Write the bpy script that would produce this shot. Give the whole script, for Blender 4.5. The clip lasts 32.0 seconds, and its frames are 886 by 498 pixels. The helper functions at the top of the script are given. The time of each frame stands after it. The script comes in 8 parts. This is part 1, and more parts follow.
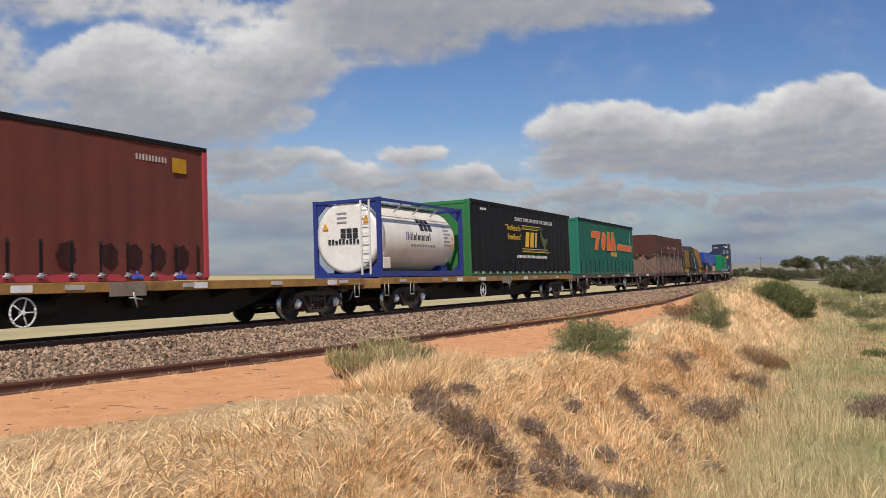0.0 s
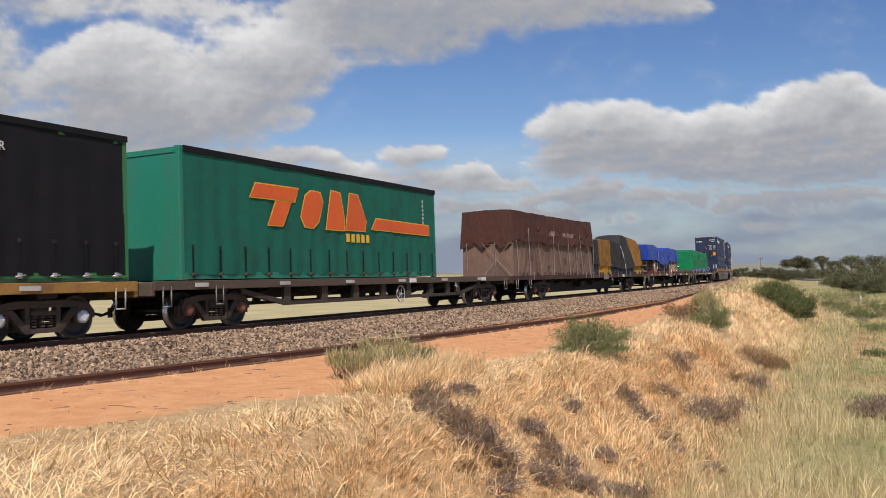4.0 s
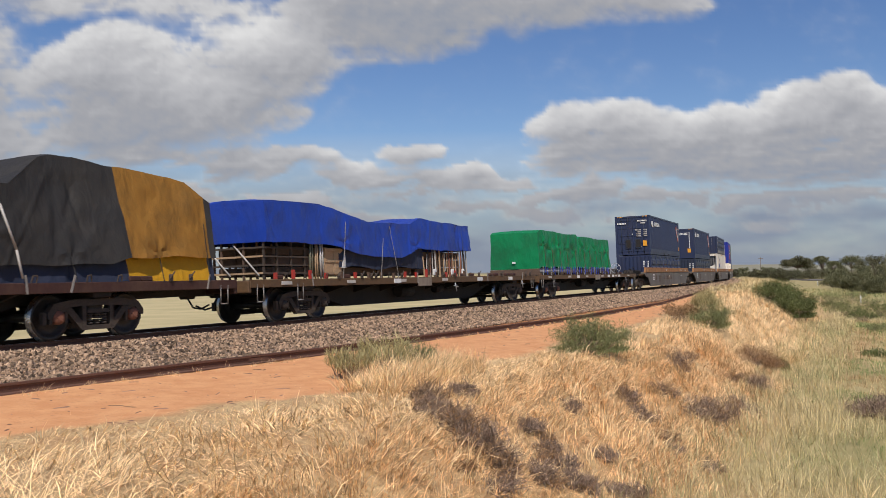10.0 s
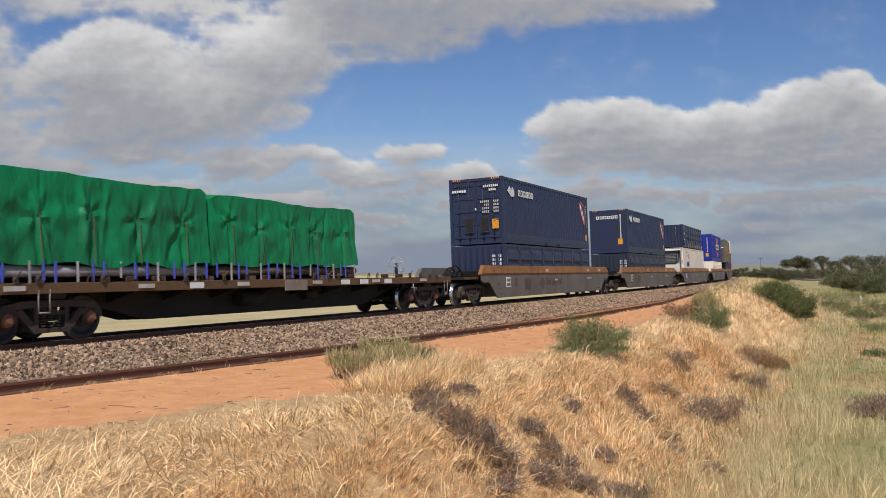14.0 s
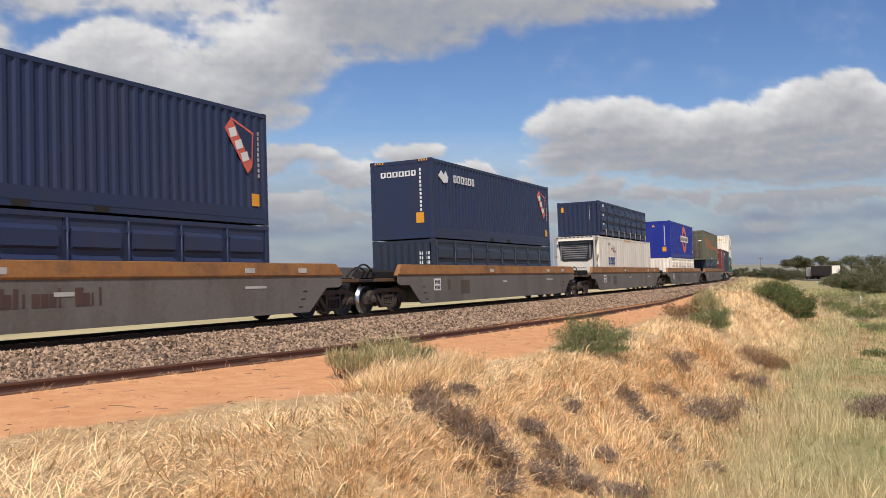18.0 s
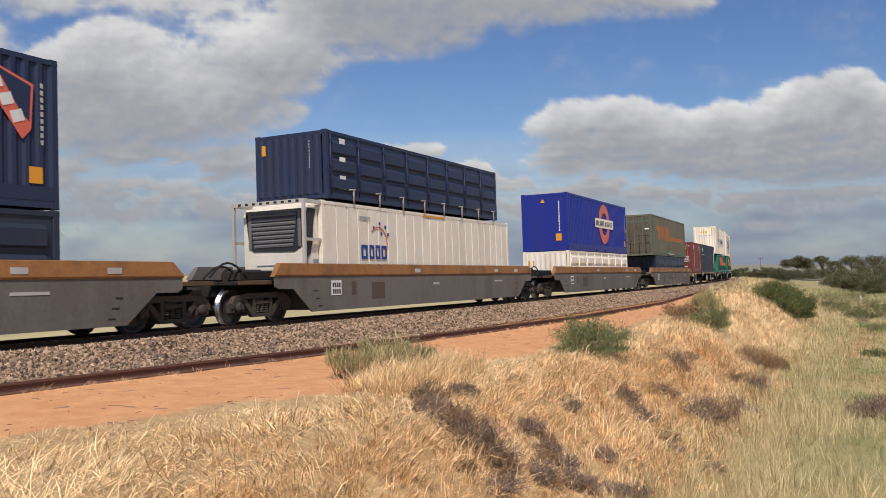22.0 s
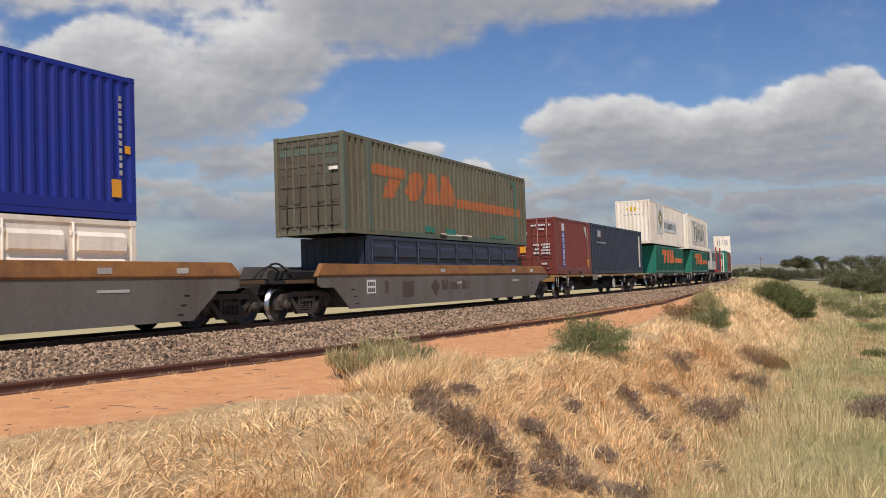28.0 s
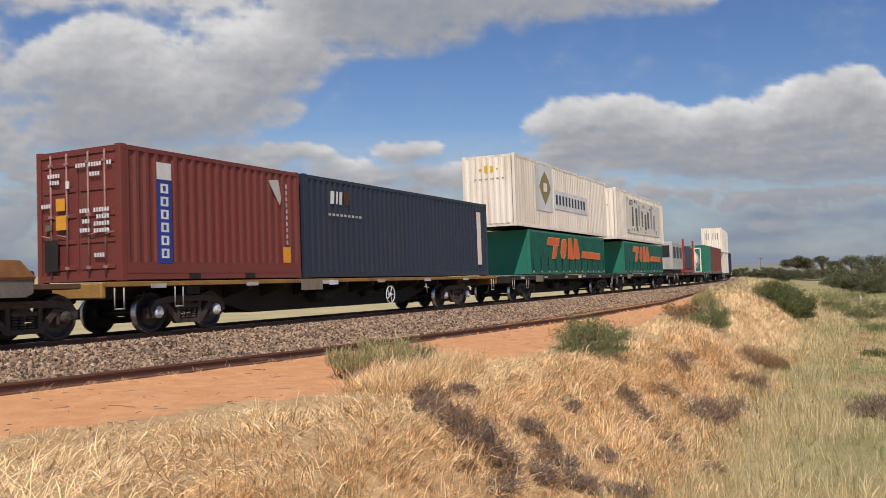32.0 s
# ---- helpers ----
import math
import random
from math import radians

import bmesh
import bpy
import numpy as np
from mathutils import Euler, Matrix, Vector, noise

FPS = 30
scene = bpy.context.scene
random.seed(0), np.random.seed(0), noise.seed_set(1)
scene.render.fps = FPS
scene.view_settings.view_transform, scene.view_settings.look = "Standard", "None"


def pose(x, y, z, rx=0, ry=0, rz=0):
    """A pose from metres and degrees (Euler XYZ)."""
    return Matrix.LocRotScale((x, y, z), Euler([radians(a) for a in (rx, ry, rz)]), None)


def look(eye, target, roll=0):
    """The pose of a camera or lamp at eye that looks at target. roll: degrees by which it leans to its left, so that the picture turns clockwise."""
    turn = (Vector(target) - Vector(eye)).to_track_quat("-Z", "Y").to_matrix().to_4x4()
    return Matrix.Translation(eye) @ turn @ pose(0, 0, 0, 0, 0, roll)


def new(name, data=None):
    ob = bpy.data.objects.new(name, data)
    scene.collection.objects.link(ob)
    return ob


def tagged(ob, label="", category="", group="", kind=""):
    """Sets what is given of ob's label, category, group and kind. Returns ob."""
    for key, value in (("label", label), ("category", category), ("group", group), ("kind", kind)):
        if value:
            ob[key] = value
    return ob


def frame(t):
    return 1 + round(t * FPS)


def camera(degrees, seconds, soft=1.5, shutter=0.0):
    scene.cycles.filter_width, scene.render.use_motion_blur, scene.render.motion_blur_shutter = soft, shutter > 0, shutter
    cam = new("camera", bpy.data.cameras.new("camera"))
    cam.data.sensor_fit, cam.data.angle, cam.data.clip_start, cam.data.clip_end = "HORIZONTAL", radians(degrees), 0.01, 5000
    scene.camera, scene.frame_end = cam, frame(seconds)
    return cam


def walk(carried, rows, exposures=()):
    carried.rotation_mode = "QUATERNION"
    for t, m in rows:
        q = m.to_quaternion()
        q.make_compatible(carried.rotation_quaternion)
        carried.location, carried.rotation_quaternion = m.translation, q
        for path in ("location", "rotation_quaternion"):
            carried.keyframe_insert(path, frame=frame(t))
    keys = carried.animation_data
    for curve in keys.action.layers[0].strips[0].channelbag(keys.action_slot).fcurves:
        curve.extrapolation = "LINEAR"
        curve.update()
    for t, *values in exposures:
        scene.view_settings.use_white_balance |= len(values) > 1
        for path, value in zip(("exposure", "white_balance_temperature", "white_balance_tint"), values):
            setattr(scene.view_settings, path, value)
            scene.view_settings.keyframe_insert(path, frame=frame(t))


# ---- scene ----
# ---- camera: fixed on a tripod ----
EYE_H = 1.27
EYE = Vector((0.0, 0.0, EYE_H))
cam = camera(54.13, 32.0, soft=0.62, shutter=0.12)
VIEW = look(EYE, EYE + Vector((0, math.cos(0.0269), math.sin(0.0269))), -0.304)
walk(cam, [(0.0, VIEW), (32.0, VIEW)], exposures=[(0.0, -0.14), (2.0, -0.13), (3.0, 0.02), (4.5, -0.08), (5.5, -0.12), (6.0, -0.14), (8.0, -0.12), (10.0, -0.11), (12.0, -0.2), (14.0, -0.17), (17.0, -0.04), (18.5, 0.01), (19.5, -0.1), (21.0, -0.06), (23.0, -0.18), (25.0, -0.2), (28.0, -0.16), (30.0, -0.07), (31.0, -0.09), (32.0, -0.16)])

# ---- light: sun behind the camera, blue sky ----
SUN_EL = radians(52)
SUN_AZ = math.atan2(0.007, -1.0)
sun_dir = Vector((math.sin(SUN_AZ) * math.cos(SUN_EL), math.cos(SUN_AZ) * math.cos(SUN_EL), math.sin(SUN_EL)))
sun = new("sun", bpy.data.lights.new("sun", "SUN"))
sun.data.energy, sun.data.angle, sun.data.color = 4.3, radians(0.55), (1.0, 0.935, 0.89)
sun.matrix_basis = look(sun_dir * 50, (0, 0, 0))
world = bpy.data.worlds.new("sky")
scene.world = world
world.use_nodes = True
wn = world.node_tree
sky = wn.nodes.new("ShaderNodeTexSky")
sky.sky_type, sky.sun_disc = "NISHITA", False
sky.sun_elevation, sky.sun_rotation = SUN_EL, SUN_AZ
sky.air_density, sky.dust_density, sky.ozone_density = 1.0, 0.15, 2.5
wn.nodes["Background"].inputs["Strength"].default_value = 0.1
deep = wn.nodes.new("ShaderNodeHueSaturation")
deep.inputs["Saturation"].default_value, deep.inputs["Hue"].default_value = 1.2, 0.513
wn.links.new(sky.outputs[0], deep.inputs["Color"])
wn.links.new(deep.outputs[0], wn.nodes["Background"].inputs["Color"])


# ---- materials ----
def material(name, col, rough=0.6, metal=0.0, fine=40.0, broad=1.2, vary=0.18, dirt=(0.09, 0.06, 0.04), stain=0.3,
             bump=0.08, streak=1.0, spread=0.06, spec=0.4, islands=False, wrinkle=0.0):
    """Principled surface with grain, broad stains (stretched by streak along z) and fine relief."""
    m = bpy.data.materials.new(name)
    m.use_nodes = True
    t = m.node_tree
    n, l = t.nodes, t.links
    b = n["Principled BSDF"]
    b.inputs["Roughness"].default_value, b.inputs["Metallic"].default_value = rough, metal
    b.inputs["Specular IOR Level"].default_value = spec
    co = n.new("ShaderNodeTexCoord")
    mp = n.new("ShaderNodeMapping")
    mp.inputs["Scale"].default_value = (1, 1, 1 / streak)
    l.new(co.outputs["Object"], mp.inputs["Vector"])
    info = n.new("ShaderNodeObjectInfo")
    off = n.new("ShaderNodeVectorMath")
    off.operation = "MULTIPLY_ADD"
    l.new(info.outputs["Random"], off.inputs[0])
    off.inputs[1].default_value = (37, 11, 23)
    l.new(mp.outputs[0], off.inputs[2])
    big = n.new("ShaderNodeTexNoise")
    big.inputs["Scale"].default_value, big.inputs["Detail"].default_value = broad, 5
    big.inputs["Roughness"].default_value = 0.65
    l.new(off.outputs[0], big.inputs["Vector"])
    sm = n.new("ShaderNodeTexNoise")
    sm.inputs["Scale"].default_value, sm.inputs["Detail"].default_value = fine, 3
    l.new(co.outputs["Object"], sm.inputs["Vector"])
    ramp = n.new("ShaderNodeMapRange")
    ramp.inputs["From Min"].default_value, ramp.inputs["From Max"].default_value = 0.45, 0.75
    ramp.inputs["To Max"].default_value = stain
    l.new(big.outputs["Fac"], ramp.inputs["Value"])
    mix = n.new("ShaderNodeMix")
    mix.data_type = "RGBA"
    mix.inputs["A"].default_value, mix.inputs["B"].default_value = (*col, 1), (*dirt, 1)
    l.new(ramp.outputs[0], mix.inputs["Factor"])
    val = n.new("ShaderNodeMapRange")
    val.inputs["From Min"].default_value, val.inputs["From Max"].default_value = 0.25, 0.75
    val.inputs["To Min"].default_value, val.inputs["To Max"].default_value = 1 - vary, 1 + vary
    l.new(sm.outputs["Fac"], val.inputs["Value"])
    rnd = n.new("ShaderNodeMapRange")
    rnd.inputs["To Min"].default_value, rnd.inputs["To Max"].default_value = 1 - spread, 1 + spread
    if islands:
        geo = n.new("ShaderNodeNewGeometry")
        l.new(geo.outputs["Random Per Island"], rnd.inputs["Value"])
    else:
        l.new(info.outputs["Random"], rnd.inputs["Value"])
    mul = n.new("ShaderNodeMath")
    mul.operation = "MULTIPLY"
    l.new(val.outputs[0], mul.inputs[0])
    l.new(rnd.outputs[0], mul.inputs[1])
    hsv = n.new("ShaderNodeHueSaturation")
    l.new(mix.outputs["Result"], hsv.inputs["Color"])
    l.new(mul.outputs[0], hsv.inputs["Value"])
    l.new(hsv.outputs[0], b.inputs["Base Color"])
    rr = n.new("ShaderNodeMapRange")
    rr.inputs["To Min"].default_value, rr.inputs["To Max"].default_value = max(0.05, rough - 0.12), min(1, rough + 0.15)
    l.new(big.outputs["Fac"], rr.inputs["Value"])
    l.new(rr.outputs[0], b.inputs["Roughness"])
    if bump:
        bp = n.new("ShaderNodeBump")
        bp.inputs["Strength"].default_value, bp.inputs["Distance"].default_value = min(1, bump * 4), 0.02
        l.new(sm.outputs["Fac"], bp.inputs["Height"])
        l.new(bp.outputs[0], b.inputs["Normal"])
        if wrinkle:
            # soft slanting creases
            tilt = n.new("ShaderNodeMapping")
            tilt.inputs["Rotation"].default_value, tilt.inputs["Scale"].default_value = (0.0, 0.5, 0.0), (1.0, 1.0, 0.42)
            l.new(co.outputs["Object"], tilt.inputs["Vector"])
            wr = n.new("ShaderNodeTexNoise")
            wr.inputs["Scale"].default_value, wr.inputs["Detail"].default_value = 3.2, 5
            wr.inputs["Distortion"].default_value = 0.5
            l.new(tilt.outputs[0], wr.inputs["Vector"])
            wb = n.new("ShaderNodeBump")
            wb.inputs["Strength"].default_value, wb.inputs["Distance"].default_value = wrinkle, 0.11
            l.new(wr.outputs["Fac"], wb.inputs["Height"])
            l.new(wb.outputs[0], bp.inputs["Normal"])
    return m


def paint(name, col, **kw):
    a = dict(rough=0.45, spec=0.28, fine=14, broad=0.9, vary=0.05, stain=0.35, bump=0.01, streak=4, spread=0.05, dirt=(0.12, 0.07, 0.045))
    a.update(kw)
    return material(name, col, **a)


def cloth(name, col, **kw):
    a = dict(rough=0.68, spec=0.18, fine=60, broad=1.3, vary=0.07, stain=0.45, bump=0.03, spread=0.04, wrinkle=0.55, dirt=tuple(c * 0.45 + 0.02 for c in col))
    a.update(kw)
    return material(name, col, **a)


BLACK_STEEL = material("grimy black steel", (0.026, 0.023, 0.021), 0.7, 0.0, fine=30, dirt=(0.06, 0.042, 0.03), stain=0.6, spec=0.2)
BOGIE = material("cast steel under brown brake dust", (0.066, 0.051, 0.04), 0.8, 0.0, fine=25, dirt=(0.13, 0.09, 0.06), stain=0.55, spec=0.2)
WHEEL = material("dark rolled wheel steel", (0.06, 0.05, 0.045), 0.5, 0.5, fine=25, dirt=(0.12, 0.08, 0.05))
TREAD = material("polished wheel tread", (0.55, 0.54, 0.52), 0.25, 1.0, stain=0.2)
SILVER = material("silver painted steel", (0.55, 0.55, 0.54), 0.4, 0.6, fine=60, stain=0.4)
CAP = material("galvanised axle cap", (0.82, 0.82, 0.8), 0.4, 0.3, fine=60, stain=0.5)
RUST_CAP = material("rusty axle cap", (0.25, 0.1, 0.06), 0.8, 0.0, fine=60)
YELLOW = paint("faded rail yellow", (0.34, 0.185, 0.05), rough=0.6, stain=0.85, dirt=(0.13, 0.07, 0.036), broad=1.6, streak=1, vary=0.15)
OCHRE = paint("dull ochre wagon paint", (0.125, 0.072, 0.034), rough=0.65, stain=0.85, dirt=(0.08, 0.05, 0.033), broad=1.4, streak=1, vary=0.15)
ORANGE = paint("weathered orange yellow", (0.3, 0.135, 0.042), rough=0.65, stain=0.95, dirt=(0.13, 0.065, 0.038), broad=1.3, streak=1, vary=0.12)
WELLGREY = paint("dusty grey wagon paint", (0.165, 0.145, 0.122), rough=0.7, stain=0.85, dirt=(0.105, 0.078, 0.058), broad=0.6, vary=0.1)
REDOXIDE = paint("red oxide wagon paint", (0.06, 0.027, 0.021), rough=0.65, stain=0.6, broad=1.5, vary=0.15)
BROWNDECK = material("worn brown deck", (0.10, 0.07, 0.05), 0.8, fine=20, stain=0.6, bump=0.1)
WHITE = paint("white marking", (0.75, 0.74, 0.7), stain=0.3)
PALE = paint("pale dusty marking", (0.5, 0.47, 0.42), stain=0.5)
SCUFFED = paint("scuffed stencil panel", (0.24, 0.19, 0.145), stain=0.7, broad=3)
DARKPATCH = paint("painted-out patch", (0.098, 0.07, 0.053), rough=0.6)
AMBER = paint("orange yellow placard", (0.75, 0.33, 0.03), stain=0.15)
LASH = material("grey webbing strap", (0.3, 0.275, 0.24), 0.8, stain=0.3)
LASHBLUE = material("blue ratchet strap", (0.06, 0.1, 0.5), 0.6, stain=0.2)
RAILTOP = material("polished rail", (0.4, 0.37, 0.34), 0.3, 1.0, stain=0.3)
RAILRUST = material("rusted rail", (0.13, 0.062, 0.04), 0.85, fine=30, stain=0.4, bump=0.1)
SLEEPER = material("grey concrete sleeper", (0.3, 0.27, 0.24), 0.9, fine=30, stain=0.5)
BALLAST = material("crushed ballast stone", (0.225, 0.155, 0.107), 0.9, fine=25, broad=2.5, vary=0.4, stain=0.4, dirt=(0.13, 0.085, 0.06), bump=0.25)
STONES = material("loose ballast stones", (0.32, 0.215, 0.134), 0.9, fine=30, vary=0.25, stain=0.4, dirt=(0.18, 0.11, 0.072), spread=0.78, islands=True)


# ---- mesh helpers ----
def mesh_of(name, bm, mats):
    me = bpy.data.meshes.new(name)
    bm.to_mesh(me)
    bm.free()
    for m in mats if isinstance(mats, (list, tuple)) else [mats]:
        me.materials.append(m)
    return me


def part(name, bm, mats, parent, label="", at=None):
    """Links a bmesh (or a ready mesh) as one object under a thing or part."""
    me = mesh_of(name, bm, mats) if isinstance(bm, bmesh.types.BMesh) else bm
    ob = new(name, me)
    ob.parent = parent
    if at is not None:
        ob.matrix_basis = at if isinstance(at, Matrix) else Matrix.Translation(at)
    return tagged(ob, label)


def thing(name, label, category, group="", at=None, kind=""):
    ob = new(name)
    ob.empty_display_size = 0.3
    tagged(ob, label, category, group, kind)
    if at is not None:
        ob.matrix_basis = at
    return ob


def box(bm, x0, x1, y0, y1, z0, z1, bevel=0.0, mi=0):
    v = [bm.verts.new((x, y, z)) for x in (x0, x1) for y in (y0, y1) for z in (z0, z1)]
    fs = [bm.faces.new([v[i] for i in q]) for q in ((0, 1, 3, 2), (4, 6, 7, 5), (0, 4, 5, 1), (2, 3, 7, 6), (0, 2, 6, 4), (1, 5, 7, 3))]
    if bevel:
        es = list({e for f in fs for e in f.edges})
        r = bmesh.ops.bevel(bm, geom=es, offset=bevel, segments=1, affect="EDGES")
        fs = [f for f in fs if f.is_valid] + [f for f in r["faces"] if f.is_valid]
    for f in fs:
        f.material_index = mi
    return bm


def boxed(*a, **k):
    return box(bmesh.new(), *a, **k)


def rod(bm, a, b, r, n=8, r2=None, mi=0):
    """A capped round bar from a to b."""
    a, b = Vector(a), Vector(b)
    q = (b - a).to_track_quat("Z", "Y")
    ra, rb = r, r if r2 is None else r2
    lo = [bm.verts.new(a + q @ Vector((ra * math.cos(i * math.tau / n), ra * math.sin(i * math.tau / n), 0))) for i in range(n)]
    hi = [bm.verts.new(b + q @ Vector((rb * math.cos(i * math.tau / n), rb * math.sin(i * math.tau / n), 0))) for i in range(n)]
    fs = [bm.faces.new((lo[i], lo[(i + 1) % n], hi[(i + 1) % n], hi[i])) for i in range(n)]
    for f in fs:
        f.smooth = n > 5
    fs += [bm.faces.new(lo[::-1]), bm.faces.new(hi)]
    for f in fs:
        f.material_index = mi
    return bm


def rodded(*a, **k):
    return rod(bmesh.new(), *a, **k)


def lathe(bm, prof, n=24, axis="Y", mi=0):
    """Spins (radius, along) pairs round an axis through the origin."""
    rings = []
    for r, h in prof:
        ring = []
        for i in range(n):
            c, s = r * math.cos(i * math.tau / n), r * math.sin(i * math.tau / n)
            ring.append(bm.verts.new((c, h, s) if axis == "Y" else ((h, c, s) if axis == "X" else (c, s, h))))
        rings.append(ring)
    for a, b in zip(rings, rings[1:]):
        for i in range(n):
            f = bm.faces.new((a[i], a[(i + 1) % n], b[(i + 1) % n], b[i]))
            f.smooth, f.material_index = True, mi
    for ring in (rings[0], rings[-1]):
        f = bm.faces.new(ring)
        f.material_index = mi
    bmesh.ops.recalc_face_normals(bm, faces=bm.faces)
    return bm


def prism(bm, pts, x0, x1, axis="X", mi=0):
    """Extrudes a closed outline: (y, z) along x, or (x, z) along y."""
    f = (lambda p, a: (a, p[0], p[1])) if axis == "X" else (lambda p, a: (p[0], a, p[1]))
    lo, hi = [bm.verts.new(f(p, x0)) for p in pts], [bm.verts.new(f(p, x1)) for p in pts]
    n = len(pts)
    fs = [bm.faces.new((lo[i], lo[(i + 1) % n], hi[(i + 1) % n], hi[i])) for i in range(n)]
    fs += [bm.faces.new(lo[::-1]), bm.faces.new(hi)]
    for g in fs:
        g.material_index = mi
    bmesh.ops.recalc_face_normals(bm, faces=fs)
    return bm


def fast_mesh(name, verts, faces, mats, smooth=False):
    me = bpy.data.meshes.new(name)
    me.from_pydata(verts.tolist() if isinstance(verts, np.ndarray) else verts, [], faces.tolist() if isinstance(faces, np.ndarray) else faces)
    for m in mats if isinstance(mats, (list, tuple)) else [mats]:
        me.materials.append(m)
    if smooth:
        me.polygons.foreach_set("use_smooth", [True] * len(me.polygons))
    me.update()
    return me


# ---- the line of the railway: straight behind the camera, then a tightening left-hand curve ----
STEP = 0.25
S_ARR = np.arange(-260.0, 520.01, STEP)
sp = np.clip(S_ARR, 0, 260)
TH = 0.46484 - 0.00015956 * S_ARR - 0.5 * 0.011395e-3 * sp ** 2 - 0.011395e-3 * 260 * np.clip(S_ARR - 260, 0, None)
_dx, _dy = np.sin(TH), np.cos(TH)
PX = np.concatenate([[0], np.cumsum((_dx[1:] + _dx[:-1]) / 2 * STEP)])
PY = np.concatenate([[0], np.cumsum((_dy[1:] + _dy[:-1]) / 2 * STEP)])
_i0 = int(np.argmin(abs(S_ARR)))
SIDE = 14.63
PX += -SIDE * math.cos(TH[_i0]) - PX[_i0]
PY += SIDE * math.sin(TH[_i0]) - PY[_i0]
CANT = 0.0312


def line(s, e=0.0):
    """World x, y of a point s metres along the line and e metres to its right."""
    t = np.interp(s, S_ARR, TH)
    return np.interp(s, S_ARR, PX) + e * np.cos(t), np.interp(s, S_ARR, PY) - e * np.sin(t)


def line_pose(s, e=0.0, z=0.0):
    x, y = line(s, e)
    return Matrix.Translation((x, y, z)) @ Matrix.Rotation(math.pi / 2 - float(np.interp(s, S_ARR, TH)), 4, "Z")


_sub = slice(0, None, 6)


def to_line(x, y):
    """(s, e) of world points."""
    x, y = np.asarray(x, float), np.asarray(y, float)
    qs, qx, qy, qt = S_ARR[_sub], PX[_sub], PY[_sub], TH[_sub]
    s, e = np.empty(x.size), np.empty(x.size)
    xf, yf = x.ravel(), y.ravel()
    for a in range(0, x.size, 4000):
        d = (xf[a:a + 4000, None] - qx) ** 2 + (yf[a:a + 4000, None] - qy) ** 2
        i = d.argmin(1)
        rx, ry = xf[a:a + 4000] - qx[i], yf[a:a + 4000] - qy[i]
        s[a:a + 4000] = qs[i] + rx * np.sin(qt[i]) + ry * np.cos(qt[i])
        e[a:a + 4000] = rx * np.cos(qt[i]) - ry * np.sin(qt[i])
    return s.reshape(x.shape), e.reshape(x.shape)


def value_noise(x, y, seed=0):
    """Smooth 2D value noise in -1..1, vectorised."""
    xi, yi = np.floor(x).astype(np.int64), np.floor(y).astype(np.int64)
    fx, fy = x - xi, y - yi
    fx, fy = fx * fx * (3 - 2 * fx), fy * fy * (3 - 2 * fy)

    def h(a, b):
        k = (a * 374761393 + b * 668265263 + seed * 982451653) & 0x7FFFFFFF
        k = ((k ^ (k >> 13)) * 1274126177) & 0x7FFFFFFF
        return ((k ^ (k >> 16)) & 0xFFFF) / 32767.5 - 1
    return (h(xi, yi) * (1 - fx) + h(xi + 1, yi) * fx) * (1 - fy) + (h(xi, yi + 1) * (1 - fx) + h(xi + 1, yi + 1) * fx) * fy


def fbm(x, y, octaves=4, seed=0, gain=0.5):
    v, a = 0, 1.0
    for o in range(octaves):
        v = v + a * value_noise(x * 2 ** o, y * 2 ** o, seed + o * 17)
        a *= gain
    return v


TOE_S = [0, 8, 16, 33, 50, 67, 100]
TOE_E = [2.9, 3.0, 3.4, 3.8, 3.8, 3.1, 2.9]
TOE_Z = [-0.47, -0.49, -0.56, -0.68, -0.68, -0.5, -0.45]
DIRT_S = [0, 6.6, 8.6, 11.4, 20, 34, 47, 60, 75, 90]
DIRT_E = [5.6, 6.1, 6.75, 7.15, 7.2, 6.6, 5.6, 4.6, 3.2, 2.9]
CREST_S = [0, 5, 10, 20, 33, 60, 100, 180]
CREST_E = [8.6, 8.7, 8.6, 8.3, 8.4, 8.2, 7.6, 7.2]


def ground_z(x, y):
    s, e = to_line(x, y)
    toe_e, toe_z = np.interp(s, TOE_S, TOE_E), np.interp(s, TOE_S, TOE_Z)
    ce = np.interp(s, CREST_S, CREST_E)
    crest_z = toe_z - 0.12
    t = np.clip((e - ce) / 3.6, 0, 1)
    t = t * t * (3 - 2 * t) * 0.7 + t * 0.3
    low = -2.55 + 1.1 * np.clip((e - 25) / 140, 0, 1) + 0.6 * np.clip((s - 60) / 200, 0, 1)
    right = np.where(e < toe_e, -0.5, np.where(e < ce, toe_z + (crest_z - toe_z) * np.clip((e - toe_e) / (ce - toe_e), 0, 1), crest_z + (low - crest_z) * t))
    left = np.where(e > -3.6, -0.45, -0.45 - 0.08 * np.clip((-3.6 - e) / 4, 0, 1)) - 0.0165 * np.clip(-e - 8, 0, 3000)
    z = np.where(e > 0, right, left)
    rough = np.clip((e - toe_e - 2.6) / 1.5, 0, 1)
    z = z + rough * (0.09 * fbm(x * 0.7, y * 0.7, 3, 3) + 0.03 * fbm(x * 2.5, y * 2.5, 2, 9))
    z = z + 0.015 * fbm(x * 1.5, y * 1.5, 3, 5)
    far = np.hypot(x, y)
    bearing = np.degrees(np.arctan2(x, y))
    hills = np.clip((far - 900) / 2200, 0, 1) ** 1.5 * (24 + 12 * fbm(x * 0.0011, y * 0.0011, 3, 21)) * np.clip((bearing - 12) / 6, 0, 1) * np.clip((70 - bearing) / 20, 0, 1)
    return z + np.where(far > 900, hills, 0)


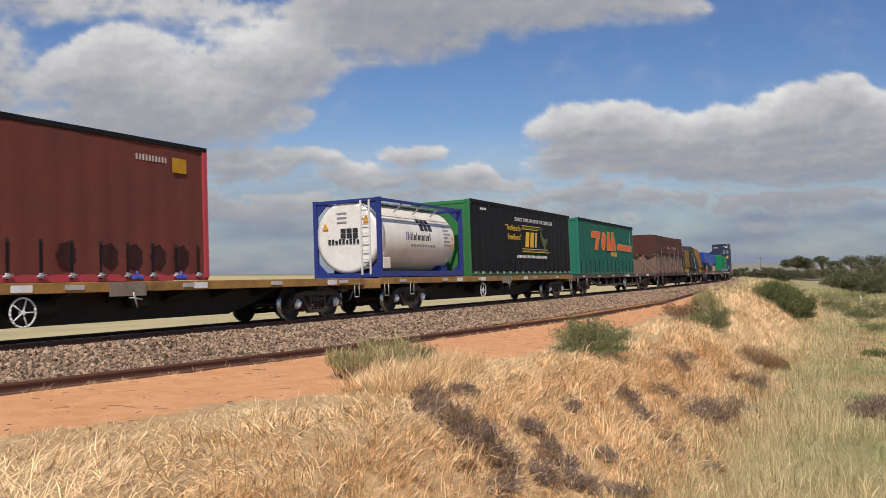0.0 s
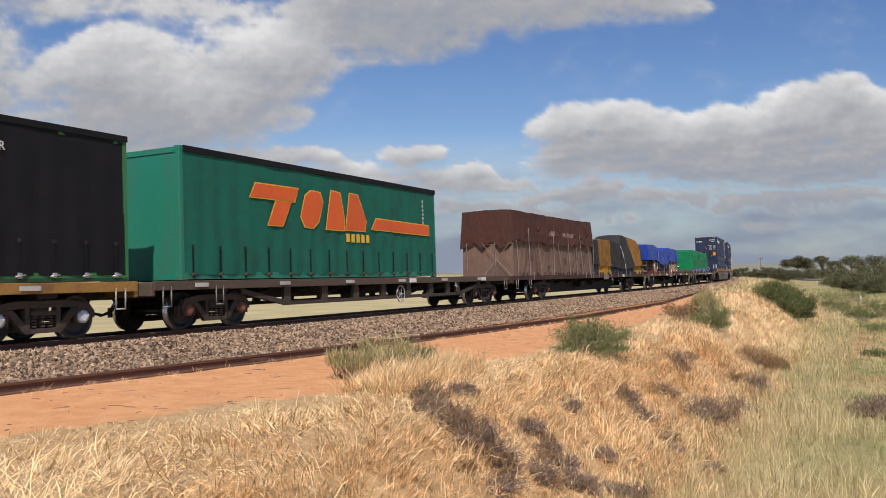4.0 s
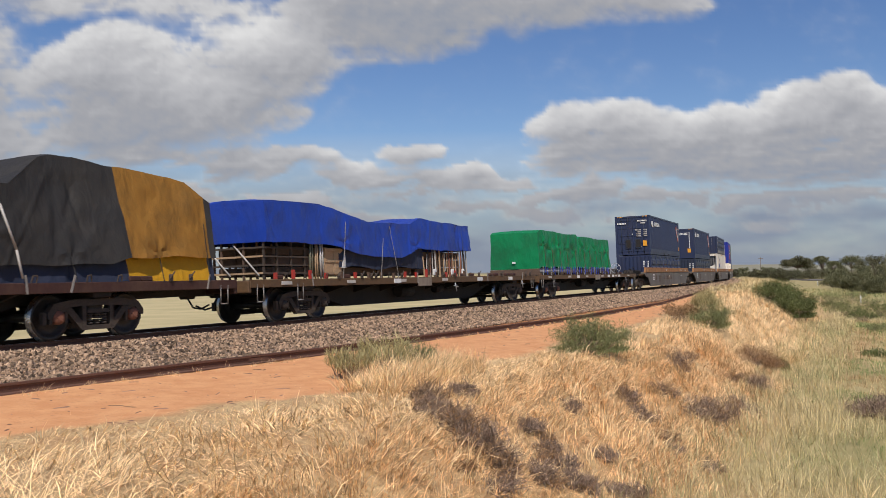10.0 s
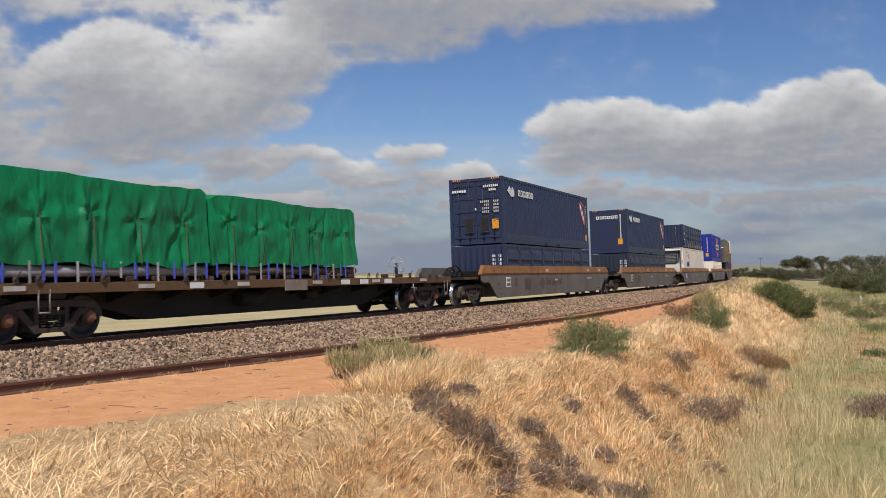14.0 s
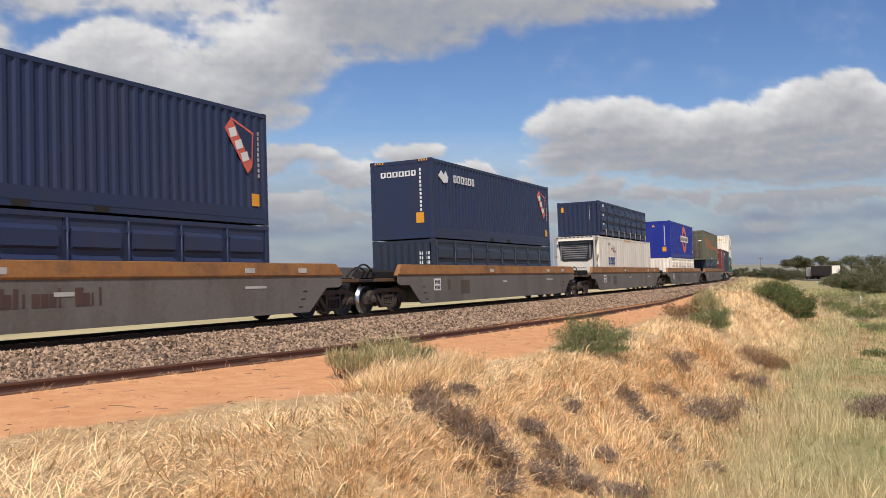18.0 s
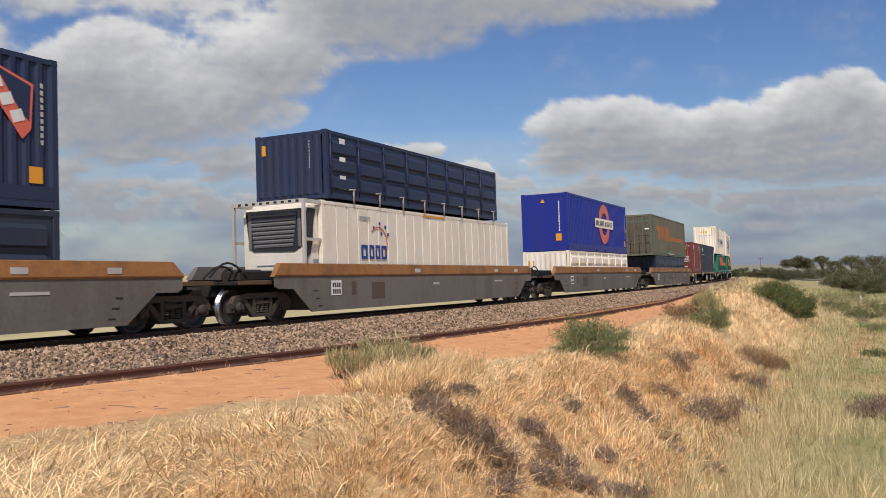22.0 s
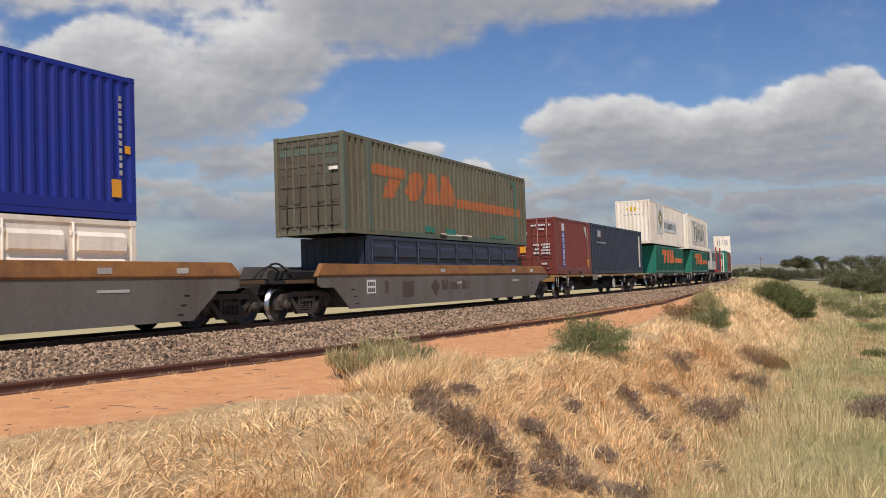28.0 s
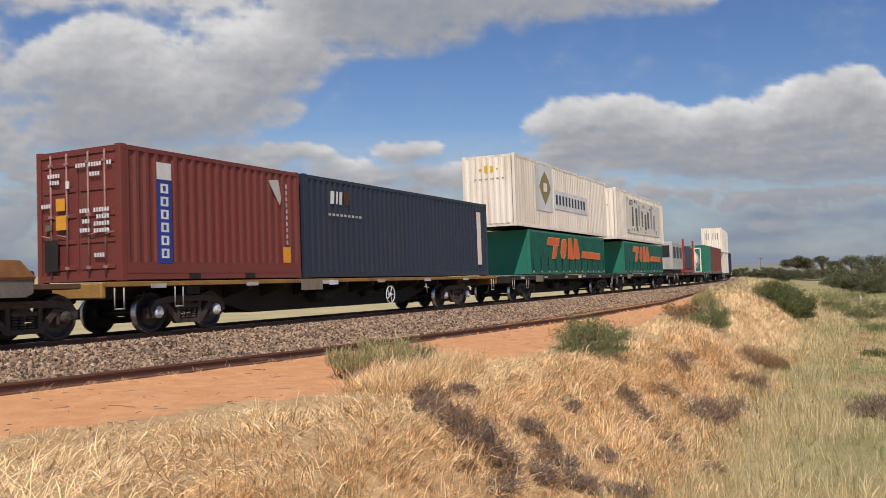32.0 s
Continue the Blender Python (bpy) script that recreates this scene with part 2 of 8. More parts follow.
def soil_material():
    """Ground: red dirt track, straw litter, green hollow and pale paddock, by the zones written on the sheet."""
    m = bpy.data.materials.new("ground of dirt, straw and paddock")
    m.use_nodes = True
    n, l = m.node_tree.nodes, m.node_tree.links
    b = n["Principled BSDF"]
    b.inputs["Roughness"].default_value = 0.95
    b.inputs["Specular IOR Level"].default_value = 0.15
    co = n.new("ShaderNodeTexCoord")

    def noise_tex(scale, detail=4):
        t = n.new("ShaderNodeTexNoise")
        t.inputs["Scale"].default_value, t.inputs["Detail"].default_value = scale, detail
        l.new(co.outputs["Object"], t.inputs["Vector"])
        return t.outputs["Fac"]

    def blend(a, c, fac):
        x = n.new("ShaderNodeMix")
        x.data_type = "RGBA"
        for k, v in (("A", a), ("B", c)):
            if isinstance(v, tuple):
                x.inputs[k].default_value = (*v, 1)
            else:
                l.new(v, x.inputs[k])
        l.new(fac, x.inputs["Factor"])
        return x.outputs["Result"]

    def zone(name):
        a = n.new("ShaderNodeAttribute")
        a.attribute_name = name
        return a.outputs["Fac"]

    def ramp(fac, lo, hi):
        r = n.new("ShaderNodeMapRange")
        r.inputs["From Min"].default_value, r.inputs["From Max"].default_value = lo, hi
        l.new(fac, r.inputs["Value"])
        return r.outputs[0]
    fine, mid, wide = noise_tex(18), noise_tex(3.0), noise_tex(0.4)
    dirt = blend(blend((0.64, 0.30, 0.13), (0.72, 0.37, 0.17), ramp(mid, 0.35, 0.65)), (0.42, 0.19, 0.10), ramp(fine, 0.58, 0.85))
    straw = blend(blend((0.44, 0.27, 0.13), (0.60, 0.42, 0.21), ramp(mid, 0.35, 0.65)), (0.22, 0.13, 0.07), ramp(fine, 0.5, 0.8))
    green = blend(blend((0.36, 0.29, 0.13), (0.45, 0.355, 0.17), ramp(mid, 0.35, 0.65)), (0.27, 0.24, 0.095), ramp(wide, 0.45, 0.7))
    paddock = blend((0.55, 0.45, 0.235), (0.44, 0.365, 0.185), ramp(wide, 0.35, 0.65))
    c = blend(straw, dirt, zone("dirt"))
    c = blend(c, green, zone("green"))
    c = blend(c, paddock, zone("paddock"))
    # far land turns dull grey-green: distance haze mixed into its base colour
    c = blend(c, blend((0.20, 0.20, 0.15), (0.29, 0.26, 0.18), ramp(wide, 0.35, 0.65)), zone("scrub"))
    l.new(c, b.inputs["Base Color"])
    bp = n.new("ShaderNodeBump")
    bp.inputs["Strength"].default_value, bp.inputs["Distance"].default_value = 0.5, 0.03
    l.new(fine, bp.inputs["Height"])
    l.new(bp.outputs[0], b.inputs["Normal"])
    return m


def build_ground():
    az = np.concatenate([np.linspace(-180, -40, 36)[:-1], np.linspace(-40, 42, 330), np.linspace(42, 180, 36)[1:-1]])
    rad = np.concatenate([[0.0], np.geomspace(2.5, 60, 210), np.geomspace(61.5, 3600, 120)])
    A, R = np.meshgrid(np.radians(az), rad)
    X, Y = R * np.sin(A), R * np.cos(A)
    Z = ground_z(X, Y)
    na, nr = len(az), len(rad)
    verts = np.stack([X.ravel(), Y.ravel(), Z.ravel()], 1)
    i, j = np.meshgrid(np.arange(nr - 1), np.arange(na), indexing="ij")
    k = (j + 1) % na
    faces = np.stack([i * na + j, i * na + k, (i + 1) * na + k, (i + 1) * na + j], -1).reshape(-1, 4)[:, ::-1]
    me = fast_mesh("ground", verts, faces, soil_material(), True)
    s, e = to_line(X.ravel(), Y.ravel())
    x, y = X.ravel(), Y.ravel()
    toe = np.interp(s, TOE_S, TOE_E)
    edge = np.interp(s, DIRT_S, DIRT_E) + 0.35 * fbm(x * 0.9, y * 0.9, 3, 31)
    dirt = np.clip((edge - e) / 0.35, 0, 1) * (e > 1.5) * (s < 95)
    worn = np.clip(1.2 - np.abs(e - 14.0 - 0.02 * (s - 45)) / 0.9, 0, 1) * np.clip((s - 34) / 8, 0, 1) * np.clip((62 - s) / 8, 0, 1)
    field = np.clip((-e - 5) / 2, 0, 1)
    far = np.hypot(x, y)
    right_far = np.clip((far - 330) / 150, 0, 1) * (e > 0)
    field = np.maximum(field, right_far * (fbm(x * 0.004, y * 0.0025, 3, 8) > 0.1))
    # weight of the painted haze colour, growing from 700 to 1200 m out
    scrub = np.clip((far - 700) / 500, 0, 1)
    grn = np.clip((e - 11.2 - 0.8 * fbm(x * 0.3, y * 0.3, 3, 12)) / 2.2, 0, 1)
    for name, val in (("dirt", dirt), ("green", grn * (1 - 0.75 * worn)), ("paddock", field), ("scrub", scrub)):
        at = me.attributes.new(name, "FLOAT", "POINT")
        at.data.foreach_set("value", val.astype(np.float32))
    return tagged(new("ground", me), "bare red dirt track, straw-covered bank and open paddocks", "ground", kind="structure")


ground = build_ground()


def sweep(outline, s0, s1, ds, e0=0.0, z0=0.0, cant=True):
    """Verts and faces of an outline of (e, z) carried along the line; e0 and z0 may be functions of s."""
    ss = np.arange(s0, s1 + ds / 2, ds)
    o = np.array(outline, float)
    ee = e0(ss) if callable(e0) else np.full(len(ss), e0)
    zz = z0(ss) if callable(z0) else np.full(len(ss), z0)
    E = ee[:, None] + o[None, :, 0]
    Z = zz[:, None] + o[None, :, 1] + (CANT * E if cant else 0)
    t = np.interp(ss, S_ARR, TH)[:, None]
    X = np.interp(ss, S_ARR, PX)[:, None] + E * np.cos(t)
    Y = np.interp(ss, S_ARR, PY)[:, None] - E * np.sin(t)
    v = np.stack([X.ravel(), Y.ravel(), Z.ravel()], 1)
    m, k = len(ss), len(o)
    i, j = np.meshgrid(np.arange(m - 1), np.arange(k), indexing="ij")
    q = (j + 1) % k
    f = np.stack([i * k + j, i * k + q, (i + 1) * k + q, (i + 1) * k + j], -1).reshape(-1, 4)
    return v, f


RAIL = [(-0.035, 0.0), (0.035, 0.0), (0.037, -0.035), (0.012, -0.045), (0.010, -0.135), (0.07, -0.155), (0.07, -0.17), (-0.07, -0.17), (-0.07, -0.155), (-0.010, -0.135), (-0.012, -0.045), (-0.037, -0.035)]


def build_track():
    tr = thing("railway_track", "single curving railway track on crushed stone ballast", "railway track", kind="structure")
    v, f = sweep([(-3.2, -0.75), (-2.9, -0.36), (-1.75, -0.13), (-0.9, -0.2), (0, -0.22), (0.86, -0.25), (1.08, -0.2), (1.35, -0.12), (1.8, -0.09), (3.05, -0.5), (3.3, -0.75)], -60, 300, 0.5)
    bed = part("ballast_bed", fast_mesh("ballast_bed", v, f, BALLAST), None, tr, "grey-brown crushed stone ballast shoulder")
    for e in (-0.752, 0.752):
        v, f = sweep(RAIL, -60, 300, 0.5, e, 0.0)
        me = fast_mesh("rail", v, f[:, ::-1], [RAILRUST, RAILTOP])
        mi = np.zeros(len(me.polygons), int)
        mi[np.arange(len(mi)) % 12 == 0] = 1
        me.polygons.foreach_set("material_index", mi)
        part("rail", me, None, tr, "rusted steel rail with polished head")
    sl = mesh_of("sleeper", boxed(-0.13, 0.13, -1.25, 1.25, -0.36, -0.165, 0.02), SLEEPER)
    for i in range(170):
        s = -5 + i * 0.67
        part("sleeper", sl, None, tr, at=line_pose(s) @ Matrix.Rotation(-CANT, 4, "X"))
    return tr


build_track()
te = lambda s: np.interp(s, TOE_S, TOE_E) + 0.12
tz = lambda s: np.interp(s, TOE_S, TOE_Z) + 0.17
spare = thing("spare_rail", "rusted spare rails lying end to end along the ballast edge", "rail")
for k in range(8):
    v, f = sweep(RAIL, -12 + 13 * k, -12 + 13 * k + 12.97, 0.47, te, tz, False)
    part("rail_length", fast_mesh("rail_length", v, f[:, ::-1], RAILRUST), None, spare)
    plate_v, plate_f = sweep([(0.01, -0.05), (0.03, -0.05), (0.03, -0.13), (0.01, -0.13)], -12 + 13 * k - 0.3, -12 + 13 * k + 0.3, 0.2, te, tz, False)
    part("fishplate", fast_mesh("fishplate", plate_v, plate_f[:, ::-1], RAILRUST), None, spare)


def ballast_stones():
    rng = np.random.default_rng(4)
    tpl = np.array([(1, 0, 0), (-1, 0, 0), (0, 1, 0), (0, -1, 0), (0, 0, 1), (0, 0, -1)], float)
    tf = np.array([(0, 2, 4), (2, 1, 4), (1, 3, 4), (3, 0, 4), (2, 0, 5), (1, 2, 5), (3, 1, 5), (0, 3, 5)])
    n = 40000
    s = np.concatenate([4 + 52 * rng.random(n - 7000) ** 1.5, 50 + 90 * rng.random(7000) ** 1.3])
    e = 1.0 + rng.random(n) * (np.interp(s, TOE_S, TOE_E) + 0.02 - 1.0)
    x, y = line(s, e)
    zt = np.interp(e, [0.86, 1.08, 1.35, 1.8, 3.05, 3.4], [-0.25, -0.2, -0.12, -0.09, -0.5, -0.55]) + CANT * e
    size = rng.uniform(0.02, 0.05, n) * (1 + 0.011 * (s - 4))
    q = rng.normal(size=(n, 3, 3))
    q, _ = np.linalg.qr(q)
    sc = size[:, None] * rng.uniform(0.6, 1.25, (n, 3))
    loc = tpl[None] * sc[:, None, :] + 0.15 * size[:, None, None] * rng.normal(size=(n, 6, 3))
    vv = np.einsum("nij,nkj->nki", q, loc) + np.stack([x, y, zt + size * 0.3], 1)[:, None]
    ff = (tf[None] + 6 * np.arange(n)[:, None, None]).reshape(-1, 3)
    return tagged(new("ballast_stones", fast_mesh("ballast_stones", vv.reshape(-1, 3), ff, STONES)), "loose grey-brown ballast stones on the shoulder", "gravel", kind="stuff")


ballast_stones()


# ---- rolling stock: shared pieces. In a vehicle x runs along the train away from the camera, -y faces the camera ----
WR = 0.43


def wheelset_mesh(cap):
    bm = bmesh.new()
    for sgn in (-1, 1):
        prof = [(0.10, 0.66), (0.12, 0.70), (0.34, 0.715), (0.355, 0.69), (WR + 0.03, 0.685), (WR + 0.03, 0.71), (WR, 0.725), (WR, 0.815), (0.36, 0.82), (0.345, 0.78), (0.15, 0.77), (0.12, 0.86), (0.09, 0.86)]
        lathe(bm, [(r, h * sgn) for r, h in prof], 28)
    for f in bm.faces:
        c = f.calc_center_median()
        if abs(math.hypot(c.x, c.z) - WR) < 0.03 and 0.71 < abs(c.y) < 0.83:
            f.material_index = 1
    rod(bm, (0, -0.95, 0), (0, 0.95, 0), 0.08, 12)
    for sgn in (-1, 1):
        lathe(bm, [(0.13, 0.96 * sgn), (0.13, 1.06 * sgn), (0.095, 1.09 * sgn), (0.05, 1.115 * sgn)], 12, mi=2)
        for i in range(3):
            a = i * math.tau / 3
            rod(bm, (0.07 * math.cos(a), 1.09 * sgn, 0.07 * math.sin(a)), (0.07 * math.cos(a), 1.12 * sgn, 0.07 * math.sin(a)), 0.016, 6, mi=2)
    return mesh_of("wheelset", bm, [WHEEL, TREAD, cap])


WHEELSETS = {k: wheelset_mesh(m) for k, m in (("silver", CAP), ("rusty", RUST_CAP), ("dull", BOGIE))}


def bogie_mesh():
    """Three-piece cast bogie frame, wheel centres at x = +-0.9, z = 0."""
    bm = bmesh.new()
    top = [(-1.15, 0.10), (-1.02, 0.26), (-0.6, 0.33), (0.6, 0.33), (1.02, 0.26), (1.15, 0.10), (1.15, -0.02), (1.06, -0.02), (0.95, 0.15), (0.72, 0.18), (0.42, 0.20), (-0.42, 0.20), (-0.72, 0.18), (-0.95, 0.15), (-1.06, -0.02), (-1.15, -0.02)]
    truss = [(-0.78, 0.16), (-0.62, 0.18), (-0.30, -0.17), (0.30, -0.17), (0.62, 0.18), (0.78, 0.16), (0.38, -0.26), (-0.38, -0.26)]
    for sgn in (-1, 1):
        y0, y1 = sorted((0.93 * sgn, 1.07 * sgn))
        prism(bm, top, y0, y1, "Y")
        prism(bm, truss, y0 + 0.01, y1 - 0.01, "Y")
        for x in (-0.33, 0.33):
            box(bm, x - 0.045, x + 0.045, y0 + 0.005, y1 - 0.005, -0.2, 0.22)
        for x in (-0.9, 0.9):
            box(bm, x - 0.2, x - 0.14, y0 + 0.02, y1 - 0.02, -0.12, 0.16)
            box(bm, x + 0.14, x + 0.2, y0 + 0.02, y1 - 0.02, -0.12, 0.16)
            box(bm, x - 0.17, x + 0.17, y0 + 0.02, y1 - 0.02, 0.10, 0.17)
        for x in (-0.17, 0.0, 0.17):
            for k in range(5):
                z = -0.16 + k * 0.055
                lathe_at = [(0.055, z), (0.07, z + 0.014), (0.07, z + 0.03), (0.055, z + 0.044)]
                ring = bmesh.new()
                lathe(ring, lathe_at, 8, "Z")
                bmesh.ops.translate(ring, verts=ring.verts, vec=(x, 1.0 * sgn, 0))
                tmp = bpy.data.meshes.new("tmp")
                ring.to_mesh(tmp)
                ring.free()
                bm.from_mesh(tmp)
                bpy.data.meshes.remove(tmp)
        box(bm, -0.26, 0.26, y0, y1 + 0.0, 0.06, 0.14)
        box(bm, -1.25, -1.17, y0 + 0.02, y1 - 0.02, -0.12, 0.1)
    box(bm, -0.2, 0.2, -1.0, 1.0, 0.02, 0.22, 0.03)
    for x in (-0.45, 0.45):
        box(bm, x - 0.05, x + 0.05, -0.9, 0.9, -0.22, -0.12)
        for y in (-0.75, 0.75):
            box(bm, x - 0.05 + (0.0 if x < 0 else 0.02), x + 0.05, y - 0.05, y + 0.05, -0.2, 0.08)
    lathe_b = bmesh.new()
    lathe(lathe_b, [(0.3, 0.22), (0.3, 0.34)], 16, "Z")
    tmp = bpy.data.meshes.new("tmp")
    lathe_b.to_mesh(tmp)
    lathe_b.free()
    bm.from_mesh(tmp)
    bpy.data.meshes.remove(tmp)
    return mesh_of("bogie", bm, BOGIE)


BOGIE_MESH = bogie_mesh()
ROLLING = []      # (wheelset, axle's place along the train)
MOVING = []       # (thing, vehicle centre, half the distance between bogies, pose in the vehicle)


def bogies(wagon, centre, half, cap="dull"):
    for x in (-half, half):
        b = part("bogie", BOGIE_MESH, None, wagon, "cast steel bogie under brake dust", (x, 0, WR))
        for dx in (-0.9, 0.9):
            w = part("wheelset", WHEELSETS[cap], None, b, at=(dx, 0, 0))
            ROLLING.append((w, dx))


def coupler_mesh():
    bm = boxed(-0.1, 0.75, -0.07, 0.07, 0.72, 0.86, 0.02)
    box(bm, 0.6, 0.95, -0.13, 0.13, 0.66, 0.92, 0.04)
    hose = [(0.1, 0.35, 0.7), (0.35, 0.4, 0.45), (0.6, 0.38, 0.4), (0.85, 0.33, 0.5)]
    for a, b in zip(hose, hose[1:]):
        rod(bm, a, b, 0.022, 6)
    return mesh_of("coupler", bm, BLACK_STEEL)


COUPLER = coupler_mesh()


def step_mesh(mat):
    bm = bmesh.new()
    for x in (0, 0.24):
        rod(bm, (x, 0, 0), (x, 0, -0.42), 0.013, 6)
    rod(bm, (0, 0, -0.42), (0.24, 0, -0.42), 0.016, 6)
    return mesh_of("step", bm, mat)


STEP_W, STEP_G = step_mesh(PALE), step_mesh(LASH)


def handwheel(parent, at, mat, r=0.26):
    bm = bmesh.new()
    n = 20
    pts = [Vector((r * math.cos(i * math.tau / n), 0, r * math.sin(i * math.tau / n))) for i in range(n)]
    for i in range(n):
        rod(bm, pts[i], pts[(i + 1) % n], 0.018, 6)
    for i in range(5):
        rod(bm, (0, 0, 0), pts[i * 4], 0.014, 6)
    rod(bm, (0, -0.03, 0), (0, 0.16, 0), 0.04, 8)
    return part("handbrake_wheel", bm, mat, parent, "white-painted handbrake wheel" if mat is WHITE else "weathered handbrake wheel", at)


def lash_meshes():
    ring = bmesh.new()
    rod(ring, (-0.05, 0, 0), (-0.04, -0.03, 0.12), 0.014, 5)
    rod(ring, (-0.04, -0.03, 0.12), (0.05, -0.03, 0.13), 0.014, 5)
    rod(ring, (0.05, -0.03, 0.13), (0.06, 0, 0), 0.014, 5)
    tail = boxed(-0.022, 0.022, -0.02, -0.01, -0.2, 0.14)
    ratchet = boxed(-0.05, 0.05, -0.05, 0.01, -0.02, 0.14, 0.015)
    rod(ratchet, (-0.06, -0.05, 0.05), (0.07, -0.07, 0.2), 0.015, 5)
    block = boxed(-0.16, 0.16, -0.02, 0.09, 0.0, 0.11, 0.02)
    return [mesh_of("lashing_ring", ring, BOGIE), mesh_of("strap_tail", tail, LASH), mesh_of("ratchet", ratchet, BOGIE), mesh_of("deck_block", block, REDOXIDE)]


LASHINGS = lash_meshes()


def lash_gear(w, x0, x1, n, seed, z=1.08):
    """Rings, ratchets and loose strap ends along the deck's edge."""
    rg = random.Random(seed)
    for i in range(n):
        k = rg.choice((0, 0, 1, 2, 2, 3, 3))
        x = x0 + (x1 - x0) * (i + rg.uniform(0.1, 0.9)) / n
        part(LASHINGS[k].name.split(".")[0], LASHINGS[k], None, w, at=Matrix.Translation((x, -1.27 if k < 3 else -1.2, z)) @ Matrix.Rotation(rg.uniform(-0.3, 0.3) if k < 2 else 0, 4, "Y"))


def flat_wagon(label, s0, s1, b0, b1, sill, deck, cap="silver", steps=STEP_W, skeletal=False, wheel=None, belly=0.27, blocks=True, z_top=1.08, extras=(), sd=0.2):
    """A bogie flat wagon from s0 to s1 along the train, bogie centres b0 and b1."""
    c, half = (b0 + b1) / 2, (b1 - b0) / 2
    w = thing("flat_wagon", label, "flat wagon", "wagons of the train")
    x0, x1 = s0 - c, s1 - c
    MOVING.append((w, c, half, Matrix.Identity(4)))
    for y in (-1.28, 1.28):
        y0, y1 = sorted((y, y * 0.955))
        part("side_sill", boxed(x0, x1, y0, y1, z_top - sd, z_top, 0.01), sill, w)
    part("deck", boxed(x0 + 0.05, x1 - 0.05, -1.22, 1.22, z_top - 0.075, z_top - 0.012), deck, w)
    bm = bmesh.new()
    prism(bm, [(x0 + 0.1, z_top - 0.08), (x1 - 0.1, z_top - 0.08), (x1 - 0.1, z_top - 0.34), (half - 1.25, z_top - 0.4), (half - 2.9, belly), (-half + 2.9, belly), (-half + 1.25, z_top - 0.4), (x0 + 0.1, z_top - 0.34)], -0.42, 0.42, "Y")
    part("centre_sill", bm, BLACK_STEEL, w)
    n = 8
    for i in range(n):
        x = -half + 1.9 + (2 * half - 3.8) * i / (n - 1)
        bm = bmesh.new()
        prism(bm, [(-1.24, z_top - 0.09), (1.24, z_top - 0.09), (1.24, z_top - 0.2), (0.42, z_top - 0.42), (-0.42, z_top - 0.42), (-1.24, z_top - 0.2)], x - 0.05, x + 0.05)
        part("cross_member", bm, BLACK_STEEL, w)
    for x in (-half, half):
        part("bolster", boxed(x - 0.22, x + 0.22, -1.2, 1.2, z_top - 0.3, z_top - 0.1, 0.02), BLACK_STEEL, w)
    for x, m in ((x0, Matrix.Rotation(math.pi, 4, "Z")), (x1, Matrix.Identity(4))):
        part("coupler", COUPLER, None, w, at=Matrix.Translation((x, 0, 0)) @ m)
        part("headstock", boxed(x - 0.06, x + 0.06, -1.25, 1.25, z_top - 0.32, z_top - 0.02, 0.02), sill, w)
    bogies(w, c, half, cap)
    for x in (x0 + 0.25, x1 - 0.55, x0 + 1.9):
        part("step", steps, None, w, at=(x, -1.27, z_top - 0.12))
    # brake gear slung under the frame
    bm = bmesh.new()
    rod(bm, (-1.6, -0.62, 0.62), (-0.7, -0.62, 0.62), 0.17, 14)
    part("air_reservoir", bm, BLACK_STEEL, w)
    bm = bmesh.new()
    rod(bm, (1.2, -0.55, 0.66), (1.75, -0.55, 0.66), 0.13, 12)
    rod(bm, (1.75, -0.55, 0.66), (3.2, -0.4, 0.6), 0.025, 6)
    part("brake_cylinder", bm, BLACK_STEEL, w)
    if blocks:
        for x in np.arange(x0 + 1.2, x1 - 1, 3.05):
            part("twistlock_block", boxed(x, x + 0.42, -1.305, -1.283, z_top - 0.14, z_top - 0.05), PALE, w)
    if wheel is not None:
        handwheel(w, (wheel, -1.2, z_top - 0.52), WHITE if steps is STEP_W else SILVER)
        part("handbrake_bracket", boxed(wheel - 0.05, wheel + 0.05, -1.12, -1.0, z_top - 0.65, z_top - 0.15), BLACK_STEEL, w)
    for kind, x in extras:
        if kind == "plate":
            part("stencil_panel", boxed(x, x + 0.95, -1.306, -1.283, z_top - 0.29, z_top - 0.02), SCUFFED, w, "scuffed pale stencil panel")
        elif kind == "white":
            part("marker_plate", boxed(x, x + 0.42, -1.306, -1.283, z_top - 0.17, z_top - 0.04), WHITE, w)
        elif kind == "lever":
            bm = rodded((x, -1.3, z_top - 0.22), (x + 0.1, -1.3, z_top - 0.52), 0.02, 6)
            rod(bm, (x - 0.1, -1.3, z_top - 0.32), (x + 0.22, -1.3, z_top - 0.36), 0.02, 6)
            part("winch_lever", bm, SILVER, w)
    return w


EMBLEMBROWN = paint("faded red-brown lettering", (0.085, 0.05, 0.04), stain=0.5)


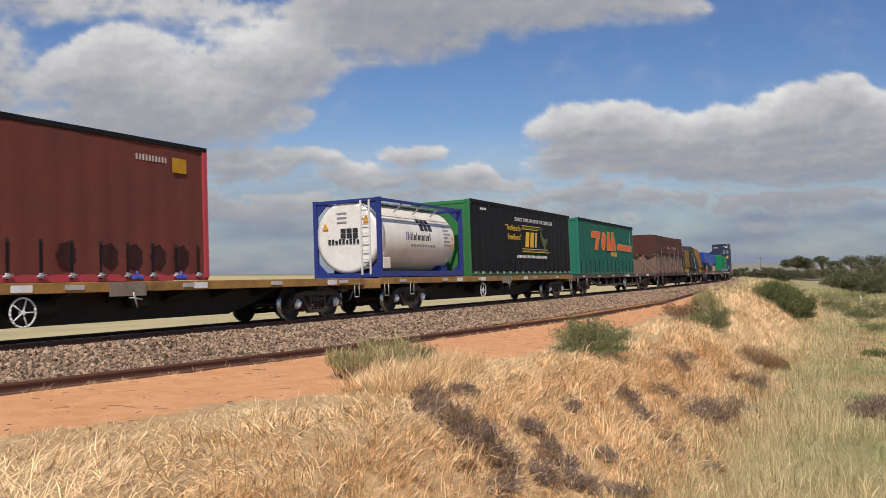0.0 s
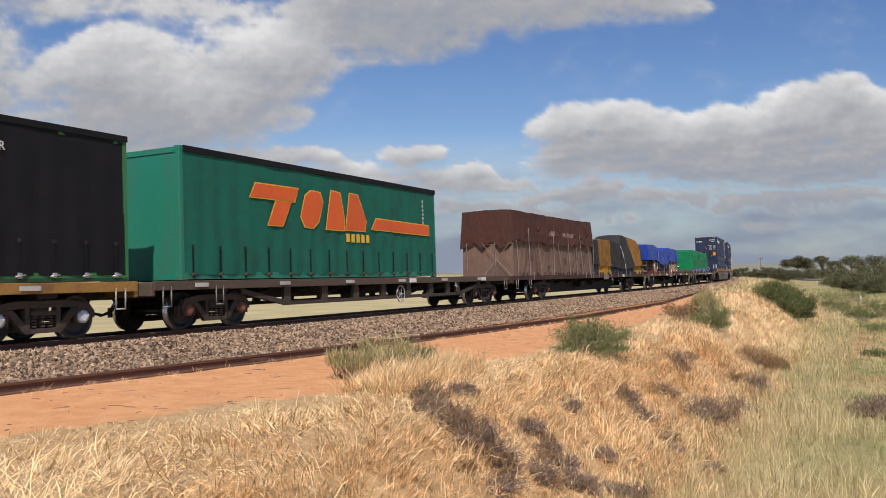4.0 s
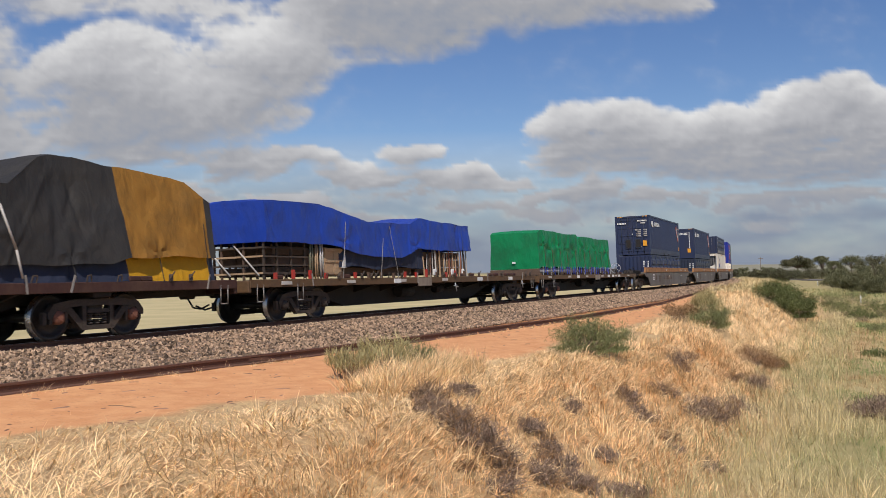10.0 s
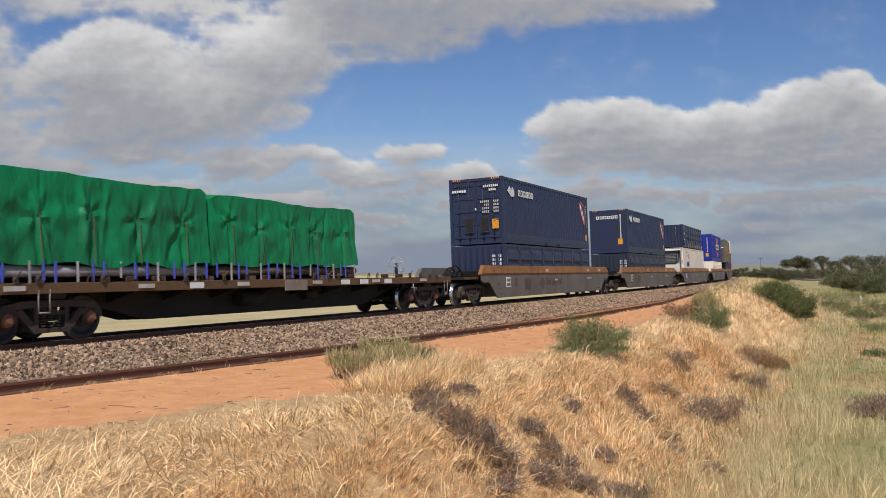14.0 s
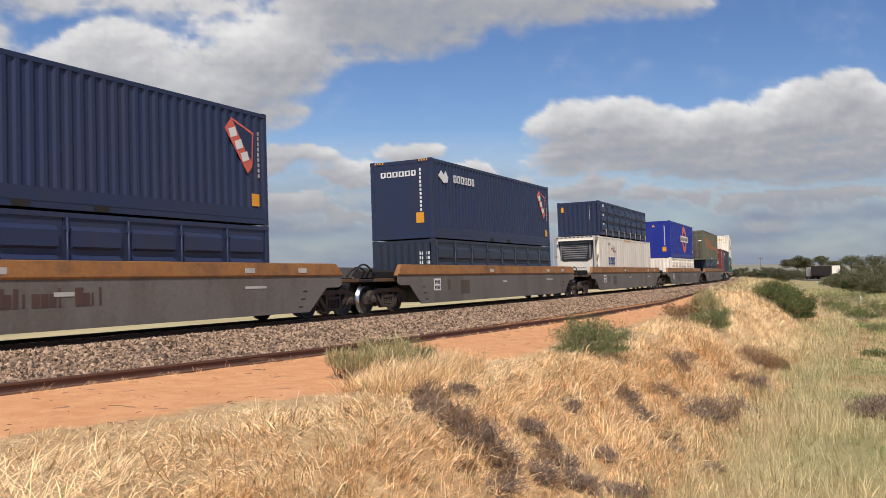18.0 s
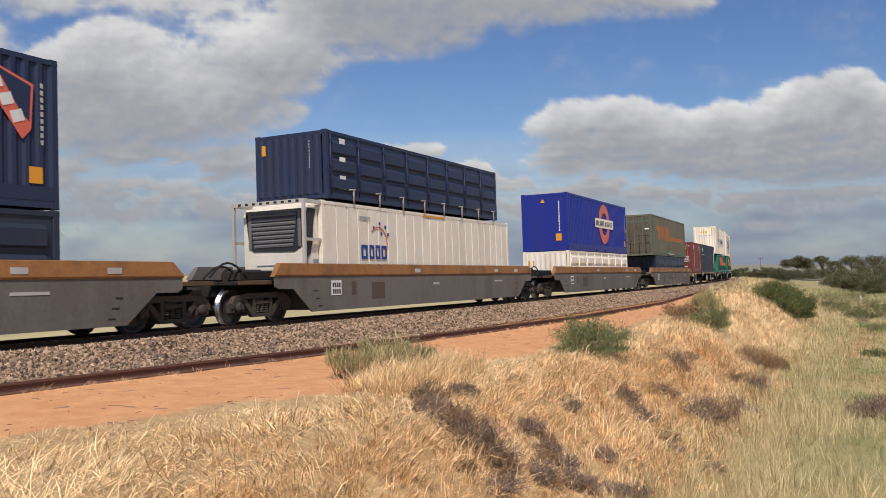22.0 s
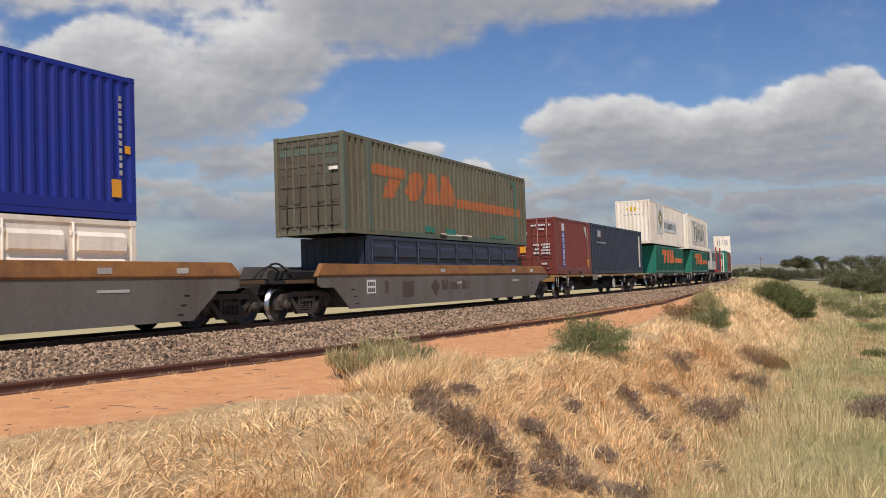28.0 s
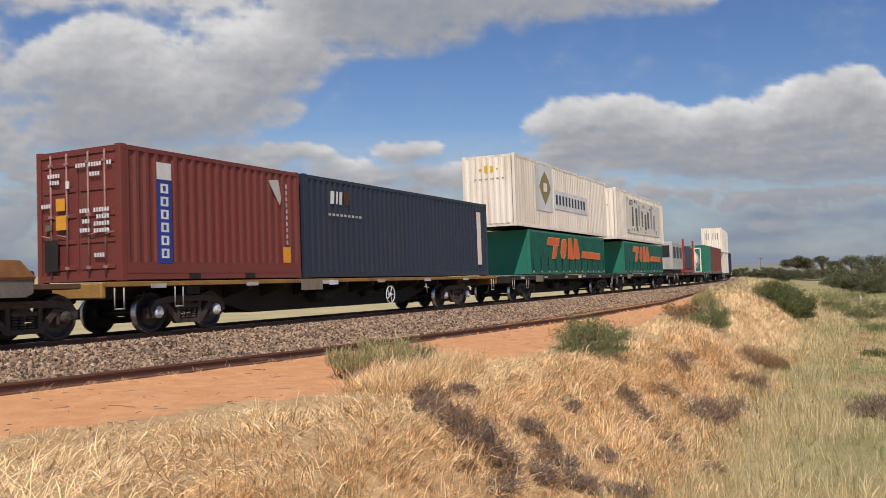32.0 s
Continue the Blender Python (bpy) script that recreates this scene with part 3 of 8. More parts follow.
def well_wagon(label, centre, mark):
    half = 9.1
    w = thing("well_wagon", label, "well wagon", "well wagons of the train")
    MOVING.append((w, centre, half, Matrix.Identity(4)))
    a = 9.03
    for y in (-1.4, 1.4):
        y0, y1 = sorted((y, y * 0.975))
        bm = bmesh.new()
        prism(bm, [(-a, 1.14), (a, 1.14), (a, 0.9), (a - 0.15, 0.83), (a - 0.75, 0.83), (a - 1.55, 0.21), (-a + 1.55, 0.21), (-a + 0.75, 0.83), (-a + 0.15, 0.83), (-a, 0.9)], y0, y1, "Y")
        part("side_wall", bm, WELLGREY, w)
        bm = bmesh.new()
        yo, yi = y * 1.012, y * 0.9
        prism(bm, [(yo, 1.14), (yo * 1.012, 1.18), (yo * 0.985, 1.47), (yi, 1.49), (yi, 1.14)], -a - 0.03, a + 0.03)
        for v in bm.verts:
            if v.co.z > 1.4:
                v.co.x *= (a - 0.28) / a
        part("top_sill", bm, ORANGE if y < 0 else WELLGREY, w, "weathered orange top rail of the well" if y < 0 else "")
    part("well_floor", boxed(-7.4, 7.4, -1.36, 1.36, 0.26, 0.34), WELLGREY, w)
    for x in (-1, 1):
        part("bulkhead", boxed(*sorted((x * 7.45, x * 7.35)), -1.36, 1.36, 0.3, 1.2), WELLGREY, w)
        bm = boxed(*sorted((x * 7.4, x * 10.2)), -1.2, 1.2, 0.95, 1.05, 0.02)
        box(bm, *sorted((x * 7.4, x * 10.25)), -0.4, 0.4, 0.68, 0.96, 0.02)
        box(bm, *sorted((x * 7.5, x * 9.6)), -0.75, -0.35, 1.05, 1.32, 0.04)
        part("end_platform", bm, BLACK_STEEL, w)
        part("coupler", COUPLER, None, w, at=Matrix.Translation((x * 10.1, 0, 0)) @ Matrix.Rotation(0 if x > 0 else math.pi, 4, "Z"))
        bm = bmesh.new()
        rod(bm, (x * 8.0, -0.1, 1.2), (x * 9.3, -0.1, 1.2), 0.17, 14)
        part("air_reservoir", bm, BLACK_STEEL, w)
        part("platform_edge", boxed(*sorted((x * 8.95, x * 10.2)), -1.235, -1.2, 0.96, 1.06, 0.01), OCHRE, w)
        for k in range(3):
            part("drain_slot", boxed(x * 7.1 - 0.09 + k * 0.1 * x, x * 7.1 + 0.09 + k * 0.1 * x, -1.407, -1.4, 0.34 + k * 0.2, 0.37 + k * 0.2), BLACK_STEEL, w)
    for y, top in ((-0.75, 1.5), (-0.55, 1.42)):
        bm = bmesh.new()
        arc = [Vector((-10.65 + 1.3 * q, y, 1.0 + (top - 1.0) * math.sin(math.pi * (0.1 + 0.8 * q)))) for q in np.linspace(0, 1, 9)]
        for p, q in zip(arc, arc[1:]):
            rod(bm, p, q, 0.028, 6)
        part("jumper_hose", bm, BLACK_STEEL, w, "black jumper hose arched over the coupling")
    bogies(w, centre, half, "dull")
    for x, z0, z1, wd, m, lb in ((-6.55, 0.62, 1.02, 0.5, WHITE, "white number plate with illegible characters"), (-5.5, 0.62, 0.98, 0.22, DARKPATCH, ""), (-4.4, 0.48, 0.95, 0.75, DARKPATCH, "painted-out panel"), (-0.4, 0.82, 0.9, 0.45, PALE, ""), (4.9, 0.86, 0.92, 0.8, PALE, "")):
        pl = part("plate", boxed(x, x + wd, -1.409, -1.4, z0, z1), m, w, lb)
        if m is WHITE:
            for r in range(2):
                for i in range(4):
                    part("character_bar", boxed(x + 0.05 + i * 0.105, x + 0.13 + i * 0.105, -1.413, -1.409, z0 + 0.04 + r * 0.18, z0 + 0.16 + r * 0.18), DARKPATCH, pl)
    if mark:
        bm = bmesh.new()
        prism(bm, [(-2.45, 0.75), (-2.1, 1.0), (-1.75, 0.75), (-2.1, 0.5)], -1.409, -1.4, "Y")
        prism(bm, [(-2.22, 0.48), (-2.1, 0.62), (-1.98, 0.48)], -1.411, -1.409, "Y")
        emb = part("emblem", bm, EMBLEMBROWN, w, "faded red-brown diamond emblem")
        for i, wd in enumerate((0.2, 0.15, 0.1, 0.05, 0.16, 0.16, 0.14, 0.05, 0.0, 0.19, 0.15, 0.05, 0.05)):
            if wd:
                part("letter_bar", boxed(-1.6 + i * 0.185, -1.6 + i * 0.185 + wd, -1.408, -1.4, 0.64, 0.98 if i in (0, 9, 7, 12, 2) else 0.88), EMBLEMBROWN, w)
    for x in (-1.7, 4.9, 7.0):
        part("white_block", boxed(x, x + 0.34, -1.437, -1.418, 1.23, 1.35), PALE, w)
    return w


# ---- containers ----
def corrugated(x0, x1, z0, z1, y, depth, pitch, face=-1, prof=(0.3, 0.5, 0.8)):
    """A trapezoid-corrugated sheet in the xz plane; the crests lie at y."""
    bm = bmesh.new()
    n = max(1, round((x1 - x0) / pitch))
    p = (x1 - x0) / n
    xs = []
    for i in range(n):
        b = x0 + i * p
        xs += [(b, 0), (b + prof[0] * p, 0), (b + prof[1] * p, 1), (b + prof[2] * p, 1)]
    xs.append((x1, 0))
    lo = [bm.verts.new((x, y - face * depth * k, z0)) for x, k in xs]
    hi = [bm.verts.new((x, y - face * depth * k, z1)) for x, k in xs]
    for i in range(len(xs) - 1):
        q = (lo[i], lo[i + 1], hi[i + 1], hi[i])
        bm.faces.new(q if face < 0 else q[::-1])
    return bm


def turn_to_end(bm, x):
    """Turns a panel built in xz at y about the origin so that it faces the -x end at x."""
    bmesh.ops.rotate(bm, verts=bm.verts, cent=(0, 0, 0), matrix=Matrix.Rotation(-math.pi / 2, 3, "Z"))
    bmesh.ops.translate(bm, verts=bm.verts, vec=(x, 0, 0))
    return bm


CW = 1.219
CASTING = {}


def castings(c, L, H, mat):
    me = CASTING.get(mat.name)
    if me is None:
        me = CASTING[mat.name] = mesh_of("corner_casting", boxed(-0.09, 0.09, -0.082, 0.082, -0.06, 0.06, 0.012), mat)
    for x in (0.087, L - 0.087):
        for y in (-CW + 0.078, CW - 0.078):
            for z in (0.058, H - 0.058):
                part("corner_casting", me, None, c, at=(x, y, z))


def frame_parts(c, L, H, mat, post=0.14, rail=0.11):
    for y in (-1, 1):
        for x in (0.0, L - post):
            part("corner_post", boxed(x, x + post, *sorted((y * CW, y * (CW - 0.13))), 0.1, H - 0.1, 0.01), mat, c)
        part("bottom_rail", boxed(post, L - post, *sorted((y * (CW - 0.004), y * (CW - 0.09))), 0.02, 0.17), mat, c)
        part("top_rail", boxed(post, L - post, *sorted((y * (CW - 0.004), y * (CW - 0.06))), H - rail, H - 0.015), mat, c)
    for x in (0.01, L - 0.11):
        part("end_rail", boxed(x, x + 0.1, -CW + 0.13, CW - 0.13, H - 0.14, H - 0.02), mat, c)
        part("end_sill", boxed(x, x + 0.1, -CW + 0.13, CW - 0.13, 0.02, 0.16), mat, c)
    part("roof", boxed(0.1, L - 0.1, -CW + 0.05, CW - 0.05, H - 0.06, H - 0.025), mat, c)
    part("floor", boxed(0.1, L - 0.1, -CW + 0.08, CW - 0.08, 0.08, 0.16), BLACK_STEEL, c)


def end_doors(c, H, mat, rods, gear=True, ribs=5):
    """A pair of ribbed doors with locking bars on the -x end."""
    for s in (-1, 1):
        y0, y1 = sorted((s * 0.01, s * (CW - 0.135)))
        d = part("door", boxed(0.035, 0.075, y0, y1, 0.16, H - 0.14), mat, c)
        for i in range(ribs):
            z = 0.3 + (H - 0.62) * i / (ribs - 1)
            part("door_rib", boxed(0.012, 0.036, y0 + 0.06, y1 - 0.06, z - 0.045, z + 0.045, 0.008), mat, d)
        for k in (0.28, 0.72):
            y = y0 + (y1 - y0) * k
            bm = rodded((0.0, y, 0.1), (0.0, y, H - 0.08), 0.02, 8)
            for z in (0.3, H * 0.5, H - 0.3):
                box(bm, -0.025, 0.03, y - 0.05, y + 0.05, z - 0.03, z + 0.03)
            rod(bm, (-0.03, y, 0.95), (-0.03, y + 0.26 * s, 1.0), 0.014, 6)
            part("locking_bar", bm, rods, d, "steel locking bar with handle")


def plain_end(c, x, H, mat, pitch=0.27, depth=0.04, face=-1):
    bm = corrugated(-CW + 0.13, CW - 0.13, 0.15, H - 0.13, -0.03, depth, pitch)
    if face < 0:
        turn_to_end(bm, x)
    else:
        bmesh.ops.rotate(bm, verts=bm.verts, cent=(0, 0, 0), matrix=Matrix.Rotation(math.pi / 2, 3, "Z"))
        bmesh.ops.translate(bm, verts=bm.verts, vec=(x, 0, 0))
    part("end_panel", bm, mat, c)


def container(label, L, H, mat, group="containers on the train", front="plain", side="corr", rods=None, pitch=0.276, panels=6, name="shipping_container", end_mat=None, prof=(0.3, 0.5, 0.8), depth=0.036):
    c = thing(name, label, "container", group)
    frame_parts(c, L, H, mat)
    castings(c, L, H, mat)
    if front == "doors":
        end_doors(c, H, end_mat or mat, rods or mat)
    elif front == "smooth":
        part("end_panel", boxed(0.02, 0.06, -CW + 0.13, CW - 0.13, 0.15, H - 0.13), mat, c)
    else:
        plain_end(c, 0.0, H, mat)
    plain_end(c, L, H, mat, face=1)
    if side == "corr":
        part("side_panel", corrugated(0.14, L - 0.14, 0.16, H - 0.1, -CW + 0.006, depth, pitch, prof=prof), mat, c)
    elif side == "sidedoor":
        # hinged half-height side doors with pressed panels
        w = (L - 0.28) / panels
        for i in range(panels):
            x = 0.14 + i * w
            d = part("side_door", boxed(x + 0.01, x + w - 0.01, -CW + 0.03, -CW + 0.07, 0.17, H - 0.11), mat, c)
            for k in range(3):
                z0 = 0.26 + k * (H - 0.42) / 3
                z1 = z0 + (H - 0.42) / 3 - 0.1
                bm = bmesh.new()
                prism(bm, [(-CW + 0.032, z0), (-CW - 0.042, z0 + 0.05), (-CW - 0.042, z1 - 0.09), (-CW + 0.032, z1)], x + 0.16, x + w - 0.16)
                part("pressed_panel", bm, mat, d)
            bm = rodded((x + 0.07, -CW - 0.005, 0.12), (x + 0.07, -CW - 0.005, H - 0.1), 0.022, 8)
            for z in (0.35, H * 0.5, H - 0.3):
                box(bm, x + 0.02, x + 0.12, -CW - 0.02, -CW + 0.04, z - 0.04, z + 0.04)
            part("locking_bar", bm, rods or mat, d)
    else:
        part("side_panel", boxed(0.14, L - 0.14, -CW + 0.01, -CW + 0.05, 0.16, H - 0.1), mat, c)
    part("side_panel", corrugated(0.14, L - 0.14, 0.16, H - 0.1, CW - 0.006, 0.036, pitch, face=1), mat, c)
    return c


def lower_band(c, L, h, mat, pockets=()):
    """The plain deep bottom rail under a corrugated side, with dark lifting pockets."""
    rail = part("lower_rail", boxed(0.14, L - 0.14, -CW - 0.003, -CW + 0.03, 0.15, h), mat, c)
    for x in pockets:
        part("lifting_pocket", boxed(x, x + 0.36, -CW - 0.008, -CW + 0.02, 0.03, 0.15), BLACK_STEEL, rail)


def side_mark(c, x, z, w, h, mat, name="marking", label="", out=0.004, d=0.006):
    return part(name, boxed(x, x + w, -CW - out - d, -CW - out + 0.0, z, z + h), mat, c, label)


def end_mark(c, y, z, w, h, mat, name="marking", label="", x=-0.006):
    """y: from the camera-side edge of the -x end towards the far side."""
    return part(name, boxed(x - 0.006, x, -CW + y, -CW + y + w, z, z + h), mat, c, label)


def bar_word(c, x, z, widths, h, mat, gap=0.05, slant=0.0, tall=(), end=False, x_end=-0.008, name="letter_bar"):
    """A word as plain bars, one to a letter."""
    for i, w in enumerate(widths):
        hh = h * (1.25 if i in tall else 1.0)
        bm = bmesh.new()
        b = w * 0.72
        pts = [(x, z), (x + b, z), (x + b + slant * hh, z + hh), (x + slant * hh, z + hh)]
        if end:
            prism(bm, [(-CW + p[0], p[1]) for p in pts], x_end - 0.006, x_end)
        else:
            prism(bm, pts, -CW - 0.012, -CW - 0.006, "Y")
        part(name, bm, mat, c)
        x += w + gap


def block_word(c, x, z, widths, h, mat, gap=0.05, end=False, x_end=-0.008):
    """A word as plain hollow blocks, one to a letter."""
    for w in widths:
        bw, t = w * 0.84, w * 0.25
        bm = bmesh.new()
        for xa, xb, za, zb in ((0, t, 0, h), (bw - t, bw, 0, h), (t, bw - t, 0, 0.2 * h), (t, bw - t, 0.8 * h, h)):
            sh = [(x + xa, z + za), (x + xb, z + za), (x + xb, z + zb), (x + xa, z + zb)]
            if end:
                prism(bm, [(CW - p, q) for p, q in sh], x_end - 0.006, x_end)
            else:
                prism(bm, sh, -CW - 0.012, -CW - 0.006, "Y")
        part("letter_bar", bm, mat, c)
        x += w + gap


def lettering(c, words, size, at, mat, name="lettering"):
    cu = bpy.data.curves.new("lettering", "FONT")
    cu.body, cu.size, cu.extrude = words, size, 0.003
    tmp = bpy.data.objects.new("lettering", cu)
    me = bpy.data.meshes.new_from_object(tmp)
    bpy.data.objects.remove(tmp)
    me.materials.clear()
    me.materials.append(mat)
    return part(name, me, None, c, at=at)


SIDEWAYS = Matrix.Rotation(math.pi / 2, 4, "X")          # letters upright on the camera side


def load(c, centre, half, x, z, y=0.0):
    """Sets a load on the wagon: its -x end at x along the train, its base at height z."""
    m = Matrix.Translation((x - centre, y, z))
    MOVING.append((c, centre, half, m))
    return c


# ---- sheeted loads ----
def sheet(name, label, L, outline, mats, crease=0.05, pick=None, nx=300, folds=2.2, seed=1, tail=0.0, ties=()):
    """A tarpaulin draped over a load. outline(u) gives half width at base, half width at top, height, and lean at u = 0..1 along it."""
    rng_x = np.linspace(0, 1, nx)
    ts = np.concatenate([np.linspace(0, 0.345, 28), [0.354, 0.36, 0.368], np.linspace(0.39, 0.61, 9), [0.632, 0.64, 0.646], np.linspace(0.66, 1, 8)])
    ring = len(ts)
    vs = []
    for i, u in enumerate(rng_x):
        wb, wt, h, drop = outline(u)
        row = []
        for t in ts:
            # up the near side, over the top, down the far side
            if t < 0.36:
                q = t / 0.36
                y, z, side = -(wb + (wt - wb) * q), drop + (h - drop) * q, 1.0
            elif t < 0.64:
                q = (t - 0.36) / 0.28
                y, z, side = -wt + 2 * wt * q, h + 0.05 * math.sin(math.pi * q), 0.35
            else:
                q = (t - 0.64) / 0.36
                y, z, side = wt + (wb - wt) * q, h + (drop - h) * q, 1.0
            row.append((u * L, y, z, side))
        vs.append(row)
    P = np.array(vs)
    X, Y, Z, SD = P[..., 0], P[..., 1], P[..., 2], P[..., 3]
    fold = 0.5 * fbm(X * 0.9 + 0.5 * Z, Z * 0.8 - 0.3 * X, 2, seed) + 0.3 * fbm(X * 4, Z * 2.2, 2, seed + 2) - 0.35 * np.abs(fbm(X * 1.6 - 1.3 * Z, Z * 0.6 + 0.4 * X, 2, seed + 5))
    rc = np.random.default_rng(seed)
    for _ in range(int(L * folds)):                  # long sharp pleats hanging from the top edge
        d = np.abs(X - rc.uniform(0, L) - rc.normal(0, 0.35) * Z) / rc.uniform(0.06, 0.2)
        z0 = rc.uniform(-0.3, 0.9)
        fold = fold + rc.choice((-1, 1)) * rc.uniform(0.3, 1.0) * np.clip(1 - d, 0, 1) * np.clip((Z - z0) / 0.5, 0, 1)
    for tx, tz in ties:                              # the cloth is drawn in at a tie and puckers round it
        r, th = np.hypot(X - tx, Z - tz), np.arctan2(Z - tz, X - tx)
        fold = fold - 0.8 * np.exp(-(r / 0.13) ** 2) + 0.75 * np.cos(5 * th + rc.uniform(0, 6)) * np.exp(-r / 0.5) * np.clip(r / 0.2, 0, 1)
        fold = fold - 0.8 * np.exp(-((X - tx) / 0.07) ** 2) * np.clip((tz - Z) / 0.3, 0, 1)
    calm = 1 - 0.85 * np.clip((np.minimum(ts, 1 - ts) - 0.26) / 0.1, 0, 1)[None]     # the top edges stay straight
    Y = Y + np.sign(Y) * SD * calm * crease * fold * np.where(np.abs(Y) > 0.9 * np.abs(Y).max() * 0.7, 1, 0.4)
    Z = Z + (1 - SD) * crease * 0.7 * fbm(X * 1.3, Y * 1.3, 3, seed + 3)
    Z = Z + np.clip(1 - 6 * np.minimum(ts, 1 - ts), 0, 1)[None] * 0.025 * fbm(X * 1.4, X * 0, 3, seed + 4)
    verts = np.stack([X, Y, Z], -1).reshape(-1, 3)
    faces = [(i * ring + k, (i + 1) * ring + k, (i + 1) * ring + k + 1, i * ring + k + 1) for i in range(nx - 1) for k in range(ring - 1)]
    verts = verts.tolist()
    # closed ends, bowed and creased
    for i, sgn in ((0, -1), (nx - 1, 1)):
        prev = [i * ring + k for k in range(ring)]
        m = 12
        rows = []
        for r in range(1, m + 1):
            q = r / m
            row = []
            for k in range(ring):
                x, y, z = verts[i * ring + k]
                ny = y * (1 - q)
                zz = z + (outline(0 if i == 0 else 1)[3] + (z - outline(0 if i == 0 else 1)[3]) * 1.0 - z) * q
                bow = sgn * (tail * math.sin(q * math.pi / 2) + crease * 0.7 * float(fbm(np.array(ny * 1.4 + seed), np.array(zz * 1.1), 3, seed + 7)) * math.sin(q * math.pi / 2))
                row.append(len(verts))
                verts.append((x + bow, ny, zz))
            rows.append(row)
        for row in rows:
            for k in range(ring - 1):
                q4 = (prev[k], prev[k + 1], row[k + 1], row[k])
                faces.append(q4 if sgn > 0 else q4[::-1])
            prev = row
    me = fast_mesh(name, verts, faces, mats, True)
    me.set_sharp_from_angle(angle=radians(24))
    if pick is not None:
        for pg in me.polygons:
            pg.material_index = pick(pg.center)
    return me


# ---- the train, vehicle by vehicle ----
MAROON = cloth("maroon curtain vinyl", (0.15, 0.042, 0.031), stain=0.6, wrinkle=0.15)
PINKRED = paint("faded crimson frame", (0.42, 0.05, 0.06))
BLACKVINYL = cloth("black curtain vinyl", (0.009, 0.009, 0.0105), stain=0.4, dirt=(0.024, 0.021, 0.018), spec=0.2, wrinkle=0.15)
MOSS = paint("moss green print", (0.075, 0.105, 0.03), stain=0.3)
DEEPGREEN = paint("grimy dark green steel", (0.016, 0.06, 0.028), stain=0.6)
KGREEN = paint("leaf green frame", (0.035, 0.2, 0.06))
TEAL = cloth("teal green curtain vinyl", (0.013, 0.128, 0.085), stain=0.7, dirt=(0.03, 0.066, 0.048), wrinkle=0.18)
TEALSTEEL = paint("teal green steel", (0.02, 0.2, 0.13), stain=0.45)
VERMILION = paint("orange-red lettering", (0.72, 0.12, 0.02), stain=0.15)
GOLD = paint("golden yellow lettering", (0.75, 0.45, 0.03), stain=0.1)
NAVY = paint("dark navy container paint", (0.026, 0.036, 0.078), stain=0.35, dirt=(0.05, 0.04, 0.036))
ROYAL = paint("royal blue container paint", (0.016, 0.03, 0.24), stain=0.15)
SLATE = paint("slate blue container paint", (0.029, 0.037, 0.058), stain=0.35, dirt=(0.05, 0.042, 0.036))
BRICKRED = paint("brick red container paint", (0.19, 0.043, 0.033), stain=0.4)
OLIVE = paint("chalky faded green paint", (0.152, 0.146, 0.096), stain=0.9, dirt=(0.13, 0.095, 0.055), fine=9, vary=0.12, rough=0.7)
OLIVEEND = paint("rust-stained green paint", (0.115, 0.1, 0.07), stain=0.95, dirt=(0.085, 0.05, 0.035), rough=0.7)
FADEDORANGE = paint("faded orange lettering", (0.46, 0.135, 0.045), stain=0.75, rough=0.75, dirt=(0.2, 0.12, 0.07), broad=2.5)
CREAM = paint("white container paint", (0.90, 0.80, 0.65), stain=0.5, dirt=(0.46, 0.29, 0.15), rough=0.5, streak=8, broad=1.3)
OFFWHITE = paint("off-white refrigerated panel", (0.80, 0.72, 0.59), stain=0.35, dirt=(0.42, 0.33, 0.23))
TANKWHITE = paint("cream tank cladding", (0.83, 0.785, 0.69), stain=0.45, dirt=(0.46, 0.37, 0.26), broad=0.7, streak=2, rough=0.38)
TANKBLUE = paint("deep blue frame paint", (0.022, 0.04, 0.2), stain=0.2)
STAINLESS = material("brushed stainless", (0.6, 0.6, 0.58), 0.35, 0.9, stain=0.2)
REDROD = paint("pinkish galvanised bars", (0.36, 0.2, 0.17), stain=0.4)
INK = paint("black lettering", (0.03, 0.03, 0.035), stain=0.1)
GREYINK = paint("grey lettering", (0.3, 0.3, 0.32), stain=0.1)
DEEPBLUE = paint("blue lettering", (0.02, 0.05, 0.25), stain=0.1)
SIGNRED = paint("coral red sign", (0.68, 0.14, 0.09), stain=0.25)
STENCIL = cloth("worn pale stencil on canvas", (0.3, 0.22, 0.18), stain=0.8, dirt=(0.1, 0.05, 0.04), broad=6)
BROWNTARP = cloth("brown canvas tarpaulin", (0.085, 0.034, 0.023), stain=0.55, broad=0.9)
PINKTARP = cloth("faded rose-brown canvas", (0.205, 0.125, 0.088), stain=0.8, dirt=(0.11, 0.068, 0.05), broad=0.8)
PATCHTARP = cloth("dark canvas repair patch", (0.11, 0.07, 0.055), stain=0.5)
CHARTARP = cloth("charcoal tarpaulin", (0.033, 0.031, 0.029), stain=0.5, dirt=(0.06, 0.052, 0.042))
OCHRETARP = cloth("ochre tarpaulin", (0.26, 0.125, 0.024), stain=0.6, dirt=(0.1, 0.06, 0.022))
YELLOWTARP = cloth("bright yellow tarpaulin", (0.52, 0.27, 0.016), stain=0.5)
BLUETARP = cloth("royal blue tarpaulin", (0.013, 0.045, 0.3), stain=0.5, rough=0.45, spec=0.35, dirt=(0.02, 0.035, 0.13))
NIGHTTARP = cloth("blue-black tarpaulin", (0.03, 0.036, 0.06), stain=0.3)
GREENTARP = cloth("emerald green tarpaulin", (0.007, 0.205, 0.072), stain=0.75, dirt=(0.018, 0.085, 0.04), rough=0.45, broad=0.8)
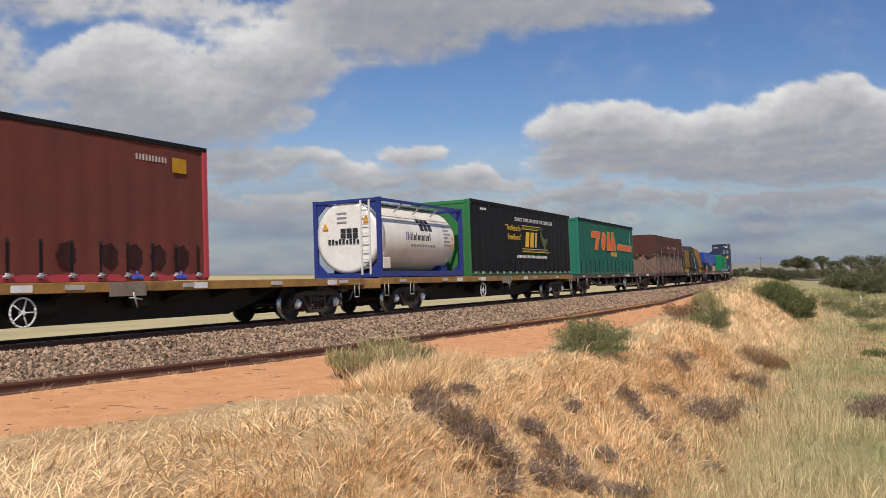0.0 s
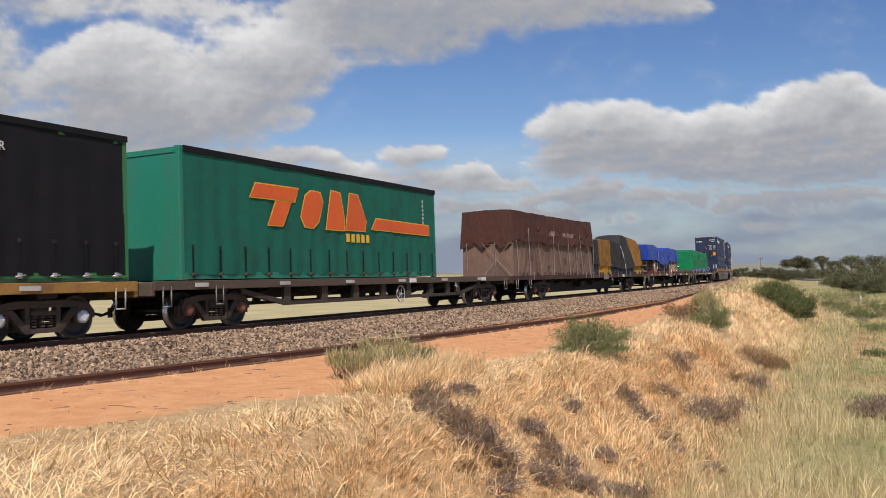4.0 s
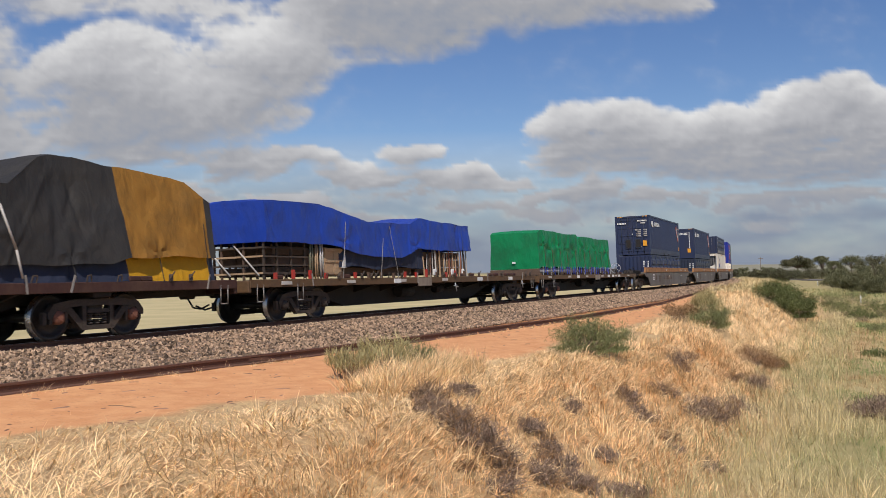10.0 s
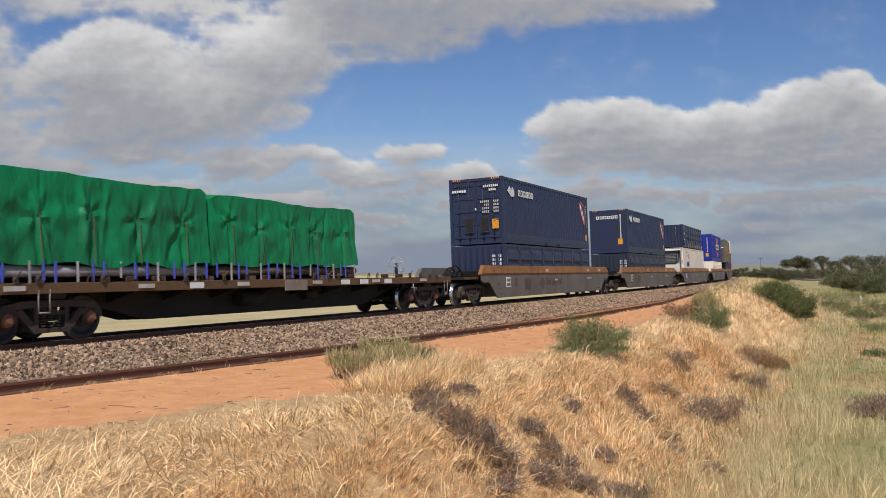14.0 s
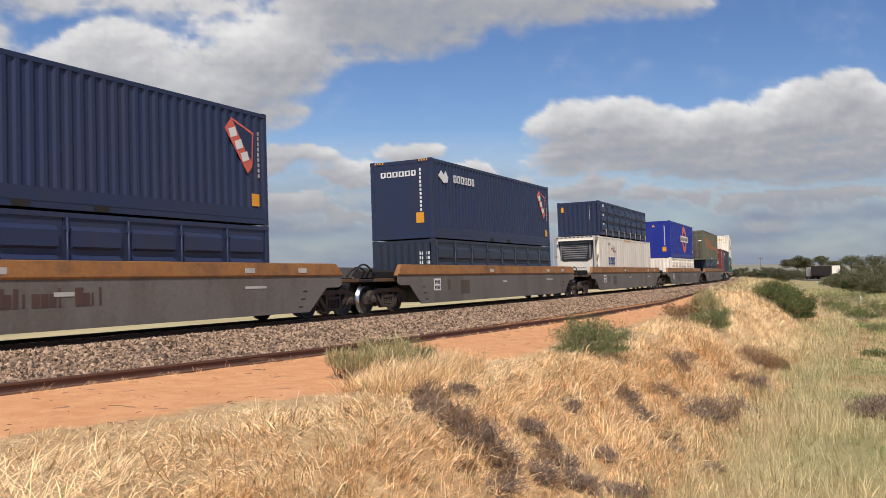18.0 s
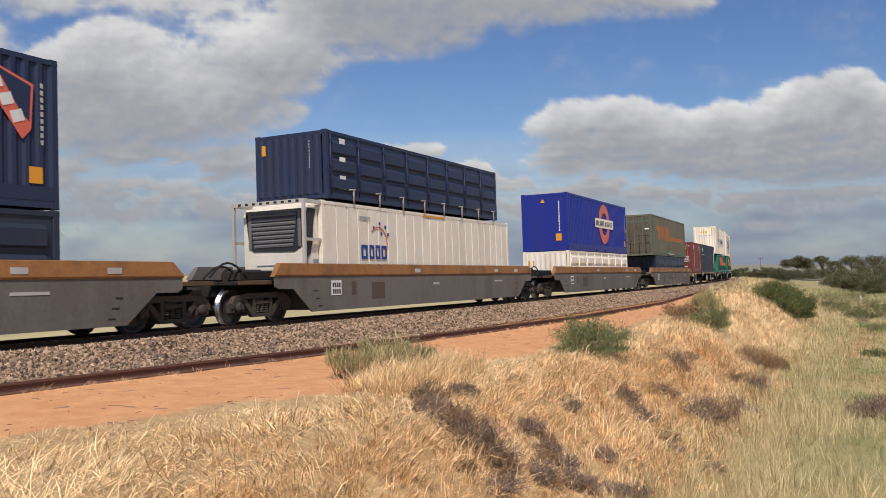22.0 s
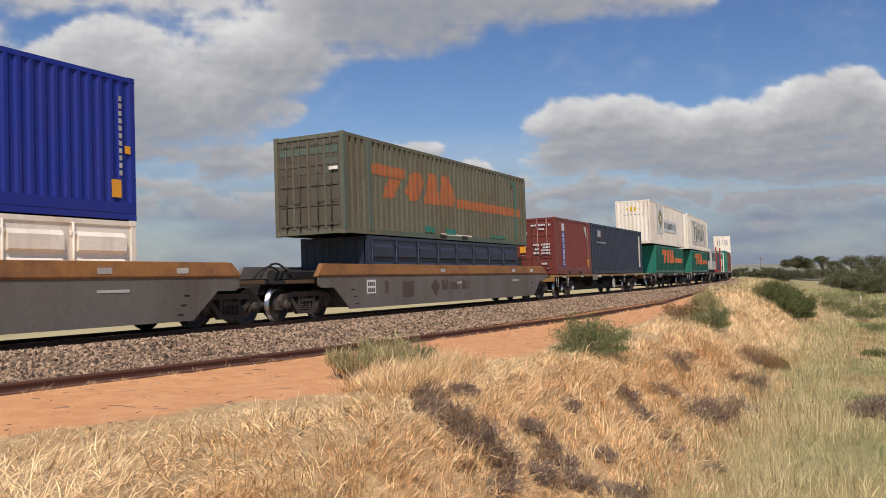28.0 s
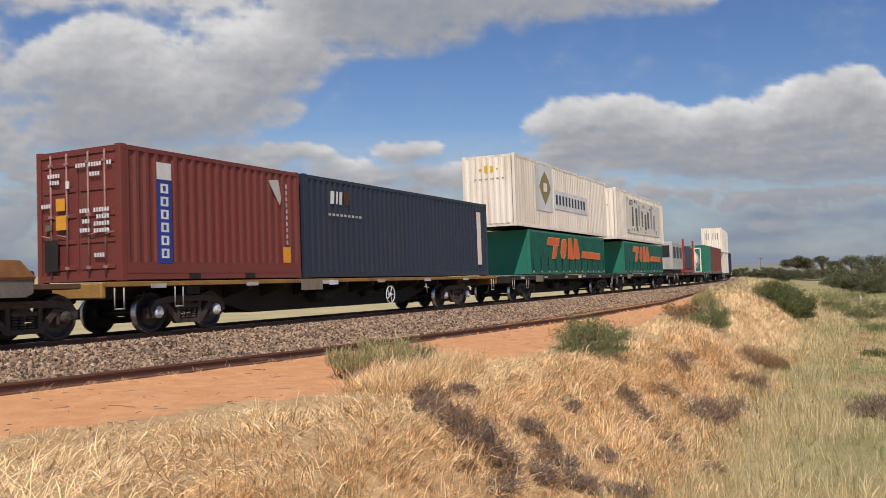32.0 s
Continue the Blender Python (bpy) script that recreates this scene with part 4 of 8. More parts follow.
TIMBER = material("pale rough timber", (0.42, 0.28, 0.16), 0.85, fine=30, stain=0.5, streak=6)
DARKTIMBER = material("dark stacked timber", (0.12, 0.075, 0.05), 0.9, fine=25, stain=0.6)
REDSTEEL = paint("red painted steel", (0.4, 0.04, 0.03), stain=0.4)


def curtain_container(label, L, H, curtain, frame, post, straps=18, buckle=SILVER, hem=0.0):
    """A curtain-sided container: steel frame, hung vinyl curtain, tension straps and buckles."""
    c = thing("curtain_container", label, "container", "curtain-sided containers on the train")
    frame_parts(c, L, H, frame, post=0.12, rail=0.16)
    castings(c, L, H, post)
    part("end_panel", boxed(0.03, 0.07, -CW + 0.12, CW - 0.12, 0.15, H - 0.13), frame, c)
    plain_end(c, L, H, frame, face=1)
    n, m = int(L * 12), 16
    xs, zs = np.linspace(0.1, L - 0.1, n), np.linspace(0.12, H - 0.1, m)
    X, Z = np.meshgrid(xs, zs, indexing="ij")
    w = np.sin(X * 2 * math.pi / 0.62 + 0.6 * np.sin(X * 1.3)) * 0.012 * (1.2 - Z / H) + 0.010 * fbm(X * 1.2 + Z, Z * 0.8, 3, int(L * 7))
    w = w + 0.02 * np.exp(-((Z - 0.78) / 0.05) ** 2) * np.sign(hem) - 0.006
    v = np.stack([X, -CW + 0.0 + w, Z], -1).reshape(-1, 3)
    i, j = np.meshgrid(np.arange(n - 1), np.arange(m - 1), indexing="ij")
    f = np.stack([i * m + j, (i + 1) * m + j, (i + 1) * m + j + 1, i * m + j + 1], -1).reshape(-1, 4)
    part("curtain", fast_mesh("curtain", v, f, curtain, True), None, c, "hung vinyl side curtain with soft folds")
    part("far_curtain", boxed(0.12, L - 0.12, CW - 0.03, CW - 0.005, 0.12, H - 0.1), curtain, c)
    st = boxed(-0.025, 0.025, -CW - 0.033, -CW - 0.024, 0.05, 0.78)
    stm = mesh_of("strap", st, BLACKVINYL)
    bk = bmesh.new()
    box(bk, -0.045, 0.045, -CW - 0.055, -CW - 0.02, 0.07, 0.17, 0.01)
    rod(bk, (-0.1, -CW - 0.05, 0.1), (0.1, -CW - 0.05, 0.13), 0.02, 6)
    bkm = mesh_of("buckle", bk, buckle)
    top = mesh_of("strap_anchor", boxed(-0.04, 0.04, -CW - 0.04, -CW - 0.02, 0.7, 0.78, 0.008), BLACK_STEEL)
    for k in range(straps):
        x = 0.35 + (L - 0.7) * k / (straps - 1)
        s = part("strap", stm, None, c, at=(x, 0, 0))
        part("buckle", bkm, None, s)
        part("strap_anchor", top, None, s)
    return c


# first flat wagon with the maroon curtain-sider
w1 = flat_wagon("yellow-sided bogie flat wagon, weathered, half its deck empty", -112.5, -91.65, -108.6, -93.75, YELLOW, BROWNDECK, "silver", wheel=-1.8, extras=(("plate", 0.05), ("lever", 0.65), ("white", 2.4), ("white", -2.1), ("white", 7.6)))
C1, H1 = (-108.6 - 93.75) / 2, 7.425
a = load(curtain_container("maroon curtain-sided container with crimson end frame", 12.19, 2.95, MAROON, MAROON, PINKRED, hem=1), C1, H1, -110.42, 1.09)
part("crimson_post", boxed(12.05, 12.2, -CW - 0.03, -CW + 0.05, 0.05, 2.94, 0.01), PINKRED, a)
part("crimson_post", boxed(-0.01, 0.14, -CW - 0.03, -CW + 0.05, 0.05, 2.94, 0.01), PINKRED, a)
pl = side_mark(a, 11.1, 2.32, 0.42, 0.32, YELLOWTARP, "placard", "faded yellow placard", out=0.03)
bar_word(a, 10.1, 2.5, [0.06] * 10, 0.12, PALE, 0.03)
part("crimson_rail", boxed(0.14, 12.05, -CW - 0.012, -CW + 0.03, 0.0, 0.14), PINKRED, a)
for x_ in (10.05, 11.3):
    bm = boxed(x_ - 0.16, x_ + 0.16, -CW - 0.07, -CW - 0.02, 0.03, 0.11, 0.015)
    rod(bm, (x_, -CW - 0.06, 0.05), (x_ - 0.03, -CW - 0.06, 0.2), 0.02, 6)
    part("ratchet_strap", bm, LASHBLUE, a, "blue ratchet on the bottom rail")
SMUDGE = cloth("greasy strap smudge", (0.04, 0.014, 0.012), stain=0.3)
for x_ in (8.35, 9.35, 10.0, 10.65, 11.35):
    bm = bmesh.new()
    prism(bm, [(x_ + 0.24 * math.cos(q * math.tau / 14) * (0.8 + 0.2 * (q % 2)), 0.5 + 0.27 * math.sin(q * math.tau / 14) * (0.85 + 0.15 * (q % 2))) for q in range(14)], -CW - 0.027, -CW - 0.012, "Y")
    part("grease_smudge", bm, SMUDGE, a, "dark grease smudge round a strap")
part("header_rail", boxed(0, 12.19, -CW - 0.03, -CW + 0.02, 2.87, 2.97), BLACKVINYL, a)

# second flat wagon: tank and black curtain-sider
w2 = flat_wagon("yellow-sided bogie flat wagon under a tank and a black container", -90.75, -71.6, -88.5, -73.65, YELLOW, BROWNDECK, "silver", wheel=-1.72, extras=(("plate", 0.05), ("lever", 0.7), ("white", 2.5), ("white", -2.1), ("white", -4.2)))
C2, H2 = (-88.5 - 73.65) / 2, 7.425


def tank_container():
    c = thing("tank_container", "cream tank in a blue steel frame with a white ladder", "tank container", "containers on the train")
    L, H = 6.06, 2.47
    for x in (0, L - 0.13):
        for y in (-1, 1):
            part("corner_post", boxed(x, x + 0.13, *sorted((y * CW, y * (CW - 0.13))), 0.1, H - 0.1, 0.01), TANKBLUE, c)
        for z0, z1 in ((0.0, 0.16), (H - 0.13, H)):
            part("end_beam", boxed(x + 0.01, x + 0.12, -CW + 0.1, CW - 0.1, z0 + 0.01, z1 - 0.01, 0.01), TANKBLUE, c)
        for y in (-1, 1):
            for z, dz in ((0.12, 0.42), (H - 0.12, -0.42)):
                bm = bmesh.new()
                prism(bm, [(y * (CW - 0.1), z), (y * (CW - 0.1), z + dz), (y * (CW - 0.52), z)], x + 0.04, x + 0.09)
                part("gusset", bm, TANKBLUE, c)
    for y in (-1, 1):
        part("top_rail", boxed(0.1, L - 0.1, *sorted((y * CW, y * (CW - 0.1))), H - 0.11, H - 0.02, 0.01), TANKBLUE, c)
        part("bottom_rail", boxed(0.1, L - 0.1, *sorted((y * CW, y * (CW - 0.12))), 0.02, 0.2, 0.01), TANKBLUE, c)
    castings(c, L, H, TANKBLUE)
    bm = bmesh.new()
    r, zc = 1.08, 1.28
    lathe(bm, [(0.02, 0.16), (0.5, 0.17), (0.86, 0.22), (1.0, 0.30), (1.06, 0.42), (r, 0.55), (r, 5.5), (1.06, 5.64), (1.0, 5.76), (0.86, 5.84), (0.5, 5.89), (0.02, 5.9)], 48, "X")
    bmesh.ops.translate(bm, verts=bm.verts, vec=(0, 0, zc))
    tank = part("tank", bm, TANKWHITE, c, "cream clad cylindrical tank, dusty underneath")
    bm = bmesh.new()
    lathe(bm, [(1.0, 0.06), (1.12, 0.06), (1.12, 0.5), (1.0, 0.5)], 48, "X")
    bmesh.ops.translate(bm, verts=bm.verts, vec=(0, 0, zc))
    part("end_skirt", bm, TANKWHITE, c)
    bm = bmesh.new()
    lathe(bm, [(0.05, 0.055), (0.55, 0.06), (0.98, 0.075), (1.0, 0.12)], 40, "X")
    bmesh.ops.translate(bm, verts=bm.verts, vec=(0, 0, zc))
    part("end_cover", bm, TANKWHITE, c)
    # shade sheet over the top and walkway
    bm = bmesh.new()
    n = 14
    pts = [((r + 0.025) * math.cos(a), zc + (r + 0.025) * math.sin(a)) for a in np.linspace(math.radians(38), math.radians(142), n)]
    pin = [((r + 0.005) * math.cos(a), zc + (r + 0.005) * math.sin(a)) for a in np.linspace(math.radians(142), math.radians(38), n)]
    prism(bm, pts + pin, 0.5, 5.5)
    part("sun_shield", bm, OFFWHITE, c)
    for x in (1.6, 2.9, 4.2):
        part("support_strut", rodded((x, -CW + 0.05, H - 0.08), (x, -0.82, 2.1), 0.03, 6), STAINLESS, c)
    part("walkway", boxed(0.4, 5.6, -0.55, -0.1, 2.39, 2.43), STAINLESS, c)
    bm = bmesh.new()
    for y in (-0.86, -0.56):
        box(bm, -0.03, 0.01, y - 0.025, y + 0.025, 0.1, 2.4)
    for k in range(8):
        rod(bm, (-0.01, -0.86, 0.3 + k * 0.27), (-0.01, -0.56, 0.3 + k * 0.27), 0.014, 6)
    part("ladder", bm, WHITE, c, "white steel ladder")
    part("valve_box", boxed(0.3, 0.75, -1.14, -0.9, 0.28, 0.62, 0.02), OFFWHITE, c)
    part("saddle", boxed(0.5, 1.0, -0.8, 0.8, 0.1, 0.4), TANKBLUE, c)
    part("saddle", boxed(5.0, 5.5, -0.8, 0.8, 0.1, 0.4), TANKBLUE, c)

    def on_tank(x0, x1, z0, z1, mat, name, label="", lift=0.006):
        bm = bmesh.new()
        k = 4
        rows = []
        for i in range(k + 1):
            z = z0 + (z1 - z0) * i / k
            y = -math.sqrt(max(0.01, (r + lift) ** 2 - (z - zc) ** 2))
            rows.append([bm.verts.new((x0, y, z)), bm.verts.new((x1, y, z)), bm.verts.new((x1, y + 0.012, z)), bm.verts.new((x0, y + 0.012, z))])
        for p, q in zip(rows, rows[1:]):
            for i in range(4):
                bm.faces.new((p[i], p[(i + 1) % 4], q[(i + 1) % 4], q[i]))
        bm.faces.new(rows[0][::-1])
        bm.faces.new(rows[-1])
        part(name, bm, mat, tank, label)
    for rr in range(2):
        for i in range(3):
            on_tank(2.95 + i * 0.3 + 0.08 * rr, 3.2 + i * 0.3 + 0.08 * rr, 1.82 - rr * 0.27, 2.06 - rr * 0.27, INK, "emblem_block", "black emblem block")
    x = 1.95
    for i, wd in enumerate((0.05, 0.05, 0.04, 0.04, 0.04, 0.12, 0.04, 0.13, 0.05, 0.12, 0.05, 0.05, 0.12, 0.05)):
        on_tank(x, x + wd, 1.22, 1.48 if i in (0, 1, 3, 4, 6, 13) else 1.4, DEEPBLUE if i < 2 else INK, "letter_bar")
        x += wd + 0.06
    for i in range(9):
        on_tank(2.3 + i * 0.2, 2.44 + i * 0.2, 1.0, 1.09, GREYINK, "letter_bar")
    for i in range(6):
        on_tank(4.75, 5.1 + 0.1 * (i % 3), 1.72 - i * 0.13, 1.79 - i * 0.13, GREYINK, "text_bar")
    on_tank(5.3, 5.45, 1.28, 1.42, AMBER, "placard")
    on_tank(5.3, 5.5, 0.98, 1.16, AMBER, "placard", "orange warning placard")
    for i in range(2):
        for k in range(3):
            part("emblem_block", boxed(0.03, 0.05, -0.15 + k * 0.22 - 0.25, 0.03 + k * 0.22 - 0.25, 1.34 - i * 0.16 + 0.08, 1.48 - i * 0.16 + 0.08), INK, c)
    for k in range(9):
        part("letter_bar", boxed(0.03, 0.05, -0.44 + k * 0.13, -0.36 + k * 0.13, 1.08, 1.24 if k % 3 else 1.2), INK, c)
    for y, z in ((0.78, 1.55), (-0.72, 1.72)):
        bm = bmesh.new()
        prism(bm, [(y - 0.11, z), (y + 0.11, z), (y, z + 0.22)], 0.025, 0.045)
        part("placard", bm, AMBER, c, "orange warning triangle")
    for k in range(3):
        part("text_bar", boxed(0.04, 0.056, 0.0, 0.35, 2.02 - k * 0.14, 2.07 - k * 0.14), GREYINK, c)
    return c


load(tank_container(), C2, H2, -90.6, 1.09)
k = load(curtain_container("black curtain-sided container with a leaf green frame", 12.19, 2.9, BLACKVINYL, KGREEN, KGREEN, straps=17), C2, H2, -83.95, 1.09)
part("base_rail", boxed(0.05, 12.14, -CW - 0.03, -CW + 0.0, 0.0, 0.07), DEEPGREEN, k, "dark green steel base rail")
part("header_rail", boxed(0.12, 12.19, -CW - 0.03, -CW + 0.02, 2.8, 2.92), BLACKVINYL, k)
lettering(k, "DO NOT STACK ON TOP OF THIS CONTAINER", 0.225, Matrix.Translation((4.6, -CW - 0.046, 2.3)) @ SIDEWAYS, WHITE)
lettering(k, "\"Tradition In", 0.34, Matrix.Translation((3.5, -CW - 0.046, 1.88)) @ SIDEWAYS, GOLD)
lettering(k, "Excellence\"", 0.34, Matrix.Translation((3.75, -CW - 0.046, 1.5)) @ SIDEWAYS, GOLD)
for z, w_, m_ in ((2.12, 2.6, GOLD), (2.04, 3.0, KGREEN), (1.98, 2.2, GOLD), (1.12, 3.6, GOLD), (1.05, 3.4, KGREEN), (1.0, 3.9, GOLD)):
    side_mark(k, 5.45, z, w_ * 0.9, 0.035, m_, "stripe", out=0.028)
for x, w_ in ((5.8, 0.42), (6.4, 0.42), (7.0, 0.2)):
    bm = bmesh.new()
    prism(bm, [(x, 1.22), (x + w_, 1.22), (x + w_ + 0.14, 1.88), (x + 0.14, 1.88)], -CW - 0.036, -CW - 0.028, "Y")
    part("letter_bar", bm, GOLD, k)
bm = bmesh.new()
prism(bm, [(7.75, 1.95), (7.85, 2.02), (7.95, 1.85), (8.15, 1.7), (8.5, 1.62), (8.75, 1.72), (8.7, 1.5), (8.5, 1.42), (8.42, 1.15), (8.62, 0.95), (8.3, 1.0), (8.2, 1.25), (8.0, 1.45), (7.8, 1.72)], -CW - 0.036, -CW - 0.028, "Y")
part("emblem", bm, MOSS, k, "moss green animal-shaped emblem")
for i in range(24):
    side_mark(k, 4.8 + i * 0.16, 0.74, 0.1, 0.12, WHITE, "letter_bar", out=0.028)
for i in range(5):
    side_mark(k, 1.0 + i * 0.12, 2.55, 0.08, 0.09, WHITE, "letter_bar", out=0.028)

# third flat wagon, skeletal and brown
w3 = flat_wagon("brown skeletal bogie flat wagon, half its deck empty", -71.15, -51.45, -69.0, -53.55, BROWNDECK, BROWNDECK, "rusty", STEP_G, wheel=0.74, belly=0.62, extras=(("lever", 4.6), ("white", 6.9), ("white", 1.2)))
C3, H3 = (-69 - 53.55) / 2, 7.725
for y in (-1.2, 1.1):
    part("truss_chord", boxed(-5.3, 5.3, y, y + 0.1, 0.42, 0.52), BOGIE, w3)
    for k_ in (-1, 1):
        bm = bmesh.new()
        prism(bm, [(k_ * 5.25, 0.42), (k_ * 5.25, 0.54), (k_ * 7.0, 0.88), (k_ * 7.0, 0.76)], y, y + 0.1, "Y")
        part("truss_diagonal", bm, BOGIE, w3)
    for x_ in (-5.2, -3.5, -1.9, -0.3, 1.3, 2.9, 4.2, 5.0):
        part("truss_post", boxed(x_ - 0.14, x_ + 0.14, y + 0.005, y + 0.095, 0.5, 0.9), BOGIE, w3)
tc = load(curtain_container("teal green curtain-sided container with orange-red lettering", 12.3, 2.95, TEAL, TEALSTEEL, TEALSTEEL, straps=14, hem=1, buckle=BOGIE), C3, H3, -70.3, 1.09)
part("header_rail", boxed(0.12, 12.3, -CW - 0.035, -CW + 0.02, 2.82, 2.96), BLACKVINYL, tc)


SWOOSH = ([(0, 0.66), (0.25, 1.0), (2.2, 1.0), (2.0, 0.66)], [(0.75, 0.0), (1.4, 0.0), (1.85, 0.62), (1.15, 0.62)],
          [(2.3, 0.3), (2.55, 0.85), (2.85, 1.0), (3.3, 0.98), (3.45, 0.7), (3.2, 0.2), (2.9, 0.0), (2.5, 0.02)],
          [(3.6, 0.0), (4.6, 0.0), (4.62, 0.4), (4.4, 1.05), (3.92, 1.08)],
          [(4.7, 0.02), (5.85, 0.02), (5.95, 0.35), (5.45, 1.06), (4.98, 1.08)])
SWOOSH_BAR = [(5.7, 0.1), (9.5, 0.04), (9.5, 0.36), (6.0, 0.42)]


def swoosh(c, x, z, k, mat, y):
    """The slanted orange-red word and its long bar, as plain shapes edged in yellow."""
    shapes = [[(q[0] * 0.908, q[1]) for q in sh] for sh in SWOOSH] + [SWOOSH_BAR]
    for sh in shapes:
        cx, cz = sum(q[0] for q in sh) / len(sh), sum(q[1] for q in sh) / len(sh)
        bm = bmesh.new()
        prism(bm, [(x + q[0] * k, z + q[1] * k) for q in sh], y - 0.008, y - 0.003, "Y")
        letter = part("letter_shape", bm, mat, c)
        bm = bmesh.new()
        prism(bm, [(x + k * (q[0] + math.copysign(0.035, q[0] - cx)), z + k * (q[1] + math.copysign(0.03, q[1] - cz))) for q in sh], y - 0.002, y, "Y")
        part("letter_edge", bm, GOLD, letter)


swoosh(tc, 2.35, 1.35, 0.99, VERMILION, -CW - 0.03)
for i in range(5):
    side_mark(tc, 6.6 + i * 0.27, 1.02, 0.17, 0.24, GOLD, "letter_bar", out=0.026)
for i in range(6):
    side_mark(tc, 11.3, 2.45 - i * 0.14, 0.1, 0.1, PALE, "letter_bar", out=0.026)

# fourth wagon, long, with two sheeted loads
w4 = flat_wagon("long red-brown bogie wagon under sheeted loads", -51.0, -25.95, -46.94, -29.8, REDOXIDE, BROWNDECK, "rusty", STEP_G, belly=0.24, blocks=False, extras=(("plate", 1.5), ("lever", 3.3), ("white", 5.8)))
C4, H4 = (-46.94 - 29.8) / 2, 8.57


def sheeted(name, label, L, outline, mats, pick, centre, half, x, z, seed, straps=(), strap_mat=LASH, crease=0.05, tail=0.06, cat="sheeted load", under=None, folds=2.2, ties=()):
    c = thing(name, label, cat, "sheeted loads on the train")
    if under is not None:
        outl, umats, upick, u0, ul = under
        part("under_sheet", sheet("under_sheet", label, ul, outl, umats, crease=crease * 0.7, pick=upick, seed=seed, tail=tail - 0.05, folds=folds, ties=[(tx, 0.4) for tx, _ in ties]), None, c, "lower canvas sheet", (u0, 0, 0))
    part("tarpaulin", sheet(name, label, L, outline, mats, crease=crease, pick=pick, seed=seed, tail=tail, folds=folds, ties=ties), None, c, label)
    for sx, lean, zt in straps:
        wb, wt, h, drop = outline(min(1, max(0, sx / L)))
        part("rope", rodded((sx, -wb - 0.07, 0.0), (sx + lean, -(wb * 0.4 + wt * 0.6) - 0.06, zt), 0.009, 5), strap_mat, c, "pale lashing rope")
    return load(c, centre, half, x, z)


br_low = lambda u: (1.21, 1.06, 2.7, 0.0)
br_out = lambda u: (1.255 + 0.015 * math.sin(u * 23), 1.14, 2.82 - 0.03 * math.sin(u * 4), 1.45 + 0.03 * math.sin(u * 9) + 0.02 * math.sin(u * 31) + (0.05 if math.sin(u * 47) > 0.55 else 0.0))
def patch_pick(c):
    """Darker repair squares sewn on the lower canvas."""
    for x0_, z0_, w_ in ((2.2, 0.7, 0.3), (6.9, 0.5, 0.35), (8.9, 0.75, 0.4), (9.7, 0.3, 0.25), (4.3, 0.2, 0.3), (10.6, 0.9, 0.3)):
        if c.y < 0 and x0_ < c.x < x0_ + w_ and z0_ < c.z < z0_ + w_:
            return 1
    return 0


def stencil_pick(c):
    """Worn pale letters stencilled on the near side, each a plain bar."""
    if c.y > 0 or not 1.88 < c.z < 2.07:
        return 0
    for x0_, p_, n_ in ((4.8, 0.27, 3), (6.84, 0.178, 10)):
        q = (c.x - x0_) / p_
        if 0 <= q < n_ and q % 1 < 0.6:
            return 1
    return 0


brown_load = sheeted("sheeted_load", "high load under brown and faded rose canvas, roped down", 12.0, br_out, [BROWNTARP, STENCIL], stencil_pick, C4, H4, -50.7, 1.06, 3,
        [(x, 0.35 * math.sin(x * 1.7), 1.5 + 0.6 * (i % 2)) for i, x in enumerate((0.15, 1.6, 3.2, 4.9, 6.2, 7.4, 8.6, 9.7, 11.0, 11.7))], under=(br_low, [PINKTARP, PATCHTARP], patch_pick, 0, 12.0), crease=0.05, folds=1.6, ties=[(x, 1.75 + 0.2 * (i % 2)) for i, x in enumerate((1.6, 3.2, 4.9, 6.2, 7.4, 8.6, 9.7, 11.0))])


for pts_ in ([(-1.2, 1.5), (-0.35, 1.5), (-0.62, 1.16), (-0.95, 1.3)], [(-0.2, 1.5), (0.55, 1.5), (0.2, 1.2)], [(0.5, 1.5), (1.2, 1.5), (1.22, 1.22), (0.8, 1.36)]):
    bm = bmesh.new()
    prism(bm, pts_, -0.13, -0.09)
    part("tarpaulin_flap", bm, BROWNTARP, brown_load, "loose corner of the brown canvas")
for ya, yb in ((-1.1, 0.2), (0.2, -1.1), (-0.4, -0.4), (0.9, 0.9)):
    part("rope", rodded((-0.12, ya, 0.02), (-0.16, yb, 1.45), 0.009, 5), LASH, brown_load, "pale lashing rope")


def gy_out(u):
    h = np.interp(u, [0, 0.03, 0.33, 0.5, 0.57, 0.64, 0.67, 0.92, 0.95, 1.0], [1.85, 1.93, 1.97, 1.78, 1.74, 2.36, 2.45, 2.3, 2.2, 1.75])
    wt = np.interp(u, [0, 0.5, 0.57, 0.66, 0.92, 1.0], [1.14, 1.1, 1.0, 0.66, 0.74, 1.05])
    d = np.interp(u, [0, 0.08, 0.3, 0.33, 0.5, 0.75, 0.79, 1], [0.6, 0.52, 0.48, 0.42, 0.32, 0.36, 0.5, 0.52])
    return (1.26, float(wt) + 0.03, float(h) + 0.03, float(d) + 0.02 * math.sin(u * 37))


def gy_low(u):
    wb, wt, h, _ = gy_out(u)
    return (1.19, wt - 0.08, h - 0.1, 0.0)


def gy_pick(c):
    return 1 if 0.08 < c.x / 11.9 < 0.3 or 0.79 < c.x / 11.9 < 0.985 else 0


